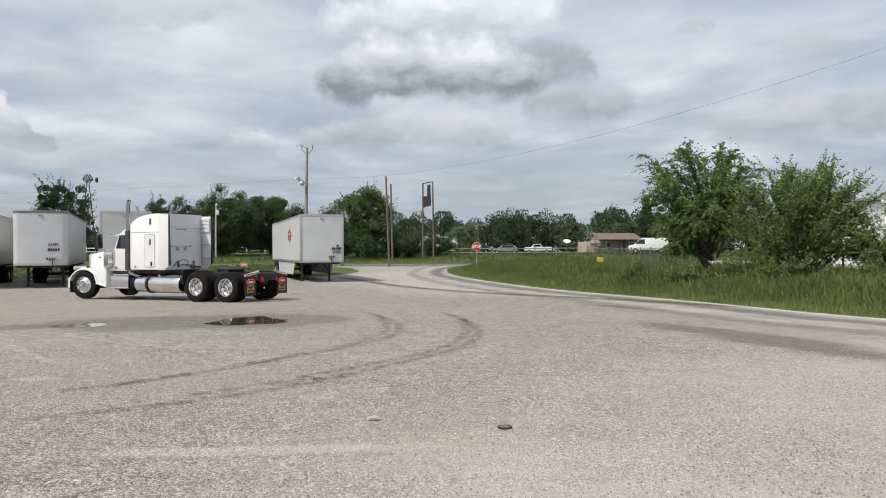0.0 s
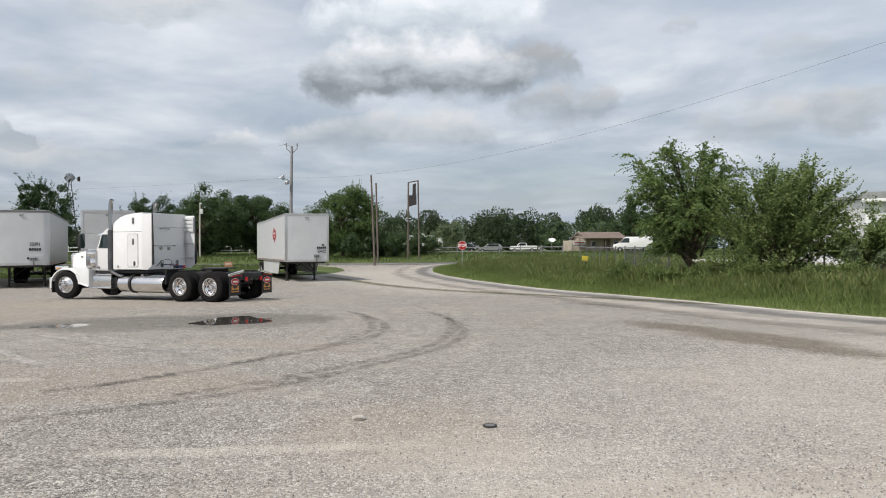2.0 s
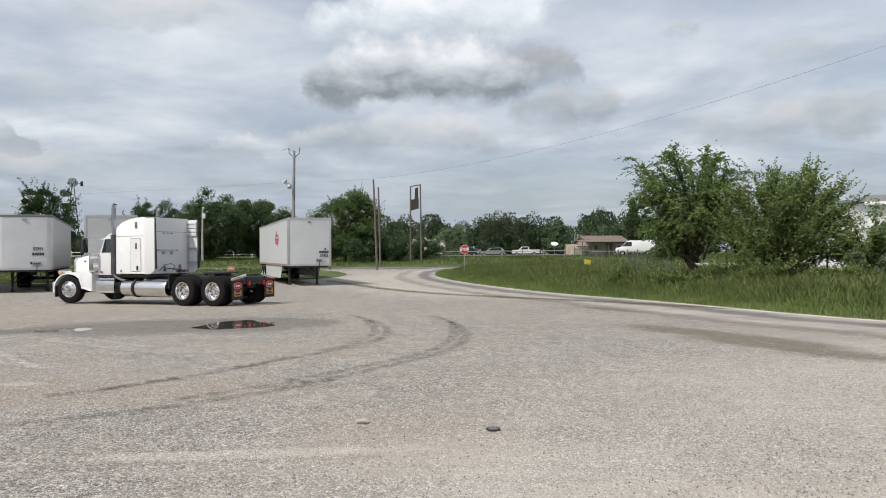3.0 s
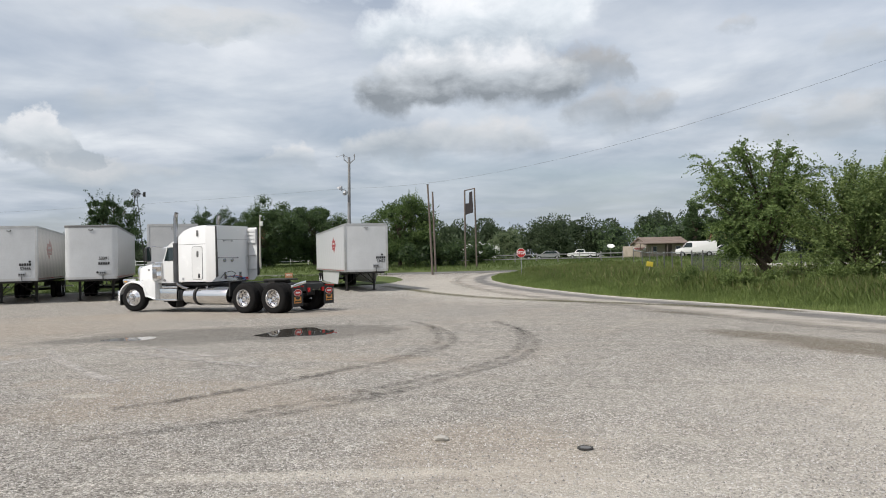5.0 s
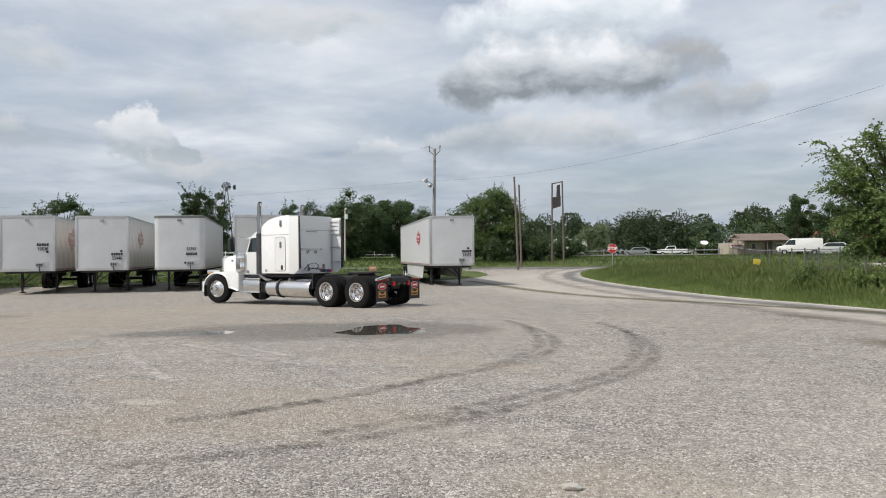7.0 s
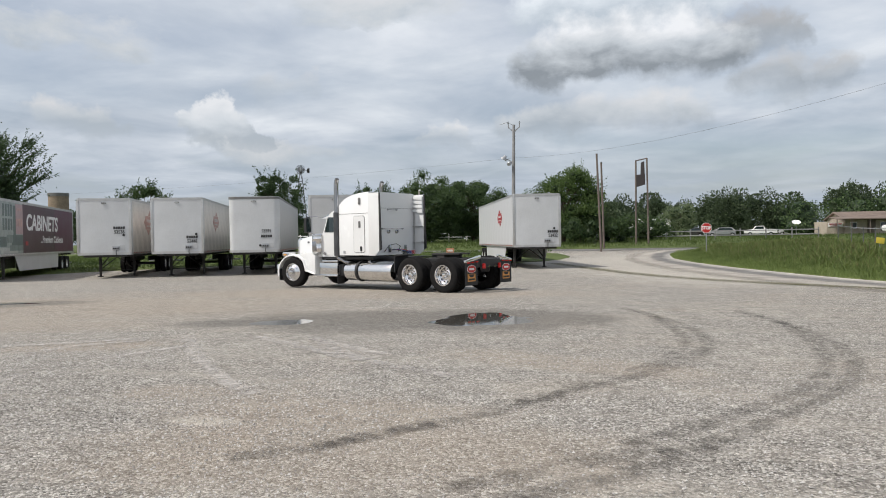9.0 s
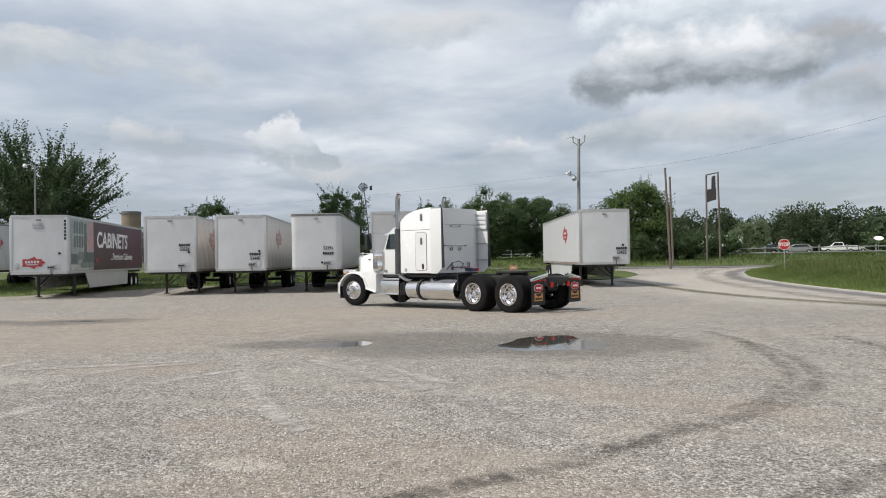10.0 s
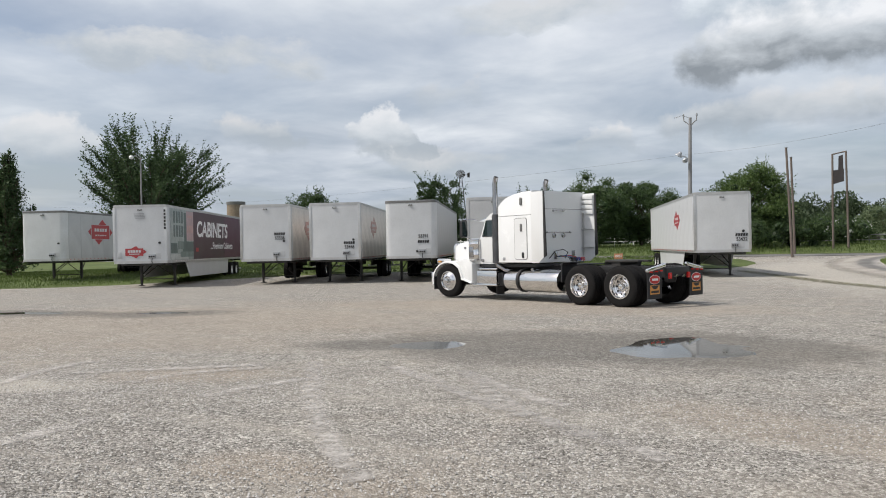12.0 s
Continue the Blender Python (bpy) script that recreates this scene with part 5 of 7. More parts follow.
# ---- box trailers ----
def trailer(place, turn, length, number, front, side, group, skirt=False, logo="", wrap=False, dark_top=False, axles_at=None, number_at=None, name_below=False, print_at=(3.4, 1.0)):
    """Local: the nose at y = 0 and the back at y = length; x to the right when one faces the nose."""
    x, y = place
    TOP, LOW, HW = 4.06, 1.19, 1.295
    label = "white box trailer parked nose-out beside others, legs down"
    if wrap:
        label = "white box trailer with a burgundy cabinet advert on its side"
    elif skirt:
        label = "white box trailer with a side skirt, standing alone"
    elif dark_top:
        label = "older white box trailer with a rounded nose and grey top rail"
    t = thing("box_trailer", label, "trailer", group, pose(x, y, gz(x, y), 0, 0, turn))
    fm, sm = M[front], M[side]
    r = 0.30 if dark_top else 0.10
    outline = [(-HW + 0.02, length)]
    for k in range(6):
        a = radians(180 + 90 * k / 5)
        outline.append((-HW + 0.02 + r + r * math.cos(a), r + r * math.sin(a)))
    for k in range(6):
        a = radians(270 + 90 * k / 5)
        outline.append((HW - 0.02 - r + r * math.cos(a), r + r * math.sin(a)))
    outline.append((HW - 0.02, length))
    part("body", prism(bmesh.new(), outline, LOW + 0.06, TOP - 0.10, "z"), fm, t)
    wide = [(u * (HW + 0.005) / (HW - 0.02), v - 0.012 if v < length else v) for u, v in outline]
    part("top_rail", prism(bmesh.new(), wide, TOP - 0.13, TOP - 0.02, "z"), M["roof_dark"] if dark_top else M["rail"], t, "grey aluminium top rail")
    part("roof", prism(bmesh.new(), [(u * 0.985, v) for u, v in outline], TOP - 0.02, TOP, "z"), M["rail"], t)
    part("bottom_rail", prism(bmesh.new(), wide, LOW, LOW + 0.13, "z"), M["rail"], t)
    for s in (-1, 1):
        if not dark_top:
            part("corner_post", box(bmesh.new(), (s * (HW - 0.055), -0.006 + 0.03, (TOP + LOW) / 2), (0.13, 0.085, TOP - LOW - 0.26), 0.015), M["rail"] if not wrap else fm, t)
        n = round((length - 0.5) / 1.24)
        step = (length - 0.45) / n
        first = None
        for k in range(n):
            c = (s * (HW - 0.012), 0.4 + step * (k + 0.5), (TOP + LOW) / 2)
            if first is None:
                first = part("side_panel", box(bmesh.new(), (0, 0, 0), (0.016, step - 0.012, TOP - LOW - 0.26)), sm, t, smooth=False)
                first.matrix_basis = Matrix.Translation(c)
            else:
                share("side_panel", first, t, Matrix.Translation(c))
        bm = bmesh.new()
        for k in range(n * 3):
            box(bm, (s * (HW + 0.012), 0.5 + (length - 0.8) * k / (n * 3 - 1), LOW + 0.085), (0.012, 0.10, 0.03))
        part("reflector_row", bm, M["red_paint"] if not wrap else M["print_white"], t)
    # nose fittings
    nose = -0.012
    lt = part("clearance_lamp", box(bmesh.new(), (0, nose - 0.01, TOP - 0.25), (0.20, 0.05, 0.07), 0.015), M["under"], t)
    part("lamp_lens", box(bmesh.new(), (0, nose - 0.038, TOP - 0.25), (0.15, 0.01, 0.03)), M["lamp_glass"], lt)
    ga = part("gladhand_box", box(bmesh.new(), (0.55, nose - 0.02, LOW + 0.34), (0.34, 0.07, 0.22), 0.015), M["steel"], t, "grey air and power connector box")
    bm = bmesh.new()
    for dx in (-0.1, 0.0, 0.1):
        rod(bm, (0.55 + dx, nose - 0.05, LOW + 0.34), (0.55 + dx, nose - 0.11, LOW + 0.32), 0.04, 0.03, 10)
    part("gladhand", bm, M["black"], ga)
    part("hanging_hose", tube(bmesh.new(), [(0.57, nose - 0.06, LOW + 0.24), (0.56, nose - 0.08, LOW + 0.1), (0.58, nose - 0.05, LOW - 0.05)], 0.018, 6), M["black"], ga)
    tx, tz = (0.30, LOW + 0.36) if name_below else (0.93, LOW + 1.0)
    part("manual_tube", rod(bmesh.new(), (tx, nose + 0.02, tz), (tx, nose - 0.045, tz), 0.058, 0.058, 16), M["print_black"], t, "round black document holder")
    part("placard", box(bmesh.new(), (0.86, nose - 0.004, LOW + 0.35), (0.24, 0.006, 0.26)), M["trailer_grey"], t)
    nx, nz = number_at or (0.76, LOW + 1.20)
    if number:
        letters("fleet_number", number, 0.235, M["print_black"], t, pose(nx, nose - 0.006, nz, 90, 0, 0), "black fleet number", 0.004, 0.86)
        bm = bmesh.new()
        for k in range(5):
            zz = nz + (-0.33 if name_below else 0.15)
            prism(bm, [(nx - 0.29 + 0.115 * k, zz), (nx - 0.20 + 0.115 * k, zz), (nx - 0.18 + 0.115 * k, zz + 0.13 - 0.012 * (k % 2)), (nx - 0.27 + 0.115 * k, zz + 0.14)], nose - 0.010, nose - 0.003, "y")
        part("name_bars", bm, M["print_black"], t, "slanted black bars of a fleet name")
    # running gear
    for s in (-1, 1):
        leg = part("landing_leg", box(bmesh.new(), (s * 0.85, 2.45, 0.70), (0.13, 0.13, 0.86), 0.01), M["under"], t, "black landing leg wound down")
        part("inner_leg", box(bmesh.new(), (s * 0.85, 2.45, 0.22), (0.10, 0.10, 0.36), 0.006), M["under"], leg)
        part("foot", box(bmesh.new(), (s * 0.85, 2.45, 0.02), (0.26, 0.26, 0.04), 0.008), M["under"], leg)
        part("leg_brace", rod(bmesh.new(), (s * 0.85, 2.45, 0.55), (s * 0.60, 3.3, 1.08), 0.03, 0.03, 8), M["under"], leg)
    part("leg_cross_brace", (lambda b: (rod(b, (-0.85, 2.45, 0.35), (0.85, 2.45, 0.35), 0.022, 0.022, 8), rod(b, (-0.85, 2.45, 0.4), (0.0, 2.45, 1.05), 0.022, 0.022, 8), rod(b, (0.85, 2.45, 0.4), (0.0, 2.45, 1.05), 0.022, 0.022, 8), b)[-1])(bmesh.new()), M["under"], t)
    part("coupler_plate", box(bmesh.new(), (0, 0.9, LOW - 0.05), (2.0, 1.6, 0.10), 0.02), M["under"], t)
    bm = bmesh.new()
    for k in range(int(length / 1.0)):
        box(bm, (0, 0.7 + k, LOW - 0.06), (2.4, 0.06, 0.12))
    part("floor_beams", bm, M["under"], t)
    mid = axles_at or length - 2.6
    bm = bmesh.new()
    for s in (-1, 1):
        box(bm, (s * 0.5, mid, 0.86), (0.10, 3.4, 0.28), 0.01)
    part("bogie_frame", bm, M["under"], t)
    for dy in (-0.62, 0.62):
        part("trailer_axle", rod(bmesh.new(), (-0.8, mid + dy, 0.52), (0.8, mid + dy, 0.52), 0.065, 0.065, 10), M["under"], t)
        for s in (-1, 1):
            trailer_wheel(t, s * 1.16, mid + dy, s)
    for s in (-1, 1):
        part("mud_flap", box(bmesh.new(), (s * 0.95, mid + 1.4, 0.62), (0.6, 0.012, 0.7)), M["flap"], t)
    part("rear_guard", (lambda b: (box(b, (0, length - 0.06, 0.52), (2.3, 0.1, 0.1), 0.01), box(b, (-0.6, length - 0.06, 0.8), (0.08, 0.08, 0.6)), box(b, (0.6, length - 0.06, 0.8), (0.08, 0.08, 0.6)), b)[-1])(bmesh.new()), M["rail"], t)
    if skirt:
        for s in (-1, 1):
            part("side_skirt", prism(bmesh.new(), [(3.1, LOW), (3.9, 0.38), (mid - 1.5, 0.34), (mid - 1.35, LOW)], s * 1.20, s * 1.22, "x"), M["trailer_white"], t, "white side skirt panel")
    # arrow sign printed on the sides
    if logo:
        for s in (-1, 1):
            sx = s * (HW + 0.003)
            cy, cz, k = print_at[0], LOW + 1.70, print_at[1]
            j = k * 1.35
            lg = part("arrow_print", prism(bmesh.new(), [(cy - 0.62 * j, cz - 0.34 * k), (cy + 0.62 * j, cz - 0.34 * k), (cy + 0.62 * j, cz + 0.34 * k), (cy - 0.62 * j, cz + 0.34 * k)], sx, sx + s * 0.006, "x"), M[logo], t, "faded red square arrow print")
            bm = bmesh.new()
            for a, b_ in (((-0.15, 0.36), (0.42, 0.36)), ((-0.42, -0.36), (0.15, -0.36))):
                sg = 1 if a[1] > 0 else -1
                prism(bm, [(cy + j * a[0], cz + k * a[1]), (cy + j * b_[0], cz + k * b_[1]), (cy + j * (a[0] + b_[0]) / 2, cz + k * (a[1] + sg * 0.26))], sx, sx + s * 0.006, "x")
            prism(bm, [(cy + j * 0.66, cz + k * 0.2), (cy + j * 0.66, cz - k * 0.2), (cy + j * 0.85, cz)], sx, sx + s * 0.006, "x")
            prism(bm, [(cy - j * 0.66, cz + k * 0.2), (cy - j * 0.66, cz - k * 0.2), (cy - j * 0.85, cz)], sx, sx + s * 0.006, "x")
            part("arrow_heads", bm, M[logo], lg)["kind"] = "stuff"
            bm = bmesh.new()
            for zz, hh, ww in ((0.10, 0.15, 0.9), (-0.16, 0.06, 0.8)):
                for q in range(5):
                    box(bm, (sx + s * 0.008, cy + j * ww * (q - 2) / 5, cz + k * zz), (0.006, j * (ww / 5 - 0.05), k * hh))
            part("print_bars", bm, M["trailer_white"], lg)["kind"] = "stuff"
    if wrap:
        sx = HW + 0.002
        def sheet_part(name, y0, y1, z0, z1, mt, lift=0.004, parent=t, label=""):
            return part(name, box(bmesh.new(), (sx + lift, (y0 + y1) / 2, (z0 + z1) / 2), (0.006, y1 - y0, z1 - z0)), mt, parent, label)
        Z0, Z1 = LOW + 0.13, TOP - 0.14
        ad = sheet_part("advert_wrap", 4.3, 15.9, Z0, Z1, M["burgundy"], 0.004, t, "burgundy advert film with white lettering")
        sheet_part("advert_photo", 0.45, 4.3, Z0, Z1, M["wrap_green"], 0.004, t, "pale green kitchen photo printed on film")
        for row, (z0, z1) in enumerate(((Z1 - 0.72, Z1 - 0.12), (Z1 - 1.42, Z1 - 0.84))):
            for k in range(4):
                sheet_part("photo_window", 0.95 + 0.42 * k, 1.22 + 0.42 * k, z0, z1, M["wrap_dark"], 0.009, ad)
        sheet_part("photo_cupboard", 2.66, 3.05, Z0 + 0.9, Z1 - 0.15, M["wrap_dark"], 0.009, ad)
        for y0, y1, z0, z1, tone in ((0.5, 1.5, Z0 + 0.35, Z0 + 0.85, "wrap_dark"), (1.6, 2.5, Z0 + 0.55, Z0 + 0.95, "wrap_mid"), (2.4, 4.28, Z0 + 0.30, Z0 + 0.95, "wrap_dark"), (0.5, 3.4, Z0 + 0.02, Z0 + 0.30, "wrap_pale"), (2.0, 4.28, Z0 + 0.14, Z0 + 0.42, "wrap_mid")):
            sheet_part("photo_counter", y0, y1, z0, z1, M[tone], 0.010 if tone != "wrap_mid" else 0.014, ad)
        sheet_part("advert_panel", 3.08, 4.3, Z0 + 1.0, Z1 - 0.05, M["wrap_pink"], 0.011, ad, "pale pink price panel")
        for y0, y1 in ((3.2, 3.42), (3.52, 3.8), (3.9, 4.15)):
            sheet_part("panel_bar", y0, y1, Z0 + 1.40, Z0 + 1.80, M["logo_faded"], 0.016, ad)
        sheet_part("panel_bar", 3.25, 4.1, Z1 - 0.38, Z1 - 0.26, M["logo_faded"], 0.016, ad)
        sheet_part("panel_mark", 4.75, 5.25, Z0 + 0.40, Z0 + 0.62, M["logo_red"], 0.012, ad)
        sheet_part("plum_field", 11.0, 15.9, Z0, Z1, M["magenta"], 0.009, ad)
        up = Matrix.Translation((sx + 0.016, 8.3, Z0 + 1.62)) @ pose(0, 0, 0, 90, 0, 90)
        letters("advert_word", "CABINETS", 1.22, M["print_white"], ad, up, "bold white advert word", 0.03, 1.24, 0.12)
        up = Matrix.Translation((sx + 0.016, 10.4, Z0 + 0.72)) @ pose(0, 0, 0, 90, 0, 90)
        letters("advert_line", "...Premium Cabinets", 0.56, M["print_white"], ad, up, "", 0.008, 1.16)
        # nose prints
        lg = part("arrow_print", box(bmesh.new(), (-0.30, nose - 0.004, LOW + 0.56), (0.86, 0.006, 0.36)), M["logo_red"], t, "red arrow print with white bars")
        bm = bmesh.new()
        prism(bm, [(0.14, LOW + 0.68), (0.14, LOW + 0.46), (0.30, LOW + 0.57)], nose - 0.009, nose - 0.003, "y")
        prism(bm, [(-0.45, LOW + 0.74), (-0.10, LOW + 0.74), (-0.2, LOW + 0.86)], nose - 0.009, nose - 0.003, "y")
        prism(bm, [(-0.45, LOW + 0.38), (-0.10, LOW + 0.38), (-0.2, LOW + 0.26)], nose - 0.009, nose - 0.003, "y")
        part("arrow_heads", bm, M["logo_red"], lg)["kind"] = "stuff"
        bm = bmesh.new()
        for q in range(5):
            box(bm, (-0.30 + 0.13 * (q - 2), nose - 0.010, LOW + 0.60), (0.10, 0.006, 0.12))
        box(bm, (-0.30, nose - 0.010, LOW + 0.47), (0.5, 0.006, 0.04))
        part("print_bars", bm, M["trailer_white"], lg)["kind"] = "stuff"
        bm = bmesh.new()
        for k in range(4):
            box(bm, (-0.05 + 0.02 * k, nose - 0.006, TOP - 0.44 - 0.07 * k), (0.5, 0.006, 0.035))
        part("flag_print", bm, M["steel"], t)
        bm = bmesh.new()
        for k in range(6):
            box(bm, (1.20, nose - 0.026, TOP - 0.3 - 0.17 * k), (0.09, 0.006, 0.12))
        part("number_bars", bm, M["print_black"], t)
        part("hatch_cover", box(bmesh.new(), (-1.0, nose - 0.01, LOW + 0.42), (0.2, 0.02, 0.3), 0.008), M["trailer_grey"], t)
    return t


def trailer_wheel(parent, x, y, side):
    key = "trailer_wheel"
    if key not in WHEELS:
        bm = bmesh.new()
        lathe(bm, [(0.27, -0.13), (0.44, -0.14), (0.505, -0.11), (0.51, -0.06), (0.51, 0.06), (0.505, 0.11), (0.44, 0.14), (0.27, 0.13), (0.27, -0.13)], 28)
        a = finish(bm, "tyre", M["rubber"], True)
        bm = bmesh.new()
        lathe(bm, [(0.28, 0.13), (0.27, 0.11), (0.25, -0.02), (0.16, -0.02), (0.11, 0.0), (0.10, 0.10), (0.0, 0.11)], 28)
        WHEELS[key] = (a, finish(bm, "rim", M["print_white"], True))
    a, b = WHEELS[key]
    w = new("wheel", a)
    w.parent = parent
    w.matrix_basis = Matrix.Translation((x, y, 0.51)) @ Matrix.Rotation(radians(90 * side), 4, "Y")
    o = new("rim", b)
    o.parent = w
    o = new("inner_tyre", a)
    o.parent, o.matrix_basis = w, Matrix.Translation((0, 0, -0.32))


HEAD = 157.5
h = radians(HEAD)
tractor(Matrix.Translation((-8.02, 26.95, gz(-8.02, 26.95))) @ Matrix.Rotation(h - math.pi / 2, 4, "Z"))

trailer((-42.82, 32.93), 25.6, 14.6, "", "trailer_white", "trailer_grey", "parked trailers", dark_top=True, logo="logo_red", print_at=(3.9, 1.25))
trailer((-33.15, 31.70), 31.3, 16.15, "", "trailer_white", "trailer_white", "parked trailers", skirt=True, wrap=True)
trailer((-28.62, 35.56), 26.6, 16.15, "53536", "trailer_white", "trailer_metal", "parked trailers", logo="logo_faded", number_at=(0.72, 2.34), axles_at=9.5, print_at=(4.2, 1.1))
trailer((-25.41, 37.06), 24.8, 16.15, "53446", "trailer_white", "trailer_metal", "parked trailers", logo="logo_faded", number_at=(0.72, 1.82), axles_at=9.5, print_at=(4.0, 0.92))
trailer((-21.74, 38.33), 23.9, 14.6, "53391", "trailer_white", "trailer_grey", "parked trailers", dark_top=True, number_at=(0.62, 2.28), axles_at=9.0, name_below=True)
trailer((-17.67, 39.27), 22.7, 16.15, "53580", "trailer_grey", "trailer_white", "parked trailers", number_at=(0.72, 2.30), axles_at=8.0)
trailer((-8.09, 44.19), 20.2, 16.15, "53432", "trailer_white", "trailer_white", "parked trailers", skirt=True, logo="logo_red", number_at=(0.86, 1.80), print_at=(5.0, 0.85))

# ---- plants ----
def quads_mesh(name, centres, ends, widths, material):
    """Leaves: each a bent diamond of four corners from its stalk to its tip."""
    c, e, w = np.asarray(centres), np.asarray(ends), np.asarray(widths)
    n = len(c)
    d = e - c
    rng = np.random.default_rng(n)
    up = rng.normal(0, 1, (n, 3))
    side = np.cross(d, up)
    side /= np.linalg.norm(side, axis=1, keepdims=True) + 1e-9
    nor = np.cross(side, d)
    nor /= np.linalg.norm(nor, axis=1, keepdims=True) + 1e-9
    ln = np.linalg.norm(d, axis=1, keepdims=True)
    mid = c + d * 0.45 + nor * ln * 0.10
    v = np.stack([c, mid + side * w[:, None] / 2, e, mid - side * w[:, None] / 2], 1).reshape(-1, 3)
    f = (np.array([(0, 1, 2), (0, 2, 3)])[None] + 4 * np.arange(n)[:, None, None]).reshape(-1, 3)
    me = bpy.data.meshes.new(name)
    me.vertices.add(len(v))
    me.vertices.foreach_set("co", v.ravel())
    me.loops.add(f.size)
    me.loops.foreach_set("vertex_index", f.ravel())
    me.polygons.add(len(f))
    me.polygons.foreach_set("loop_start", np.arange(0, f.size, 3))
    me.update(calc_edges=True)
    me.materials.append(material)
    return me


def lump(bm, centre, radii, rng):
    """A solid dark lump that stands in for shaded foliage inside a crown."""
    made = bmesh.ops.create_icosphere(bm, subdivisions=2, radius=1)["verts"]
    for v in made:
        k = 0.72 + 0.45 * rng.random()
        v.co = Vector((centre[0] + v.co.x * radii[0] * k, centre[1] + v.co.y * radii[1] * k, max(0.05, centre[2] + v.co.z * radii[2] * k)))


def tree(name, place, height, width, trunk, seed, leaf, label, leaves=5000, leaf_len=0.3, clumps=34, spray=0.0, gaps=0.25, low=0.25, depth=None, group="", upright=0.3, tuft=0.16, core=0.0):
    """place: the trunk's foot; low: where the crown starts, as a share of the height."""
    rng = np.random.default_rng(seed)
    x, y, z = place
    t = thing(name, label, "tree" if "tree" in name else "bush", group, pose(x, y, z))
    depth = depth or width
    zc, zr = height * (1 + low) / 2, height * (1 - low) / 2
    cl = []
    while len(cl) < clumps:
        p = rng.normal(0, 1, 3)
        p /= np.linalg.norm(p)
        p *= rng.uniform(0.35, 1.0) ** 0.5
        wob = 0.88 + 0.3 * noise.noise(Vector(p) * 1.7 + Vector((seed, 0, 0)))
        q = np.array([p[0] * width / 2 * wob, p[1] * depth / 2 * wob, zc + p[2] * zr * wob])
        cl.append(q)
    cl = np.array(cl)
    # limbs: a trunk, and a bough to every third clump
    bm = bmesh.new()
    top = Vector((rng.normal(0, width * 0.03), rng.normal(0, width * 0.03), height * 0.72))
    tube(bm, [Vector((0, 0, -0.2)), Vector((0, 0, 0.1)), top * 0.35 + Vector((0.04 * width * rng.normal(), 0, 0)), top * 0.7, top], trunk, 8, trunk * 0.2)
    part("trunk", bm, M["bark"], t)
    bm = bmesh.new()
    for k in range(0, clumps, 3):
        q = Vector(cl[k])
        s = top * float(np.clip(q.z / height * 0.75, 0.18, 0.9))
        midp = s.lerp(q, 0.5) + Vector((0, 0, 0.04 * height))
        tube(bm, [s, midp, q], trunk * 0.32, 5, trunk * 0.05)
    part("limb_work", bm, M["bark"], t)
    # leaves in clumps
    sizes = rng.uniform(0.6, 1.3, clumps) * width * tuft
    # opaque dark lumps added to close gaps, standing in for inner shade
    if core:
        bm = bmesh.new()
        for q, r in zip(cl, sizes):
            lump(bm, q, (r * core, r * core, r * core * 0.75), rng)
        part("inner_crown", bm, M["leaf_core_shade"], t, smooth=False)
    which = rng.integers(0, clumps, leaves)
    off = rng.normal(0, 1, (leaves, 3))
    off /= np.linalg.norm(off, axis=1, keepdims=True)
    off *= (rng.random(leaves) ** 0.45)[:, None]
    off[:, 2] *= 0.7
    c = cl[which] + off * sizes[which][:, None]
    out = c - np.array([0, 0, zc])
    out /= np.linalg.norm(out, axis=1, keepdims=True) + 1e-9
    d = out * 0.6 + rng.normal(0, 0.55, (leaves, 3)) + np.array([0, 0, -0.35 + upright])
    d /= np.linalg.norm(d, axis=1, keepdims=True)
    ln = leaf_len * rng.uniform(0.55, 1.25, leaves)
    if spray:
        # twigs that stand out of the crown, with leaves along them
        n = int(leaves * spray)
        twigs = max(8, n // 16)
        tw = cl[rng.integers(0, clumps, twigs)]
        td = tw - np.array([0, 0, zc - zr * 0.7])
        td /= np.linalg.norm(td, axis=1, keepdims=True)
        td = td + rng.normal(0, 0.30, td.shape) + np.array([0, 0, 0.35])
        td /= np.linalg.norm(td, axis=1, keepdims=True)
        reach = width * rng.uniform(0.12, 0.34, twigs)
        i = rng.integers(0, twigs, n)
        s = rng.uniform(0.2, 1.0, n)
        droop = np.stack([0 * s, 0 * s, -0.10 * width * s ** 2 * rng.uniform(0, 1, twigs)[i]], 1)
        c2 = tw[i] + td[i] * (reach[i] * s)[:, None] + droop
        d2 = td[i] * 0.5 + rng.normal(0, 0.6, (n, 3)) + np.array([0, 0, -0.15])
        d2 /= np.linalg.norm(d2, axis=1, keepdims=True)
        c, d, ln = np.concatenate([c, c2]), np.concatenate([d, d2]), np.concatenate([ln, leaf_len * rng.uniform(0.5, 1.1, n)])
    keep = c[:, 2] > 0.05
    c, d, ln = c[keep], d[keep], ln[keep]
    me = quads_mesh("crown", c, c + d * ln[:, None], ln * 0.48, M[leaf])
    ob = new("crown", me)
    ob.parent = t
    return t


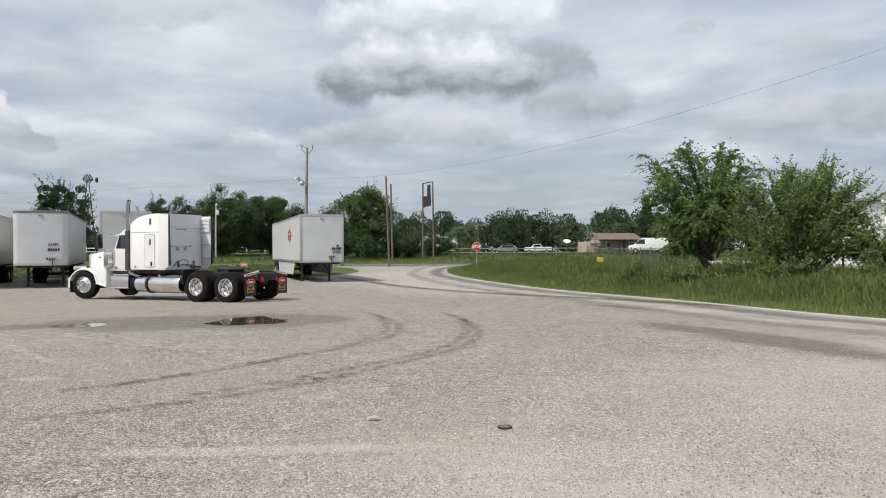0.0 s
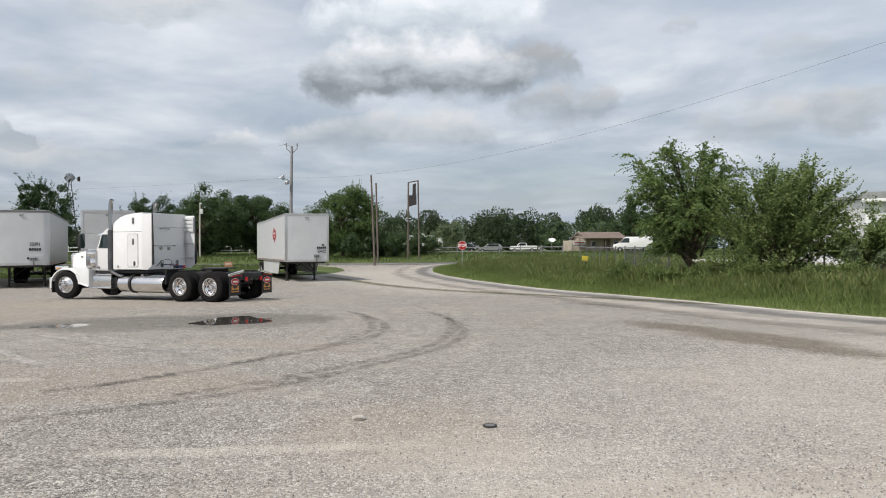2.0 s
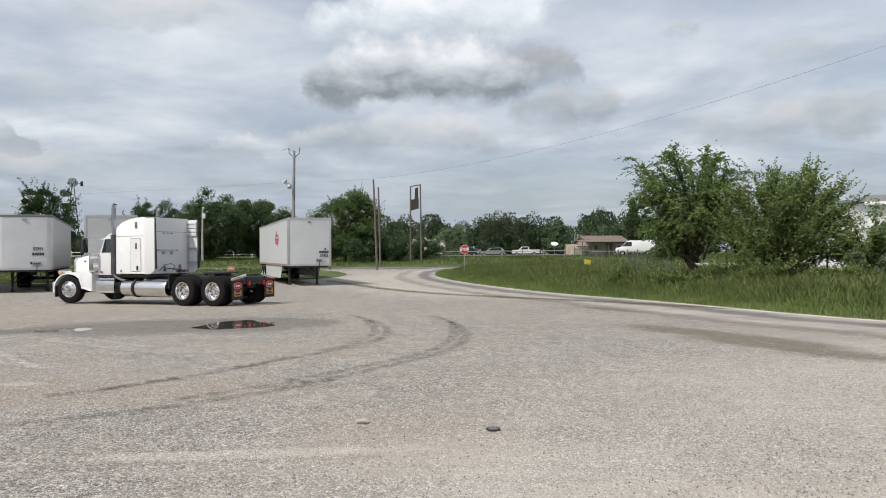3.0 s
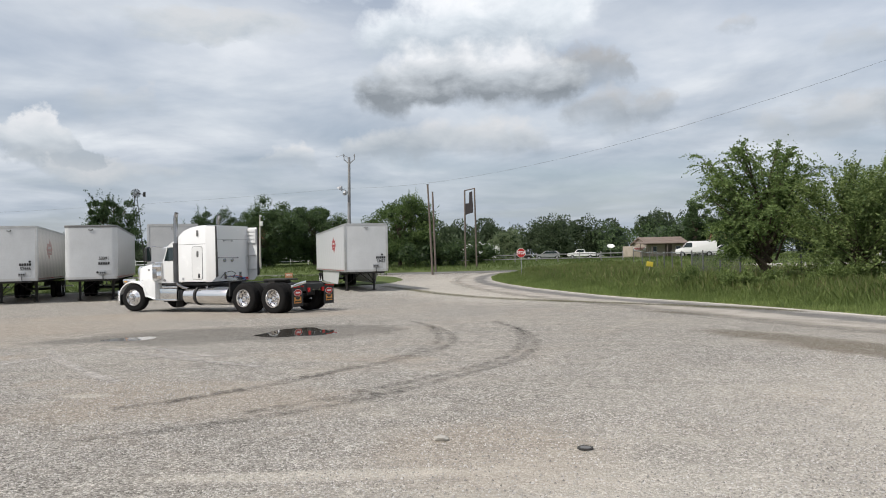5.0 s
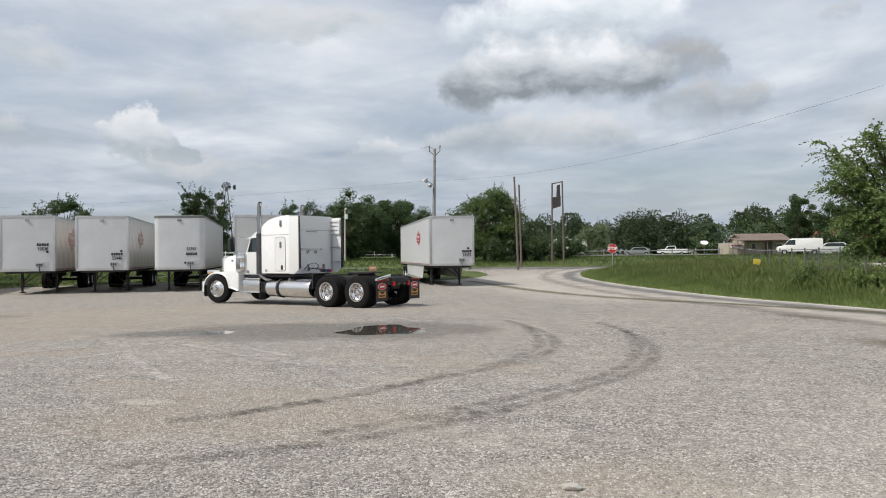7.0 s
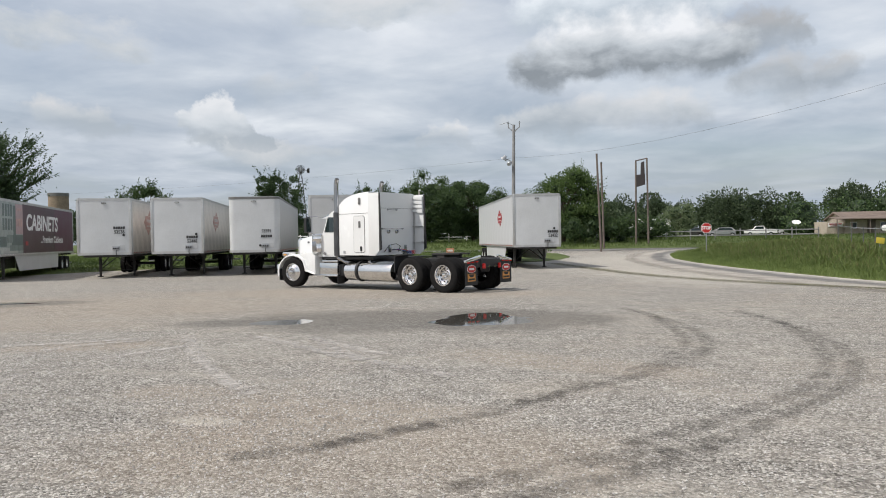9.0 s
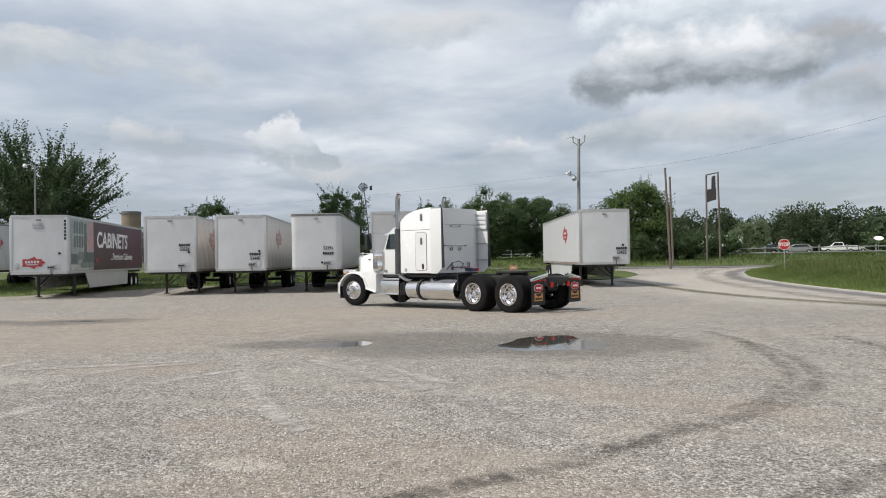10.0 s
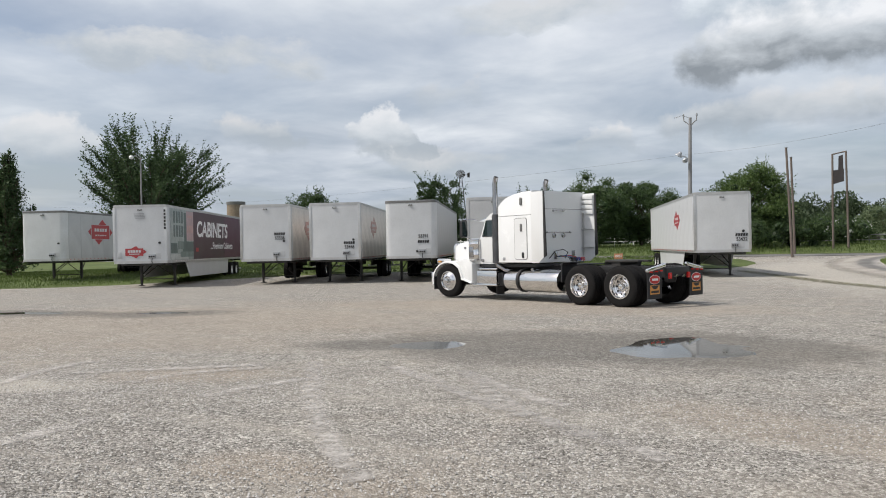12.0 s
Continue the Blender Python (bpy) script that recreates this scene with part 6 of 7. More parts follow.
def shoot_tree(name, place, height, width, depth, trunk, seed, leaf, label, limbs=40, sprays=14, per=26, leaf_len=0.12, spray_len=0.8, droop=0.3, rise=0.3, foot=0.55, belly=0.6, lean=(0.0, 0.0), fill=4000, start=0.25, crooked=0.35, up=0.0, hmin=0.10, cone=False, spread=0.55, core=0.0):
    """A tree of limbs that bear leafy sprays. foot and belly: the crown's half width near the ground, and the height (as a share) where it is widest."""
    rng = np.random.default_rng(seed)
    t = thing(name, label, "tree" if "tree" in name else "bush", "", pose(*place))
    ang = rng.uniform(0, math.tau, limbs)
    hz = hmin + (1 - hmin) * rng.beta(1.5, 1.1, limbs)
    env = np.where(hz < belly, foot + (1 - foot) * np.sin(hz / belly * 1.57), np.sqrt(np.clip(1 - ((hz - belly) / (1.08 - belly)) ** 2, 0.02, 1)))
    if cone:
        env = 1.06 - hz
    env = env * rng.uniform(0.55, 1.05, limbs)
    ends = np.stack([np.cos(ang) * env * width / 2 + lean[0] * hz, np.sin(ang) * env * depth / 2 + lean[1] * hz, hz * height], 1)
    base = np.stack([rng.normal(0, trunk, limbs), rng.normal(0, trunk, limbs), np.clip(hz * 0.42, 0.04, 0.38) * height], 1)
    bend = base * 0.45 + ends * 0.55
    bend[:, 2] += rise * height * 0.25
    bend += rng.normal(0, crooked * 0.1 * width, bend.shape) * np.array([1, 1, 0.4])
    bm = bmesh.new()
    tube(bm, [(0, 0, -0.25), (0, 0, 0.1), (lean[0] * 0.15, lean[1] * 0.15, height * 0.2), (lean[0] * 0.3, lean[1] * 0.3, height * 0.42)], trunk, 8, trunk * 0.5)
    part("trunk", bm, M["bark"], t)
    bm = bmesh.new()
    for k in range(limbs):
        p = [Vector(base[k] * (1 - s) ** 2 + 2 * s * (1 - s) * bend[k] + s * s * ends[k]) for s in (0, 0.25, 0.5, 0.75, 1)]
        tube(bm, p, trunk * 0.35, 5, trunk * 0.05)
    part("limb_work", bm, M["bark"], t)
    # dark lumps added along the limbs as the crown's inner shade
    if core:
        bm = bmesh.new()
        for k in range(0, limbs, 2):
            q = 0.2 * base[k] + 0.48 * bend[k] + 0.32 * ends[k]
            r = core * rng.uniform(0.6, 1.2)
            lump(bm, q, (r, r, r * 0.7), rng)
        part("inner_crown", bm, M["leaf_core_shade"], t, smooth=False)
    # sprays along each limb, leaves to both sides of each spray
    n = limbs * sprays
    li = np.repeat(np.arange(limbs), sprays)
    s = rng.uniform(start, 1.0, n)[:, None]
    root = base[li] * (1 - s) ** 2 + 2 * s * (1 - s) * bend[li] + s * s * ends[li]
    tan = 2 * (1 - s) * (bend[li] - base[li]) + 2 * s * (ends[li] - bend[li])
    tan /= np.linalg.norm(tan, axis=1, keepdims=True)
    d = tan + rng.normal(0, spread, (n, 3)) * np.array([1, 1, 0.6]) + np.array([0, 0, up])
    d /= np.linalg.norm(d, axis=1, keepdims=True)
    ln = spray_len * rng.uniform(0.45, 1.15, n)
    flat = np.cross(d, np.array([0, 0, 1.0]) + rng.normal(0, 0.35, (n, 3)))
    flat /= np.linalg.norm(flat, axis=1, keepdims=True) + 1e-9
    si = np.repeat(np.arange(n), per)
    u = np.tile((np.arange(per) + 0.5) / per, n) + rng.normal(0, 0.02, n * per)
    c = root[si] + d[si] * (u * ln[si])[:, None]
    c[:, 2] -= droop * u * u * ln[si]
    side = np.where(np.arange(n * per) % 2 == 0, 1.0, -1.0)[:, None]
    ld = d[si] * 0.55 + flat[si] * side * 0.8 + rng.normal(0, 0.28, (n * per, 3)) + np.array([0, 0, -0.12 - 0.4 * droop])
    ld /= np.linalg.norm(ld, axis=1, keepdims=True)
    ll = leaf_len * rng.uniform(0.6, 1.2, n * per)
    # the shaded leaves inside the crown
    fi = rng.integers(0, limbs, fill)
    fs = rng.uniform(0.2, 0.95, fill)[:, None]
    fc = base[fi] * (1 - fs) ** 2 + 2 * fs * (1 - fs) * bend[fi] + fs * fs * ends[fi] + rng.normal(0, 0.055 * width, (fill, 3)) * np.array([1, 1, 0.7])
    fd = rng.normal(0, 1, (fill, 3))
    fd /= np.linalg.norm(fd, axis=1, keepdims=True)
    c, ld, ll = np.concatenate([c, fc]), np.concatenate([ld, fd]), np.concatenate([ll, leaf_len * rng.uniform(0.7, 1.2, fill)])
    keep = c[:, 2] > 0.04
    c, ld, ll = c[keep], ld[keep], ll[keep]
    ob = new("crown", quads_mesh("crown", c, c + ld * ll[:, None], ll * 0.5, M[leaf]))
    ob.parent = t
    return t


ISL = ISLAND_RISE
shoot_tree("tree", (10.82, 32.4, gz(10, 32) + ISL), 5.9, 5.6, 4.8, 0.16, 11, "leaf_near", "young elm tree with arching leafy sprays on the verge", 66, 24, 26, 0.12, 0.9, 0.5, 0.55, 0.34, 0.66, (-0.55, 0), 7000, hmin=0.2)
shoot_tree("tree", (13.15, 29.4, gz(12, 29) + ISL), 4.6, 5.6, 3.8, 0.10, 12, "leaf_bush", "dense mulberry tree with upright shoots before the wire fence", 84, 17, 28, 0.12, 1.0, 0.10, 0.1, 0.72, 0.5, (0.2, 0), 9000, up=0.9)
shoot_tree("tree", (16.0, 28.3, gz(15, 28) + ISL), 3.3, 3.6, 3.0, 0.08, 13, "leaf_bush", "vine-covered mulberry tree before the wire fence", 44, 12, 24, 0.12, 0.7, 0.3, 0.2, 0.7, 0.55, (0, 0), 7000)
shoot_tree("tree", (20.5, 26.2, gz(19, 26) + ISL), 2.6, 3.6, 3.2, 0.08, 14, "leaf_bush", "low leafy tree growing into the wire fence", 36, 10, 20, 0.14, 0.7, 0.3, 0.2, 0.7, 0.55, (0, 0), 4000)
for k, (x, y, hh, w) in enumerate(((9.3, 31.4, 0.8, 1.5), (10.4, 30.6, 0.7, 1.4), (11.7, 28.3, 0.9, 1.8), (14.6, 26.9, 0.9, 1.6), (17.2, 25.6, 1.1, 2.0), (8.3, 34.2, 0.8, 1.4), (13.2, 27.2, 0.7, 1.5))):
    tree("bush", (x, y, gz(x, y) + ISL), hh, w, 0.03, 40 + k, "leaf_bush", "low leafy weed bush at the foot of the trees", 2800, 0.11, 22, 0.6, low=0.0, group="verge bushes", tuft=0.15)
for k, (x, y, hh, w) in enumerate(((15.0, 27.4, 1.75, 0.5), (15.75, 26.6, 1.6, 0.55))):
    tree("bush", (x, y, gz(x, y) + ISL), hh, w, 0.03, 70 + k, "leaf_pale", "yellowish vine climbing at the wire fence", 900, 0.1, 16, 0.3, low=0.0, group="fence vines", tuft=0.35)

# trees behind the trailers and the cross road
tree("tree", (-45.2, 83.5, gz(-45, 83)), 9.3, 6.8, 0.30, 21, "leaf_dark", "dark oak tree with an open crown", 24000, 0.24, 74, 0.22, low=0.12, tuft=0.105)
tree("tree", (-39.5, 97.5, gz(-40, 97)), 8.1, 7.6, 0.30, 22, "leaf_dark", "dark gappy oak tree beyond the road", 25000, 0.24, 70, 0.15, low=0.06, tuft=0.115)
tree("tree", (-30.6, 95.5, gz(-31, 95)), 8.6, 10.0, 0.32, 23, "leaf_mid", "broad dark green tree beyond the road", 52000, 0.24, 150, 0.0, low=0.0, tuft=0.13, core=0.36)
tree("tree", (-25.9, 101.0, gz(-24, 102)), 8.7, 8.8, 0.32, 24, "leaf_mid", "broad dark green tree beyond the road", 48000, 0.24, 150, 0.0, low=0.0, tuft=0.13, core=0.36)
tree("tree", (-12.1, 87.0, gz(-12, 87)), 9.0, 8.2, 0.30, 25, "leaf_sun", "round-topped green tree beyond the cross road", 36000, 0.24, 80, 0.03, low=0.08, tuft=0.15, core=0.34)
for k, (x, y, hh, w) in enumerate(((-10.2, 86.0, 3.8, 5.4), (-6.5, 88.0, 3.0, 5.0), (-15.2, 89.0, 3.6, 5.0), (-3.0, 92, 2.6, 4.5), (-18.5, 92, 3.0, 5.0))):
    tree("bush", (x, y, gz(x, y)), hh, w, 0.08, 60 + k, "leaf_mid", "rounded green bush beside the cross road", 8000, 0.2, 26, 0.05, low=0.0, group="roadside bushes", tuft=0.2, core=0.5)
shoot_tree("tree", (-51.3, 47.0, gz(-51, 47)), 10.9, 11.2, 9.5, 0.32, 26, "leaf_dark", "tall dark maple tree with spreading boughs behind the trailers", 44, 26, 28, 0.21, 1.7, 0.0, 0.10, 0.6, 0.55, (0.4, 0), 16000, 0.34, 0.15, 0.12, 0.36, spread=0.28, core=0.5)
shoot_tree("tree", (-54.6, 38.0, gz(-55, 38)), 8.9, 5.6, 5.6, 0.22, 27, "leaf_dark", "dark pointed cedar tree at the edge of the lot", 150, 9, 20, 0.17, 0.55, 0.1, 0.1, 0.9, 0.1, (0, 0), 9000, 0.2, 0.1, 0.15, 0.04, True)
shoot_tree("tree", (-62.5, 41.5, gz(-61, 40)), 8.4, 4.6, 4.6, 0.22, 28, "leaf_dark", "dark cedar tree at the edge of the lot", 70, 9, 20, 0.22, 1.0, 0.1, 0.1, 0.9, 0.1, (0, 0), 7000, 0.2, 0.1, 0.15, 0.04, True)
tree("tree", (-62.5, 81.5, gz(-63, 81)), 8.6, 6.4, 0.25, 29, "leaf_mid", "thin-crowned tree beyond the trailers", 8000, 0.26, 26, 0.2, low=0.2, tuft=0.13)
tree("tree", (-72.0, 84.5, gz(-72, 84)), 7.0, 6.4, 0.25, 30, "leaf_dark", "dark tree beyond the trailers", 5000, 0.35, 26, 0.2, low=0.1, tuft=0.16)
tree("tree", (0.5, 107.0, gz(0, 107)), 4.6, 4.8, 0.14, 31, "leaf_pale", "small pale flowering tree beside parked vehicles", 9000, 0.2, 32, 0.1, low=0.05, tuft=0.17, core=0.4)
tree("tree", (29.6, 118.0, gz(29, 118)), 8.8, 4.4, 0.3, 32, "leaf_mid", "tall tree standing behind the shed", 16000, 0.26, 50, 0.1, low=0.0, tuft=0.16, core=0.45)
tree("tree", (34.0, 114.0, gz(30, 114)), 7.6, 7.0, 0.3, 33, "leaf_mid", "broad tree standing behind the shed", 16000, 0.26, 50, 0.1, low=0.0, tuft=0.16, core=0.45)


def wood(name, x0, x1, y0, y1, hmin, hmax, n, seed, leaf, size, label):
    """A far belt of trees, crown beside crown, in one sheet of leaves."""
    rng = np.random.default_rng(seed)
    crowns = max(6, int((x1 - x0) / 4.2))
    cx = np.linspace(x0, x1, crowns) + rng.normal(0, 1.5, crowns)
    cy = rng.uniform(y0, y1, crowns)
    hh = rng.uniform(hmin, hmax, crowns)
    i = rng.integers(0, crowns, n)
    p = rng.normal(0, 1, (n, 3))
    p /= np.linalg.norm(p, axis=1, keepdims=True)
    p *= (rng.random(n) ** 0.35)[:, None]
    swell = 1 + 0.22 * np.sin(p[:, 0] * 5 + i) * np.sin(p[:, 2] * 6 + 2 * i)
    ww = 3.2 + 0.12 * hh
    c = np.stack([cx[i] + p[:, 0] * ww[i] * swell, cy[i] + p[:, 1] * 3, hh[i] * (0.5 + 0.5 * p[:, 2] * swell)], 1)
    c[:, 2] = np.maximum(c[:, 2], 0.1) + np.array([gz(a, b) for a, b in c[:, :2]])
    d = p + rng.normal(0, 0.6, (n, 3))
    d /= np.linalg.norm(d, axis=1, keepdims=True)
    ln = size * rng.uniform(0.6, 1.3, n)
    belt = tagged(new(name, quads_mesh(name, c, c + d * ln[:, None], ln * 0.6, M[leaf])), label, "woods", kind="stuff")
    # added dark lumps close the belt and stand for its inner shade
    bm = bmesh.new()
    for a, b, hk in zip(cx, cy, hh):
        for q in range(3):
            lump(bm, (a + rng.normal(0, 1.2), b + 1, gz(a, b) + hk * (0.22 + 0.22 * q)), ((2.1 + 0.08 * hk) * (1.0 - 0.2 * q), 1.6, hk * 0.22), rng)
    part("inner_crowns", bm, M["leaf_core_shade"], belt, smooth=False)["kind"] = "stuff"


wood("far_woods", -12, 130, 150, 178, 7.2, 9.6, 130000, 5, "leaf_far", 0.46, "far belt of mixed green trees on the horizon")
wood("far_woods", -190, -52, 160, 200, 5.5, 8.0, 26000, 6, "leaf_far", 0.7, "far belt of dark trees behind the trailers")
wood("far_woods", -60, -8, 150, 175, 5.0, 7.2, 22000, 7, "leaf_far", 0.62, "far belt of trees beyond the field")
wood("far_woods", 24, 84, 124, 150, 5.0, 8.0, 12000, 8, "leaf_mid", 0.45, "leafy trees behind the wire fence")


def inside_island(x, y):
    """How far (x, y) lies behind the kerb, roughly, in metres."""
    best = None
    for a, b in zip(KERB, KERB[1:]):
        if min(a[1], b[1]) <= y <= max(a[1], b[1]):
            f = (y - a[1]) / (b[1] - a[1])
            best = x - (a[0] + (b[0] - a[0]) * f)
    return best


def behind_west(x, y):
    best = None
    for a, b in zip(WEST, WEST[1:]):
        if min(a[0], b[0]) <= x <= max(a[0], b[0]):
            f = (x - a[0]) / (b[0] - a[0])
            d = y - (a[1] + (b[1] - a[1]) * f)
            best = d if best is None else min(best, d)
    return best


def blades(name, spots, heights, material, label, lean=0.35, width=0.012):
    rng = np.random.default_rng(len(spots))
    p, hgt = np.asarray(spots), np.asarray(heights)
    n = len(p)
    a = rng.uniform(0, 6.28, n)
    bend = hgt * rng.uniform(0.05, lean, n)
    tip = p + np.stack([np.cos(a) * bend, np.sin(a) * bend, hgt], 1)
    tagged(new(name, quads_mesh(name, p, tip, width * (1 + hgt), M[material])), label, "grass", kind="stuff")


def sow():
    rng = np.random.default_rng(77)
    tallp, tallh, shortp, shorth, seedp, seedh = [], [], [], [], [], []
    while len(tallp) < 150000:
        y = rng.uniform(12, 74)
        x = rng.uniform(-1.5, 34)
        d = inside_island(x, y)
        if d is None or d < -0.10 or d > 22 or rng.random() > math.exp(-max(0, d - 9) / 6):
            continue
        if rng.random() > (26.0 / max(y, 14)) ** 0.6:
            continue
        z = gz(x, y) + 0.03 + ISLAND_RISE * smooth(0, 7, d)
        patch = 0.5 + 0.5 * noise.noise((x * 0.35, y * 0.35, 5))
        hgt = (0.09 + 0.12 * rng.random()) + smooth(0.3, 3.5, d) * (0.08 + 0.50 * patch * patch + 0.30 * rng.random() ** 2)
        tallp.append((x, y, z))
        tallh.append(hgt)
        if d > 2 and rng.random() < 0.09:
            seedp.append((x, y, z + hgt * 0.6))
            seedh.append(hgt * 0.55)
    blades("tall_grass", tallp, tallh, "blade", "tall uncut roadside grass on the verge", 0.9, 0.016)
    blades("grass_seedheads", seedp, seedh, "seedhead", "pale seed heads standing in the verge grass", 0.4, 0.016)
    while len(shortp) < 60000:
        x, y = rng.uniform(-62, -8), rng.uniform(26, 74)
        d = behind_west(x, y)
        if d is None or d < -0.5 * rng.random() ** 2 + 0.3 * noise.noise((x * 0.7, y * 0.7, 6)):
            continue
        if x > -11.5 and y > 56:
            continue
        z = gz(x, y) + 0.03 + WEST_RISE * smooth(0, 7, d)
        band = smooth(64, 70, y) * 0.10
        shortp.append((x, y, z))
        shorth.append(0.06 + 0.10 * rng.random() + band * rng.random() + 0.15 * max(0, noise.noise((x * 0.2, y * 0.2, 9))))
    while len(shortp) < 92000:
        x, y = rng.uniform(-66, 42), rng.uniform(76.9, 104)
        shortp.append((x, y, gz(x, y) + 0.05))
        shorth.append(0.12 + 0.22 * rng.random() + 0.3 * max(0, noise.noise((x * 0.15, y * 0.15, 4))))
    blades("mown_grass", shortp, shorth, "blade_mown", "short grass of the field behind the trailers", 0.5, 0.03)


sow()


# ---- poles, signs and the windmill ----
def wire(name, a, b, sag, r=0.012, label="thin black overhead wire"):
    pts = [Vector(a).lerp(Vector(b), k / 24) - Vector((0, 0, 4 * sag * (k / 24) * (1 - k / 24))) for k in range(25)]
    ob = new(name, finish(tube(bmesh.new(), pts, r, 5), name, M["fence_steel"], True))
    tagged(ob, label, "wire", "overhead wires")


def light_pole(x, y):
    z = gz(x, y)
    t = thing("street_light_pole", "grey wooden utility pole with a round flood lamp", "utility pole", m=pose(x, y, z))
    part("pole", tube(bmesh.new(), [(0, 0, -0.3), (0.05, 0, 4), (0.12, 0, 7.5), (0.18, 0, 10.35)], 0.16, 10, 0.10), M["wood"], t)
    for s in (-1, 1):
        part("top_arm", tube(bmesh.new(), [(0.18, 0, 9.75), (0.18 + s * 0.18, 0, 9.95), (0.18 + s * 0.42, 0, 10.15), (0.18 + s * 0.44, 0, 10.45)], 0.04, 6), M["wood"], t)
        part("insulator", lathe(bmesh.new(), [(0.0, 0.0), (0.06, 0.0), (0.07, 0.08), (0.04, 0.1), (0.05, 0.18), (0.0, 0.2)], 10, Matrix.Translation((0.18 + s * 0.44, 0, 10.43))), M["steel"], t)
    part("wire_bracket", tube(bmesh.new(), [(0.15, 0, 10.3), (-0.3, 0, 10.55), (-0.9, -0.1, 10.4)], 0.02, 6), M["steel"], t)
    part("lamp_arm", tube(bmesh.new(), [(0.1, 0, 7.4), (-0.2, -0.1, 7.65), (-0.5, -0.2, 7.75)], 0.035, 8), M["steel"], t)
    part("flood_lamp", lathe(bmesh.new(), [(0.0, 0.3), (0.10, 0.27), (0.17, 0.10), (0.26, 0.0), (0.27, -0.05), (0.25, -0.04), (0.0, 0.06)], 20, Matrix.Translation((-0.6, -0.24, 7.75)) @ Matrix.Rotation(radians(35), 4, "Y")), M["steel"], t, "grey flood lamp head")
    part("lamp_lens", lathe(bmesh.new(), [(0.0, 0.0), (0.22, -0.02), (0.24, -0.05), (0.0, -0.08)], 20, Matrix.Translation((-0.6, -0.24, 7.75)) @ Matrix.Rotation(radians(35), 4, "Y")), M["lamp_glass"], t)
    part("second_lamp", lathe(bmesh.new(), [(0.0, 0.22), (0.08, 0.2), (0.14, 0.08), (0.2, 0.0), (0.0, 0.02)], 16, Matrix.Translation((-0.15, -0.35, 7.35)) @ Matrix.Rotation(radians(60), 4, "X")), M["steel"], t)
    part("guy_wire", rod(bmesh.new(), (0.12, 0, 7.8), (0.35, 0.2, 0.0), 0.012, 0.012, 5), M["steel"], t)


light_pole(-12.6, 60.6)
wire("overhead_wire", (-12.5, 60.6, 7.65), (26.5, 16.7, 12.4), 2.5, 0.006)
wire("overhead_wire", (-12.5, 60.6, 7.65), (-110, 78, 8.9), 1.2, 0.006)


def thin_pole(x, y):
    z = gz(x, y)
    t = thing("meter_pole", "slim pale pole with a small white box near its top", "utility pole", m=pose(x, y, z))
    part("pole", tube(bmesh.new(), [(0, 0, -0.3), (0, 0, 3), (0.05, 0, 6.6)], 0.13, 8, 0.09), M["kerb"], t)
    part("meter_box", box(bmesh.new(), (0.25, -0.1, 5.6), (0.34, 0.2, 0.6), 0.02), M["lamp_glass"], t)
    part("lamp", lathe(bmesh.new(), [(0.0, 0.2), (0.12, 0.15), (0.16, 0.0), (0.0, -0.05)], 12, Matrix.Translation((0.15, -0.1, 6.5))), M["lamp_glass"], t)


thin_pole(-29.7, 89.4)


def yard_lamp(x, y, top):
    z = gz(x, y)
    t = thing("yard_lamp", "slim pole with a round white lamp before the maple", "street lamp", m=pose(x, y, z))
    part("pole", tube(bmesh.new(), [(0, 0, -0.2), (0, 0, 4), (0, 0, top - z)], 0.06, 8, 0.045), M["wood"], t)
    part("arm", tube(bmesh.new(), [(0, 0, top - z - 0.2), (-0.2, -0.2, top - z + 0.05), (-0.4, -0.4, top - z)], 0.025, 6), M["steel"], t)
    part("lamp_head", lathe(bmesh.new(), [(0.0, 0.14), (0.08, 0.12), (0.15, 0.0), (0.11, -0.1), (0.0, -0.14)], 14, Matrix.Translation((-0.4, -0.4, top - z - 0.05))), M["lamp_glass"], t)


yard_lamp(-43.5, 40.2, 7.9)


def bare_post(x, y, top, lean, label):
    z = gz(x, y)
    t = thing("bare_pole", label, "pole", "bare poles", pose(x, y, z))
    part("pole", tube(bmesh.new(), [(0, 0, -0.3), (lean * 0.5, 0, (top - z) * 0.5), (lean, 0, top - z)], 0.105, 8, 0.085), M["brown_wood"], t)
    part("pole_cap", lathe(bmesh.new(), [(0.11, 0.0), (0.12, 0.05), (0.0, 0.09)], 8, Matrix.Translation((lean, 0, top - z - 0.02))), M["steel"], t)


bare_post(-6.95, 73.0, 9.0, -0.30, "tall bare brown wooden pole by the road")
bare_post(-7.0, 77.0, 8.6, -0.16, "tall bare brown wooden pole by the road")


def sign_frame(x, y):
    z = gz(x, y)
    t = thing("sign_frame", "tall two-post sign frame with a torn dark board", "sign", m=pose(x, y, z, 0, 0, 12))
    for s in (-1, 1):
        part("post", tube(bmesh.new(), [(s * 0.62, 0, -0.3), (s * 0.60, 0, 4), (s * 0.55, 0, 8.75 + s * 0.12)], 0.10, 8, 0.085), M["brown_wood"], t)
    part("top_bar", rod(bmesh.new(), (-0.58, 0, 8.60), (0.58, 0, 8.83), 0.06, 0.06, 8), M["brown_wood"], t)
    part("upper_board", prism(bmesh.new(), [(-0.10, 7.2), (0.32, 7.2), (0.30, 8.55), (-0.05, 8.40)], -0.04, 0.0, "y"), M["sign_back"], t, "torn dark sign board")
    part("lower_board", prism(bmesh.new(), [(-0.50, 5.9), (0.36, 6.15), (0.36, 7.25), (-0.50, 7.15)], -0.05, -0.01, "y"), M["sign_back"], t, "dark sign board")


sign_frame(-3.6, 79.8 + 3.4)


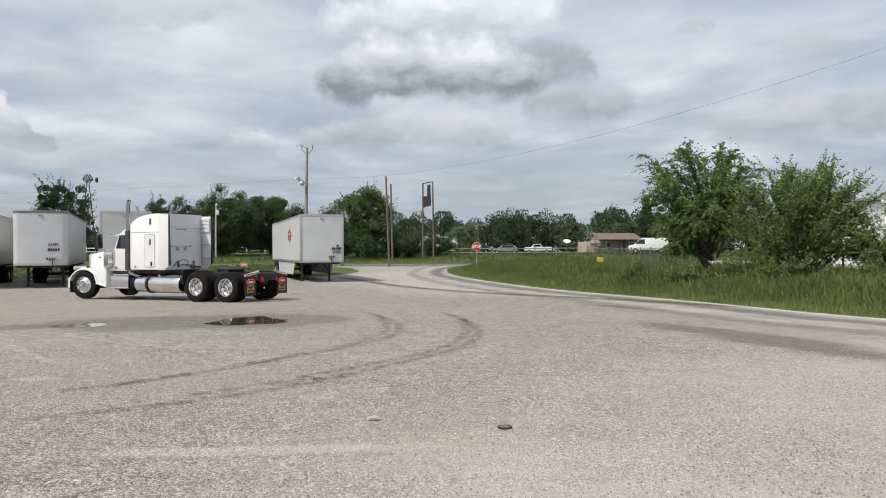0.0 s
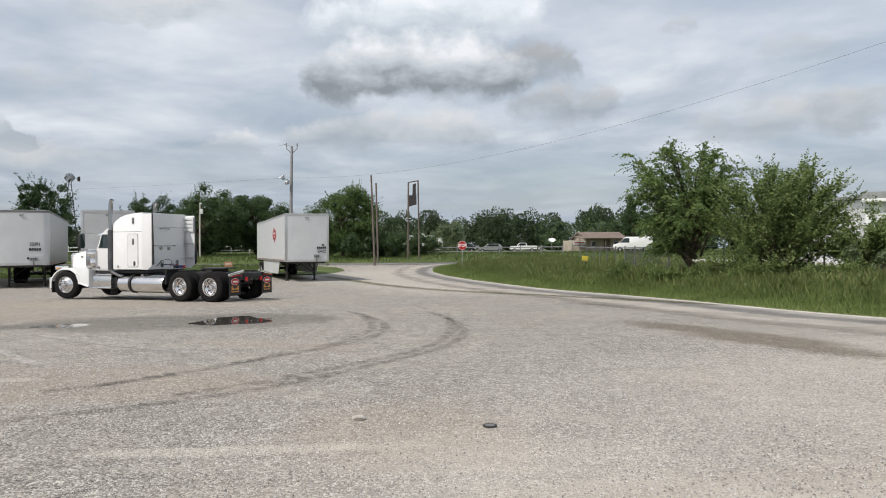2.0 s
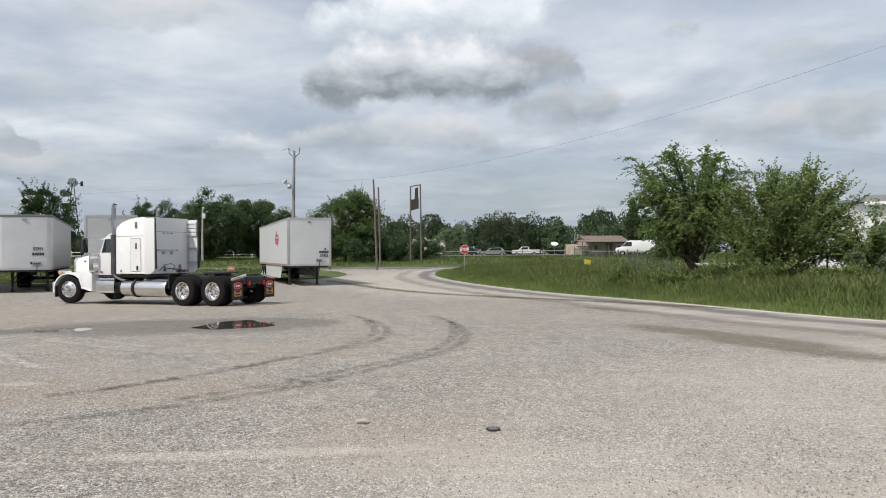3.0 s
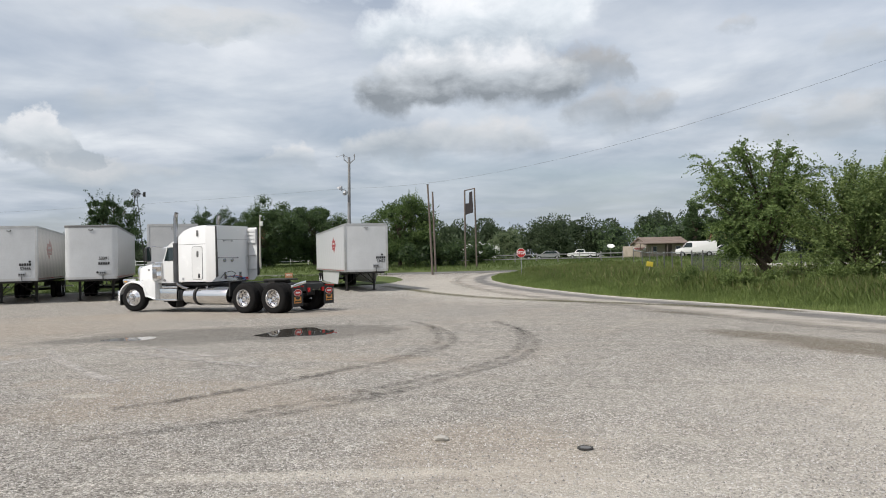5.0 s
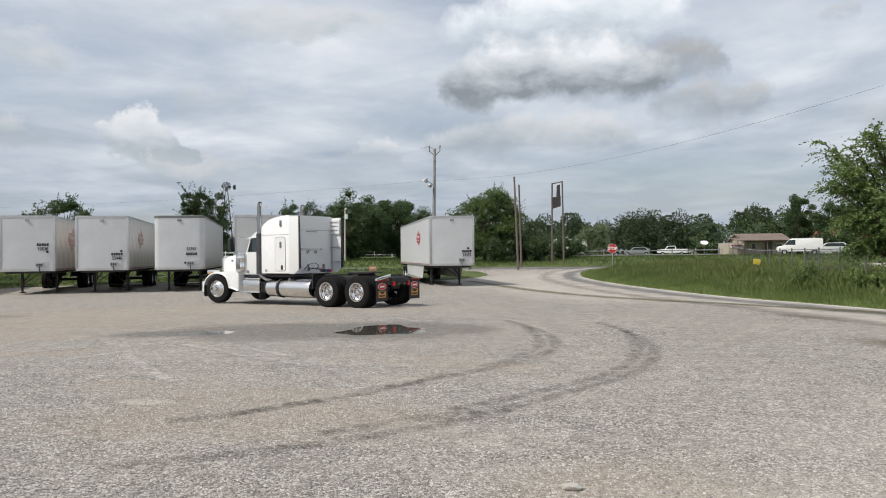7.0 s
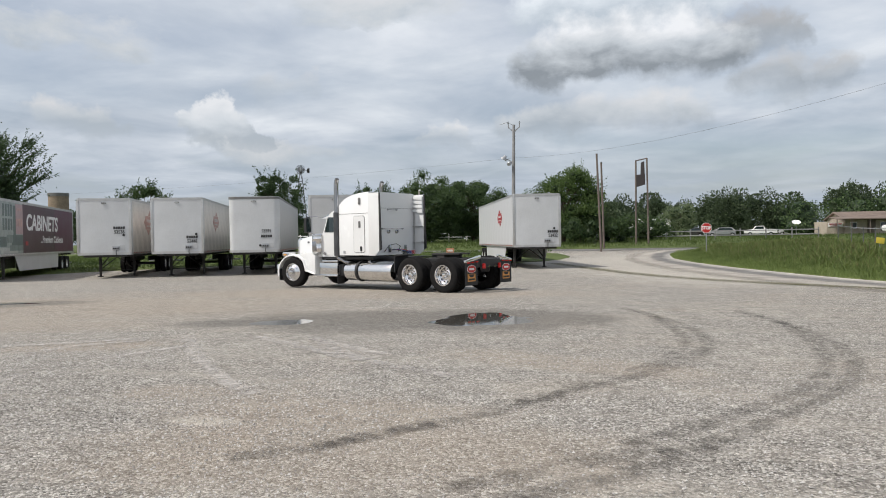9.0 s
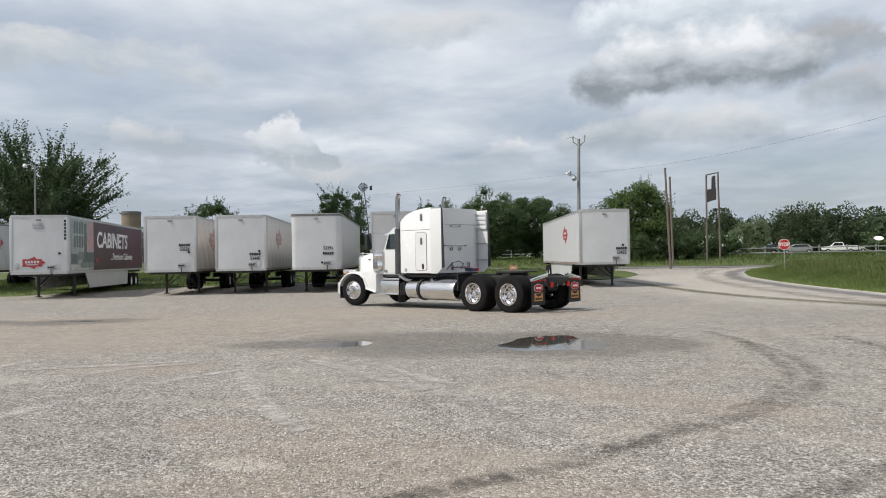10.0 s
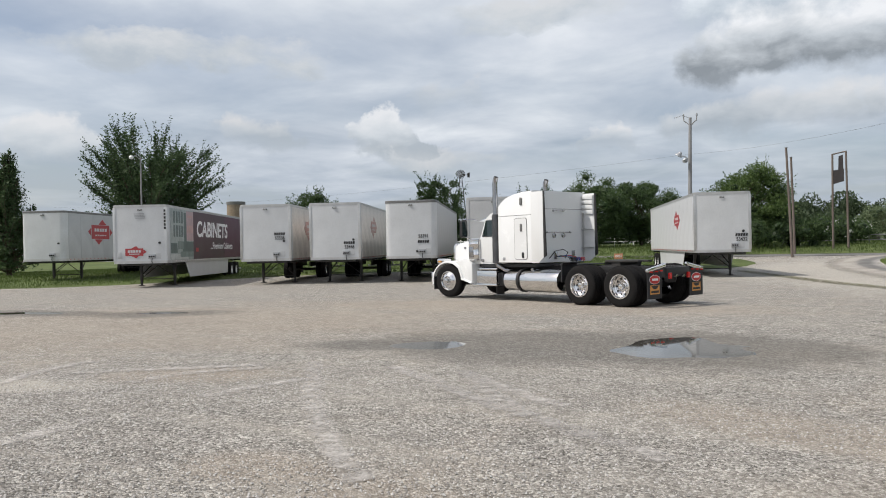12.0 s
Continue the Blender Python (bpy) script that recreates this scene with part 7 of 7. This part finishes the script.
def stop_sign(x, y):
    z = gz(x, y) + 0.05
    t = thing("stop_sign", "red octagonal stop sign on a steel post in the grass", "stop sign", m=pose(x, y, z, 0, 0, 8))
    part("post", box(bmesh.new(), (0, 0.03, 1.1), (0.06, 0.04, 2.4), 0.006), M["steel"], t)
    oct_pts = [(0.40 * math.cos(radians(22.5 + 45 * k)), 2.12 + 0.40 * math.sin(radians(22.5 + 45 * k))) for k in range(8)]
    plate = part("plate", prism(bmesh.new(), oct_pts, -0.012, 0.0, "y"), M["print_white"], t, smooth=False)
    part("red_face", prism(bmesh.new(), [(u * 0.93, 2.12 + (v - 2.12) * 0.93) for u, v in oct_pts], -0.018, -0.01, "y"), M["red_paint"], plate, smooth=False)
    letters("lettering", "STOP", 0.34, M["print_white"], plate, pose(0, -0.022, 2.115, 90, 0, 0), "white word", 0.012, 0.82)


stop_sign(1.46, 62.2)


def open_sign(x, y):
    z = gz(x, y) + WEST_RISE
    t = thing("yard_sign", "small orange-red open sign standing in the grass", "yard sign", m=pose(x, y, z, 0, 0, 14))
    bd = part("board", box(bmesh.new(), (0, 0, 0.74), (0.60, 0.02, 0.40), 0.004), M["orange"], t)
    letters("lettering", "OPEN", 0.20, M["print_white"], bd, pose(0, -0.016, 0.74, 90, 0, 0), "white word", 0.006, 0.85)
    for s in (-1, 1):
        part("stake", rod(bmesh.new(), (s * 0.26, 0.015, -0.1), (s * 0.26, 0.015, 0.6), 0.01, 0.01, 6), M["steel"], t)


open_sign(-17.4, 59.7)


def yellow_sign(x, y):
    t = thing("yard_sign", "small yellow sign leaning in the verge grass", "yard sign", m=pose(x, y, gz(x, y) + ISL, 0, 8, 10))
    part("board", box(bmesh.new(), (0, 0, 0.98), (0.40, 0.02, 0.30), 0.004), mat("yellow_board", (0.62, 0.50, 0.06), 0.5), t)
    part("stake", rod(bmesh.new(), (0, 0.015, -0.1), (0, 0.015, 0.95), 0.012, 0.012, 6), M["steel"], t)


yellow_sign(8.6, 46.0)


def windmill(x, y):
    z = gz(x, y)
    t = thing("windmill", "old steel farm windmill on a lattice tower", "windmill", m=pose(x, y, z, 0, 0, 25))
    H = 9.9
    for sx in (-1, 1):
        for sy in (-1, 1):
            part("tower_leg", rod(bmesh.new(), (sx * 1.0, sy * 1.0, 0), (sx * 0.12, sy * 0.12, H), 0.055, 0.035, 6), M["under"], t)
    bm = bmesh.new()
    for k in range(7):
        z0, z1 = H * k / 7, H * (k + 1) / 7
        w0, w1 = 1.0 - 0.88 * k / 7, 1.0 - 0.88 * (k + 1) / 7
        for a, b in (((-1, -1), (1, -1)), ((1, -1), (1, 1)), ((1, 1), (-1, 1)), ((-1, 1), (-1, -1))):
            rod(bm, (a[0] * w0, a[1] * w0, z0), (b[0] * w1, b[1] * w1, z1), 0.018, 0.018, 4)
            rod(bm, (a[0] * w1, a[1] * w1, z1), (b[0] * w1, b[1] * w1, z1), 0.018, 0.018, 4)
    part("tower_braces", bm, M["under"], t)
    part("gear_head", box(bmesh.new(), (0, -0.1, H + 0.1), (0.3, 0.5, 0.35), 0.04), M["steel"], t)
    wl = part("wheel_ring", lathe(bmesh.new(), [(0.26, -0.02), (0.28, -0.02), (0.28, 0.02), (0.26, 0.02), (0.26, -0.02)], 24, Matrix.Translation((0, -0.45, H + 0.15)) @ Matrix.Rotation(radians(90), 4, "X")), M["steel"], t)
    blade_ob = None
    for k in range(16):
        a = k * math.tau / 16
        m = Matrix.Translation((0, -0.45, H + 0.15)) @ Matrix.Rotation(a, 4, "Y") @ Matrix.Translation((0, 0, 0.40)) @ Matrix.Rotation(radians(35), 4, "Z")
        if blade_ob is None:
            bm = bmesh.new()
            prism(bm, [(-0.03, -0.24), (0.03, -0.24), (0.08, 0.22), (-0.08, 0.22)], -0.006, 0.006, "y")
            blade_ob = part("blade", bm, M["under"], t, smooth=False)
            blade_ob.matrix_basis = m
        else:
            share("blade", blade_ob, t, m)
    part("tail_vane", (lambda b: (rod(b, (0, 0, H + 0.15), (0.95, 0.9, H + 0.15), 0.03, 0.03, 6), prism(b, [(0.85, H - 0.15), (1.2, H - 0.2), (1.2, H + 0.5), (0.85, H + 0.4)], 0.90, 0.92, "y"), b)[-1])(bmesh.new()), M["under"], t)


windmill(-49.1, 96.6)


# ---- buildings ----
def silo(x, y):
    t = thing("silo", "short round concrete silo with a dark rim", "silo", m=pose(x, y, gz(x, y)))
    part("wall", lathe(bmesh.new(), [(1.15, 0.0), (1.15, 7.3), (1.0, 7.3), (1.0, 0.0), (1.15, 0.0)], 32), M["concrete"], t)
    for k in range(7):
        part("hoop", lathe(bmesh.new(), [(1.15, 0.9 * k + 0.5), (1.175, 0.9 * k + 0.5), (1.175, 0.9 * k + 0.56), (1.15, 0.9 * k + 0.56)], 32), M["concrete"], t)
    part("rim", lathe(bmesh.new(), [(1.14, 6.95), (1.2, 6.95), (1.2, 7.35), (0.98, 7.35), (0.98, 7.1), (1.14, 6.95)], 32), M["roof_dark"], t)


silo(-72.8, 78.6)


def hut(name, x, y, turn, w, d, h, rise, wall, roof, label, windows=(), door=None, over=0.4):
    """A gabled house; the ridge runs along its width."""
    t = thing(name, label, "house" if name != "shed" else "shed", m=pose(x, y, gz(x, y), 0, 0, turn))
    T = 0.15
    for s in (-1, 1):
        part("wall", prism(bmesh.new(), [(-w / 2, 0), (w / 2, 0), (w / 2, h), (-w / 2, h)], s * d / 2 - T / 2, s * d / 2 + T / 2, "y"), M[wall], t, smooth=False)
        part("gable_wall", prism(bmesh.new(), [(-d / 2, 0), (d / 2, 0), (d / 2, h), (0, h + rise), (-d / 2, h)], s * w / 2 - T / 2, s * w / 2 + T / 2, "x"), M[wall], t, smooth=False)
    for s in (-1, 1):
        part("roof", prism(bmesh.new(), [(0, h + rise + 0.02), (s * (d / 2 + over), h - rise * over / (d / 2) + 0.02), (s * (d / 2 + over), h - rise * over / (d / 2) + 0.14), (0, h + rise + 0.16)], -w / 2 - over, w / 2 + over, "x"), M[roof], t, smooth=False)
    for wx, wz, ww, wh in windows:
        fr = part("window", box(bmesh.new(), (wx, -d / 2 - T / 2 - 0.01, wz), (ww, 0.05, wh), 0.01), M["building"], t)
        part("pane", box(bmesh.new(), (wx, -d / 2 - T / 2 - 0.03, wz), (ww - 0.12, 0.03, wh - 0.12)), M["glass"], fr)
    if door:
        part("door", box(bmesh.new(), (door[0], -d / 2 - T / 2 - 0.01, door[2] / 2), (door[1], 0.05, door[2]), 0.01), M["brown_wood"], t)
    return t


sh = hut("shed", 22.9, 112.0, 12, 5.6, 5.0, 1.75, 0.75, "shed_wall", "shed_roof", "low tan board shed with a brown roof", [(-1.9, 1.1, 0.8, 0.7), (1.6, 1.1, 0.8, 0.7)], (0.2, 0.95, 1.65))
sh.scale = (1.04, 1.04, 1.16)
part("lean_to_roof", prism(bmesh.new(), [(-2.7, 1.95), (-4.6, 1.75), (-4.6, 1.83), (-2.7, 2.05)], -4.8, 2.4, "x"), M["shed_roof"], sh)
for xx in (-4.6, -2.9, -0.8, 1.5):
    part("porch_post", rod(bmesh.new(), (xx, -4.4, 0), (xx, -4.4, 1.78), 0.06, 0.06, 8), M["brown_wood"], sh)
part("side_wall", box(bmesh.new(), (-3.9, -0.5, 0.80), (2.0, 3.6, 1.5), 0.02), M["shed_wall"], sh)
part("wall_sign", box(bmesh.new(), (-3.9, -2.34, 1.2), (1.8, 0.04, 0.45)), M["print_white"], sh, "white board with worn red bars")
part("sign_bars", (lambda b: (box(b, (-3.9, -2.37, 1.28), (1.5, 0.02, 0.12)), box(b, (-4.0, -2.37, 1.08), (1.1, 0.02, 0.08)), b)[-1])(bmesh.new()), M["logo_red"], sh)
hut("house", -37.5, 101.0, 20, 9.0, 7.0, 3.0, 2.4, "building", "red_roof", "white farm house with a rust-red roof behind trees", [(-2.5, 1.7, 1.0, 1.3), (2.3, 1.7, 1.0, 1.3)], (0, 1.0, 2.1))
hut("house", 39.0, 138.0, 5, 12.0, 8.0, 2.6, 1.5, "building", "red_roof", "low house with a rust-red roof behind vehicles", [(-3.5, 1.5, 1.2, 1.1), (3.0, 1.5, 1.2, 1.1)], (0, 1.0, 2.0))


def warehouse(x, y, turn):
    t = thing("warehouse", "long white metal building with a grey flat roof edge", "building", m=pose(x, y, gz(x, y), 0, 0, turn))
    W, D_, H = 26.0, 18.0, 5.2
    first = None
    for k in range(22):
        c = (0.6 + k * 1.18, 0, H / 2)
        if first is None:
            first = part("wall_panel", box(bmesh.new(), (0, 0, 0), (1.16, 0.12, H), 0.02), M["building"], t)
            first.matrix_basis = Matrix.Translation(c)
        else:
            share("wall_panel", first, t, Matrix.Translation(c))
    part("end_wall", box(bmesh.new(), (0, D_ / 2, H / 2), (0.14, D_, H)), M["building"], t)
    part("roof", prism(bmesh.new(), [(-0.4, H), (D_ + 0.4, H + 0.9), (D_ + 0.4, H + 1.1), (-0.4, H + 0.2)], -0.4, W + 0.2, "x"), M["building_roof"], t)
    part("fascia", box(bmesh.new(), (W / 2, -0.42, H + 0.22), (W + 0.8, 0.08, 0.5), 0.01), M["building_roof"], t)
    part("gutter", box(bmesh.new(), (W / 2, -0.5, H - 0.12), (W + 0.8, 0.14, 0.22), 0.02), M["print_white"], t)
    for xx in (5, 12):
        dr = part("roller_door", box(bmesh.new(), (xx, -0.08, 1.7), (3.2, 0.06, 3.4), 0.01), M["trailer_grey"], t)
        bm = bmesh.new()
        for k in range(10):
            box(bm, (xx, -0.12, 0.25 + 0.33 * k), (3.1, 0.02, 0.04))
        part("door_ribs", bm, M["rail"], dr)


warehouse(29.6, 52.4, -12)


def chain_fence():
    t = thing("chain_link_fence", "galvanised chain-link fence with a top rail on the verge", "fence")
    line = [(30, 23.5), (26, 25.2), (22.5, 26.6), (19, 28.4), (15.5, 30.3), (12.3, 32.6), (10.9, 36), (10.9, 39.2), (10.9, 42.4), (11.1, 45.6), (11.3, 49), (11.6, 53), (11.9, 57), (12.2, 61), (12.4, 65), (12.5, 69), (12.6, 74)]
    H = 1.62
    zz = [gz(*p) + ISL for p in line]
    pm = None
    for (x, y), z in zip(line, zz):
        if pm is None:
            pm = part("post", lathe(bmesh.new(), [(0.0, -0.2), (0.04, -0.2), (0.04, H + 0.03), (0.05, H + 0.04), (0.03, H + 0.1), (0.0, H + 0.11)], 8), M["fence_steel"], t)
            pm.matrix_basis = Matrix.Translation((x, y, z))
        else:
            share("post", pm, t, Matrix.Translation((x, y, z)))
    bm = bmesh.new()
    tube(bm, [(x, y, z + H) for (x, y), z in zip(line, zz)], 0.024, 6)
    part("top_rail", bm, M["steel"], t)
    verts, faces = [], []
    def strand(a, b, w=0.006):
        n = len(verts)
        d = (Vector(b) - Vector(a)).normalized()
        s = d.cross(Vector((0.4, -0.9, 0))).normalized() * w
        verts.extend([tuple(Vector(a) - s), tuple(Vector(a) + s), tuple(Vector(b) + s), tuple(Vector(b) - s)])
        faces.append((n, n + 1, n + 2, n + 3))
    cell = 0.17
    for (p, z0), (q, z1) in zip(list(zip(line, zz))[:9], list(zip(line, zz))[1:10]):
        p, q = Vector((*p, z0)), Vector((*q, z1))
        L = (q - p).length
        n = int(L / cell)
        for k in range(-int(H / cell), n):
            for sgn in (1, -1):
                a0, b0 = (k * cell, 0.0), (k * cell + H, H)
                if a0[0] < 0:
                    a0 = (0.0, -k * cell)
                if b0[0] > L:
                    b0 = (L, H - (b0[0] - L))
                if b0[1] <= a0[1]:
                    continue
                za, zb = (a0[1], b0[1]) if sgn > 0 else (H - a0[1], H - b0[1])
                u, v = p.lerp(q, a0[0] / L), p.lerp(q, b0[0] / L)
                strand((u.x, u.y, u.z + za), (v.x, v.y, v.z + zb))
    ob = new("wire_mesh", from_lists("wire_mesh", verts, faces, M["fence_steel"]))
    ob.parent = t
    ob["kind"] = "stuff"


chain_fence()


def rail_fence(x0, x1, y, mt, label, gap=2.6, h=1.15):
    t = thing("rail_fence", label, "fence", "rail fences")
    n = int((x1 - x0) / gap)
    pm = None
    for k in range(n + 1):
        x = x0 + k * gap
        m = Matrix.Translation((x, y, gz(x, y)))
        if pm is None:
            pm = part("post", box(bmesh.new(), (0, 0, h / 2), (0.12, 0.12, h + 0.1), 0.01), M[mt], t)
            pm.matrix_basis = m
        else:
            share("post", pm, t, m)
    for z in (0.45, 0.95):
        part("rail", tube(bmesh.new(), [(x0 + k * gap, y - 0.07, gz(x0, y) + z) for k in range(n + 1)], 0.06, 5), M[mt], t)


rail_fence(-62, -20, 106.0, "print_white", "long white board fence before the far trees")
rail_fence(-9, 16, 92.0, "wood", "low dark rail fence beside parked vehicles")

# ---- parked vehicles far off ----
def car(kind, x, y, turn, paint, label, z=None):
    """A small far vehicle: kind is van, pickup, wagon or camper. Local: +x ahead."""
    t = thing({"van": "van", "pickup": "pickup_truck", "wagon": "car", "camper": "camper_trailer"}[kind], label, kind if kind != "wagon" else "car", m=pose(x, y, gz(x, y) if z is None else z, 0, 0, turn))
    prof = {
        "van": [(-2.6, 0.45), (2.5, 0.45), (2.65, 0.75), (2.55, 1.05), (1.75, 1.25), (1.15, 1.95), (0.8, 2.08), (-2.5, 2.08), (-2.62, 1.9)],
        "pickup": [(-2.7, 0.5), (2.6, 0.5), (2.7, 0.8), (2.6, 1.12), (1.3, 1.2), (0.75, 1.78), (-0.55, 1.80), (-0.75, 1.22), (-2.7, 1.2)],
        "wagon": [(-2.2, 0.4), (2.2, 0.4), (2.3, 0.7), (2.15, 0.95), (1.2, 1.08), (0.5, 1.6), (-1.5, 1.62), (-2.15, 1.15)],
        "camper": [(-3.0, 0.55), (2.6, 0.55), (3.1, 1.3), (2.8, 2.5), (2.5, 2.75), (-2.9, 2.75), (-3.1, 2.5)],
    }[kind]
    hw = 0.95 if kind != "camper" else 1.15
    part("body", prism(bmesh.new(), prof, -hw, hw, "y", 0.06), M[paint], t)
    glass_prof = {
        "van": [(1.02, 1.28), (1.66, 1.28), (1.14, 1.9), (0.45, 1.9), (0.45, 1.28)],
        "pickup": [(-0.5, 1.25), (1.1, 1.25), (0.68, 1.7), (-0.5, 1.7)],
        "wagon": [(-1.85, 1.1), (1.05, 1.12), (0.45, 1.53), (-1.4, 1.55)],
        "camper": [(-1.6, 1.6), (1.4, 1.6), (1.4, 2.2), (-1.6, 2.2)],
    }[kind]
    for s in (-1, 1):
        part("side_glass", prism(bmesh.new(), glass_prof, s * hw, s * (hw + 0.012), "y"), M["glass"], t)
    if kind in ("van", "pickup", "wagon"):
        part("bumper", box(bmesh.new(), (max(p[0] for p in prof), 0, 0.55), (0.12, 1.7, 0.2), 0.03), M["under"], t)
    r = 0.36
    for wx in ((-1.65, 1.7) if kind != "camper" else (-0.4, 0.5)):
        for s in (-1, 1):
            w = part("wheel", lathe(bmesh.new(), [(0.0, -0.1), (r, -0.1), (r, 0.1), (0.0, 0.1)], 20, Matrix.Translation((wx, s * (hw - 0.05), r)) @ Matrix.Rotation(radians(90), 4, "X")), M["rubber"], t)
            part("rim", lathe(bmesh.new(), [(0.0, -0.11), (0.2, -0.11), (0.2, 0.11), (0.0, 0.11)], 14, Matrix.Translation((wx, s * (hw - 0.05), r)) @ Matrix.Rotation(radians(90), 4, "X")), M["steel"], w)
    if kind == "camper":
        part("roof_unit", box(bmesh.new(), (0.2, 0, 2.88), (1.0, 0.8, 0.26), 0.05), M[paint], t)
    return t


car("van", 25.6, 102.0, 166, "print_white", "white cargo van parked behind the wire fence", 1.17)
car("wagon", 31.6, 110.0, 168, "trailer_white", "white estate car parked beside a van", 1.15)
car("camper", 33.4, 128.0, 175, "trailer_white", "white camper trailer parked behind the shed", 1.1)
car("camper", -3.6, 113.0, 182, "print_white", "white camper trailer parked under far trees")
car("pickup", 15.0, 146.0, 176, "print_white", "white pickup truck parked in a far row")
car("wagon", 8.5, 144.0, 180, "steel", "grey car parked in a far row")
car("wagon", 20.5, 148.0, 174, "trailer_grey", "pale car parked in a far row")
car("pickup", -24.5, 108.5, 175, "print_white", "white pickup truck by the board fence")
car("wagon", 25.5, 150.0, 178, "print_white", "white car parked in a far row")
car("wagon", 3.0, 143.0, 185, "under", "dark car parked in a far row")


def dish(x, y):
    z = gz(x, y)
    t = thing("satellite_dish", "white satellite dish on a short mast", "dish", m=pose(x, y, z))
    part("mast", rod(bmesh.new(), (0, 0, 0), (0, 0, 2.2), 0.06, 0.06, 8), M["steel"], t)
    part("bowl", lathe(bmesh.new(), [(0.0, 0.0), (0.5, 0.12), (0.95, 0.5), (0.97, 0.5), (0.5, 0.08), (0.0, -0.04)], 24, Matrix.Translation((0, 0, 2.2)) @ Matrix.Rotation(radians(25), 4, "X")), M["print_white"], t)
    part("feed_arm", rod(bmesh.new(), (0, 0, 2.2), (0, -0.5, 3.1), 0.02, 0.02, 6), M["steel"], t)


dish(19.6, 138.5)
bpy.data.objects["satellite_dish"].scale = (0.7, 0.7, 0.85)
car("pickup", 29.5, 147.0, 176, "print_white", "white pickup truck parked in a far row")
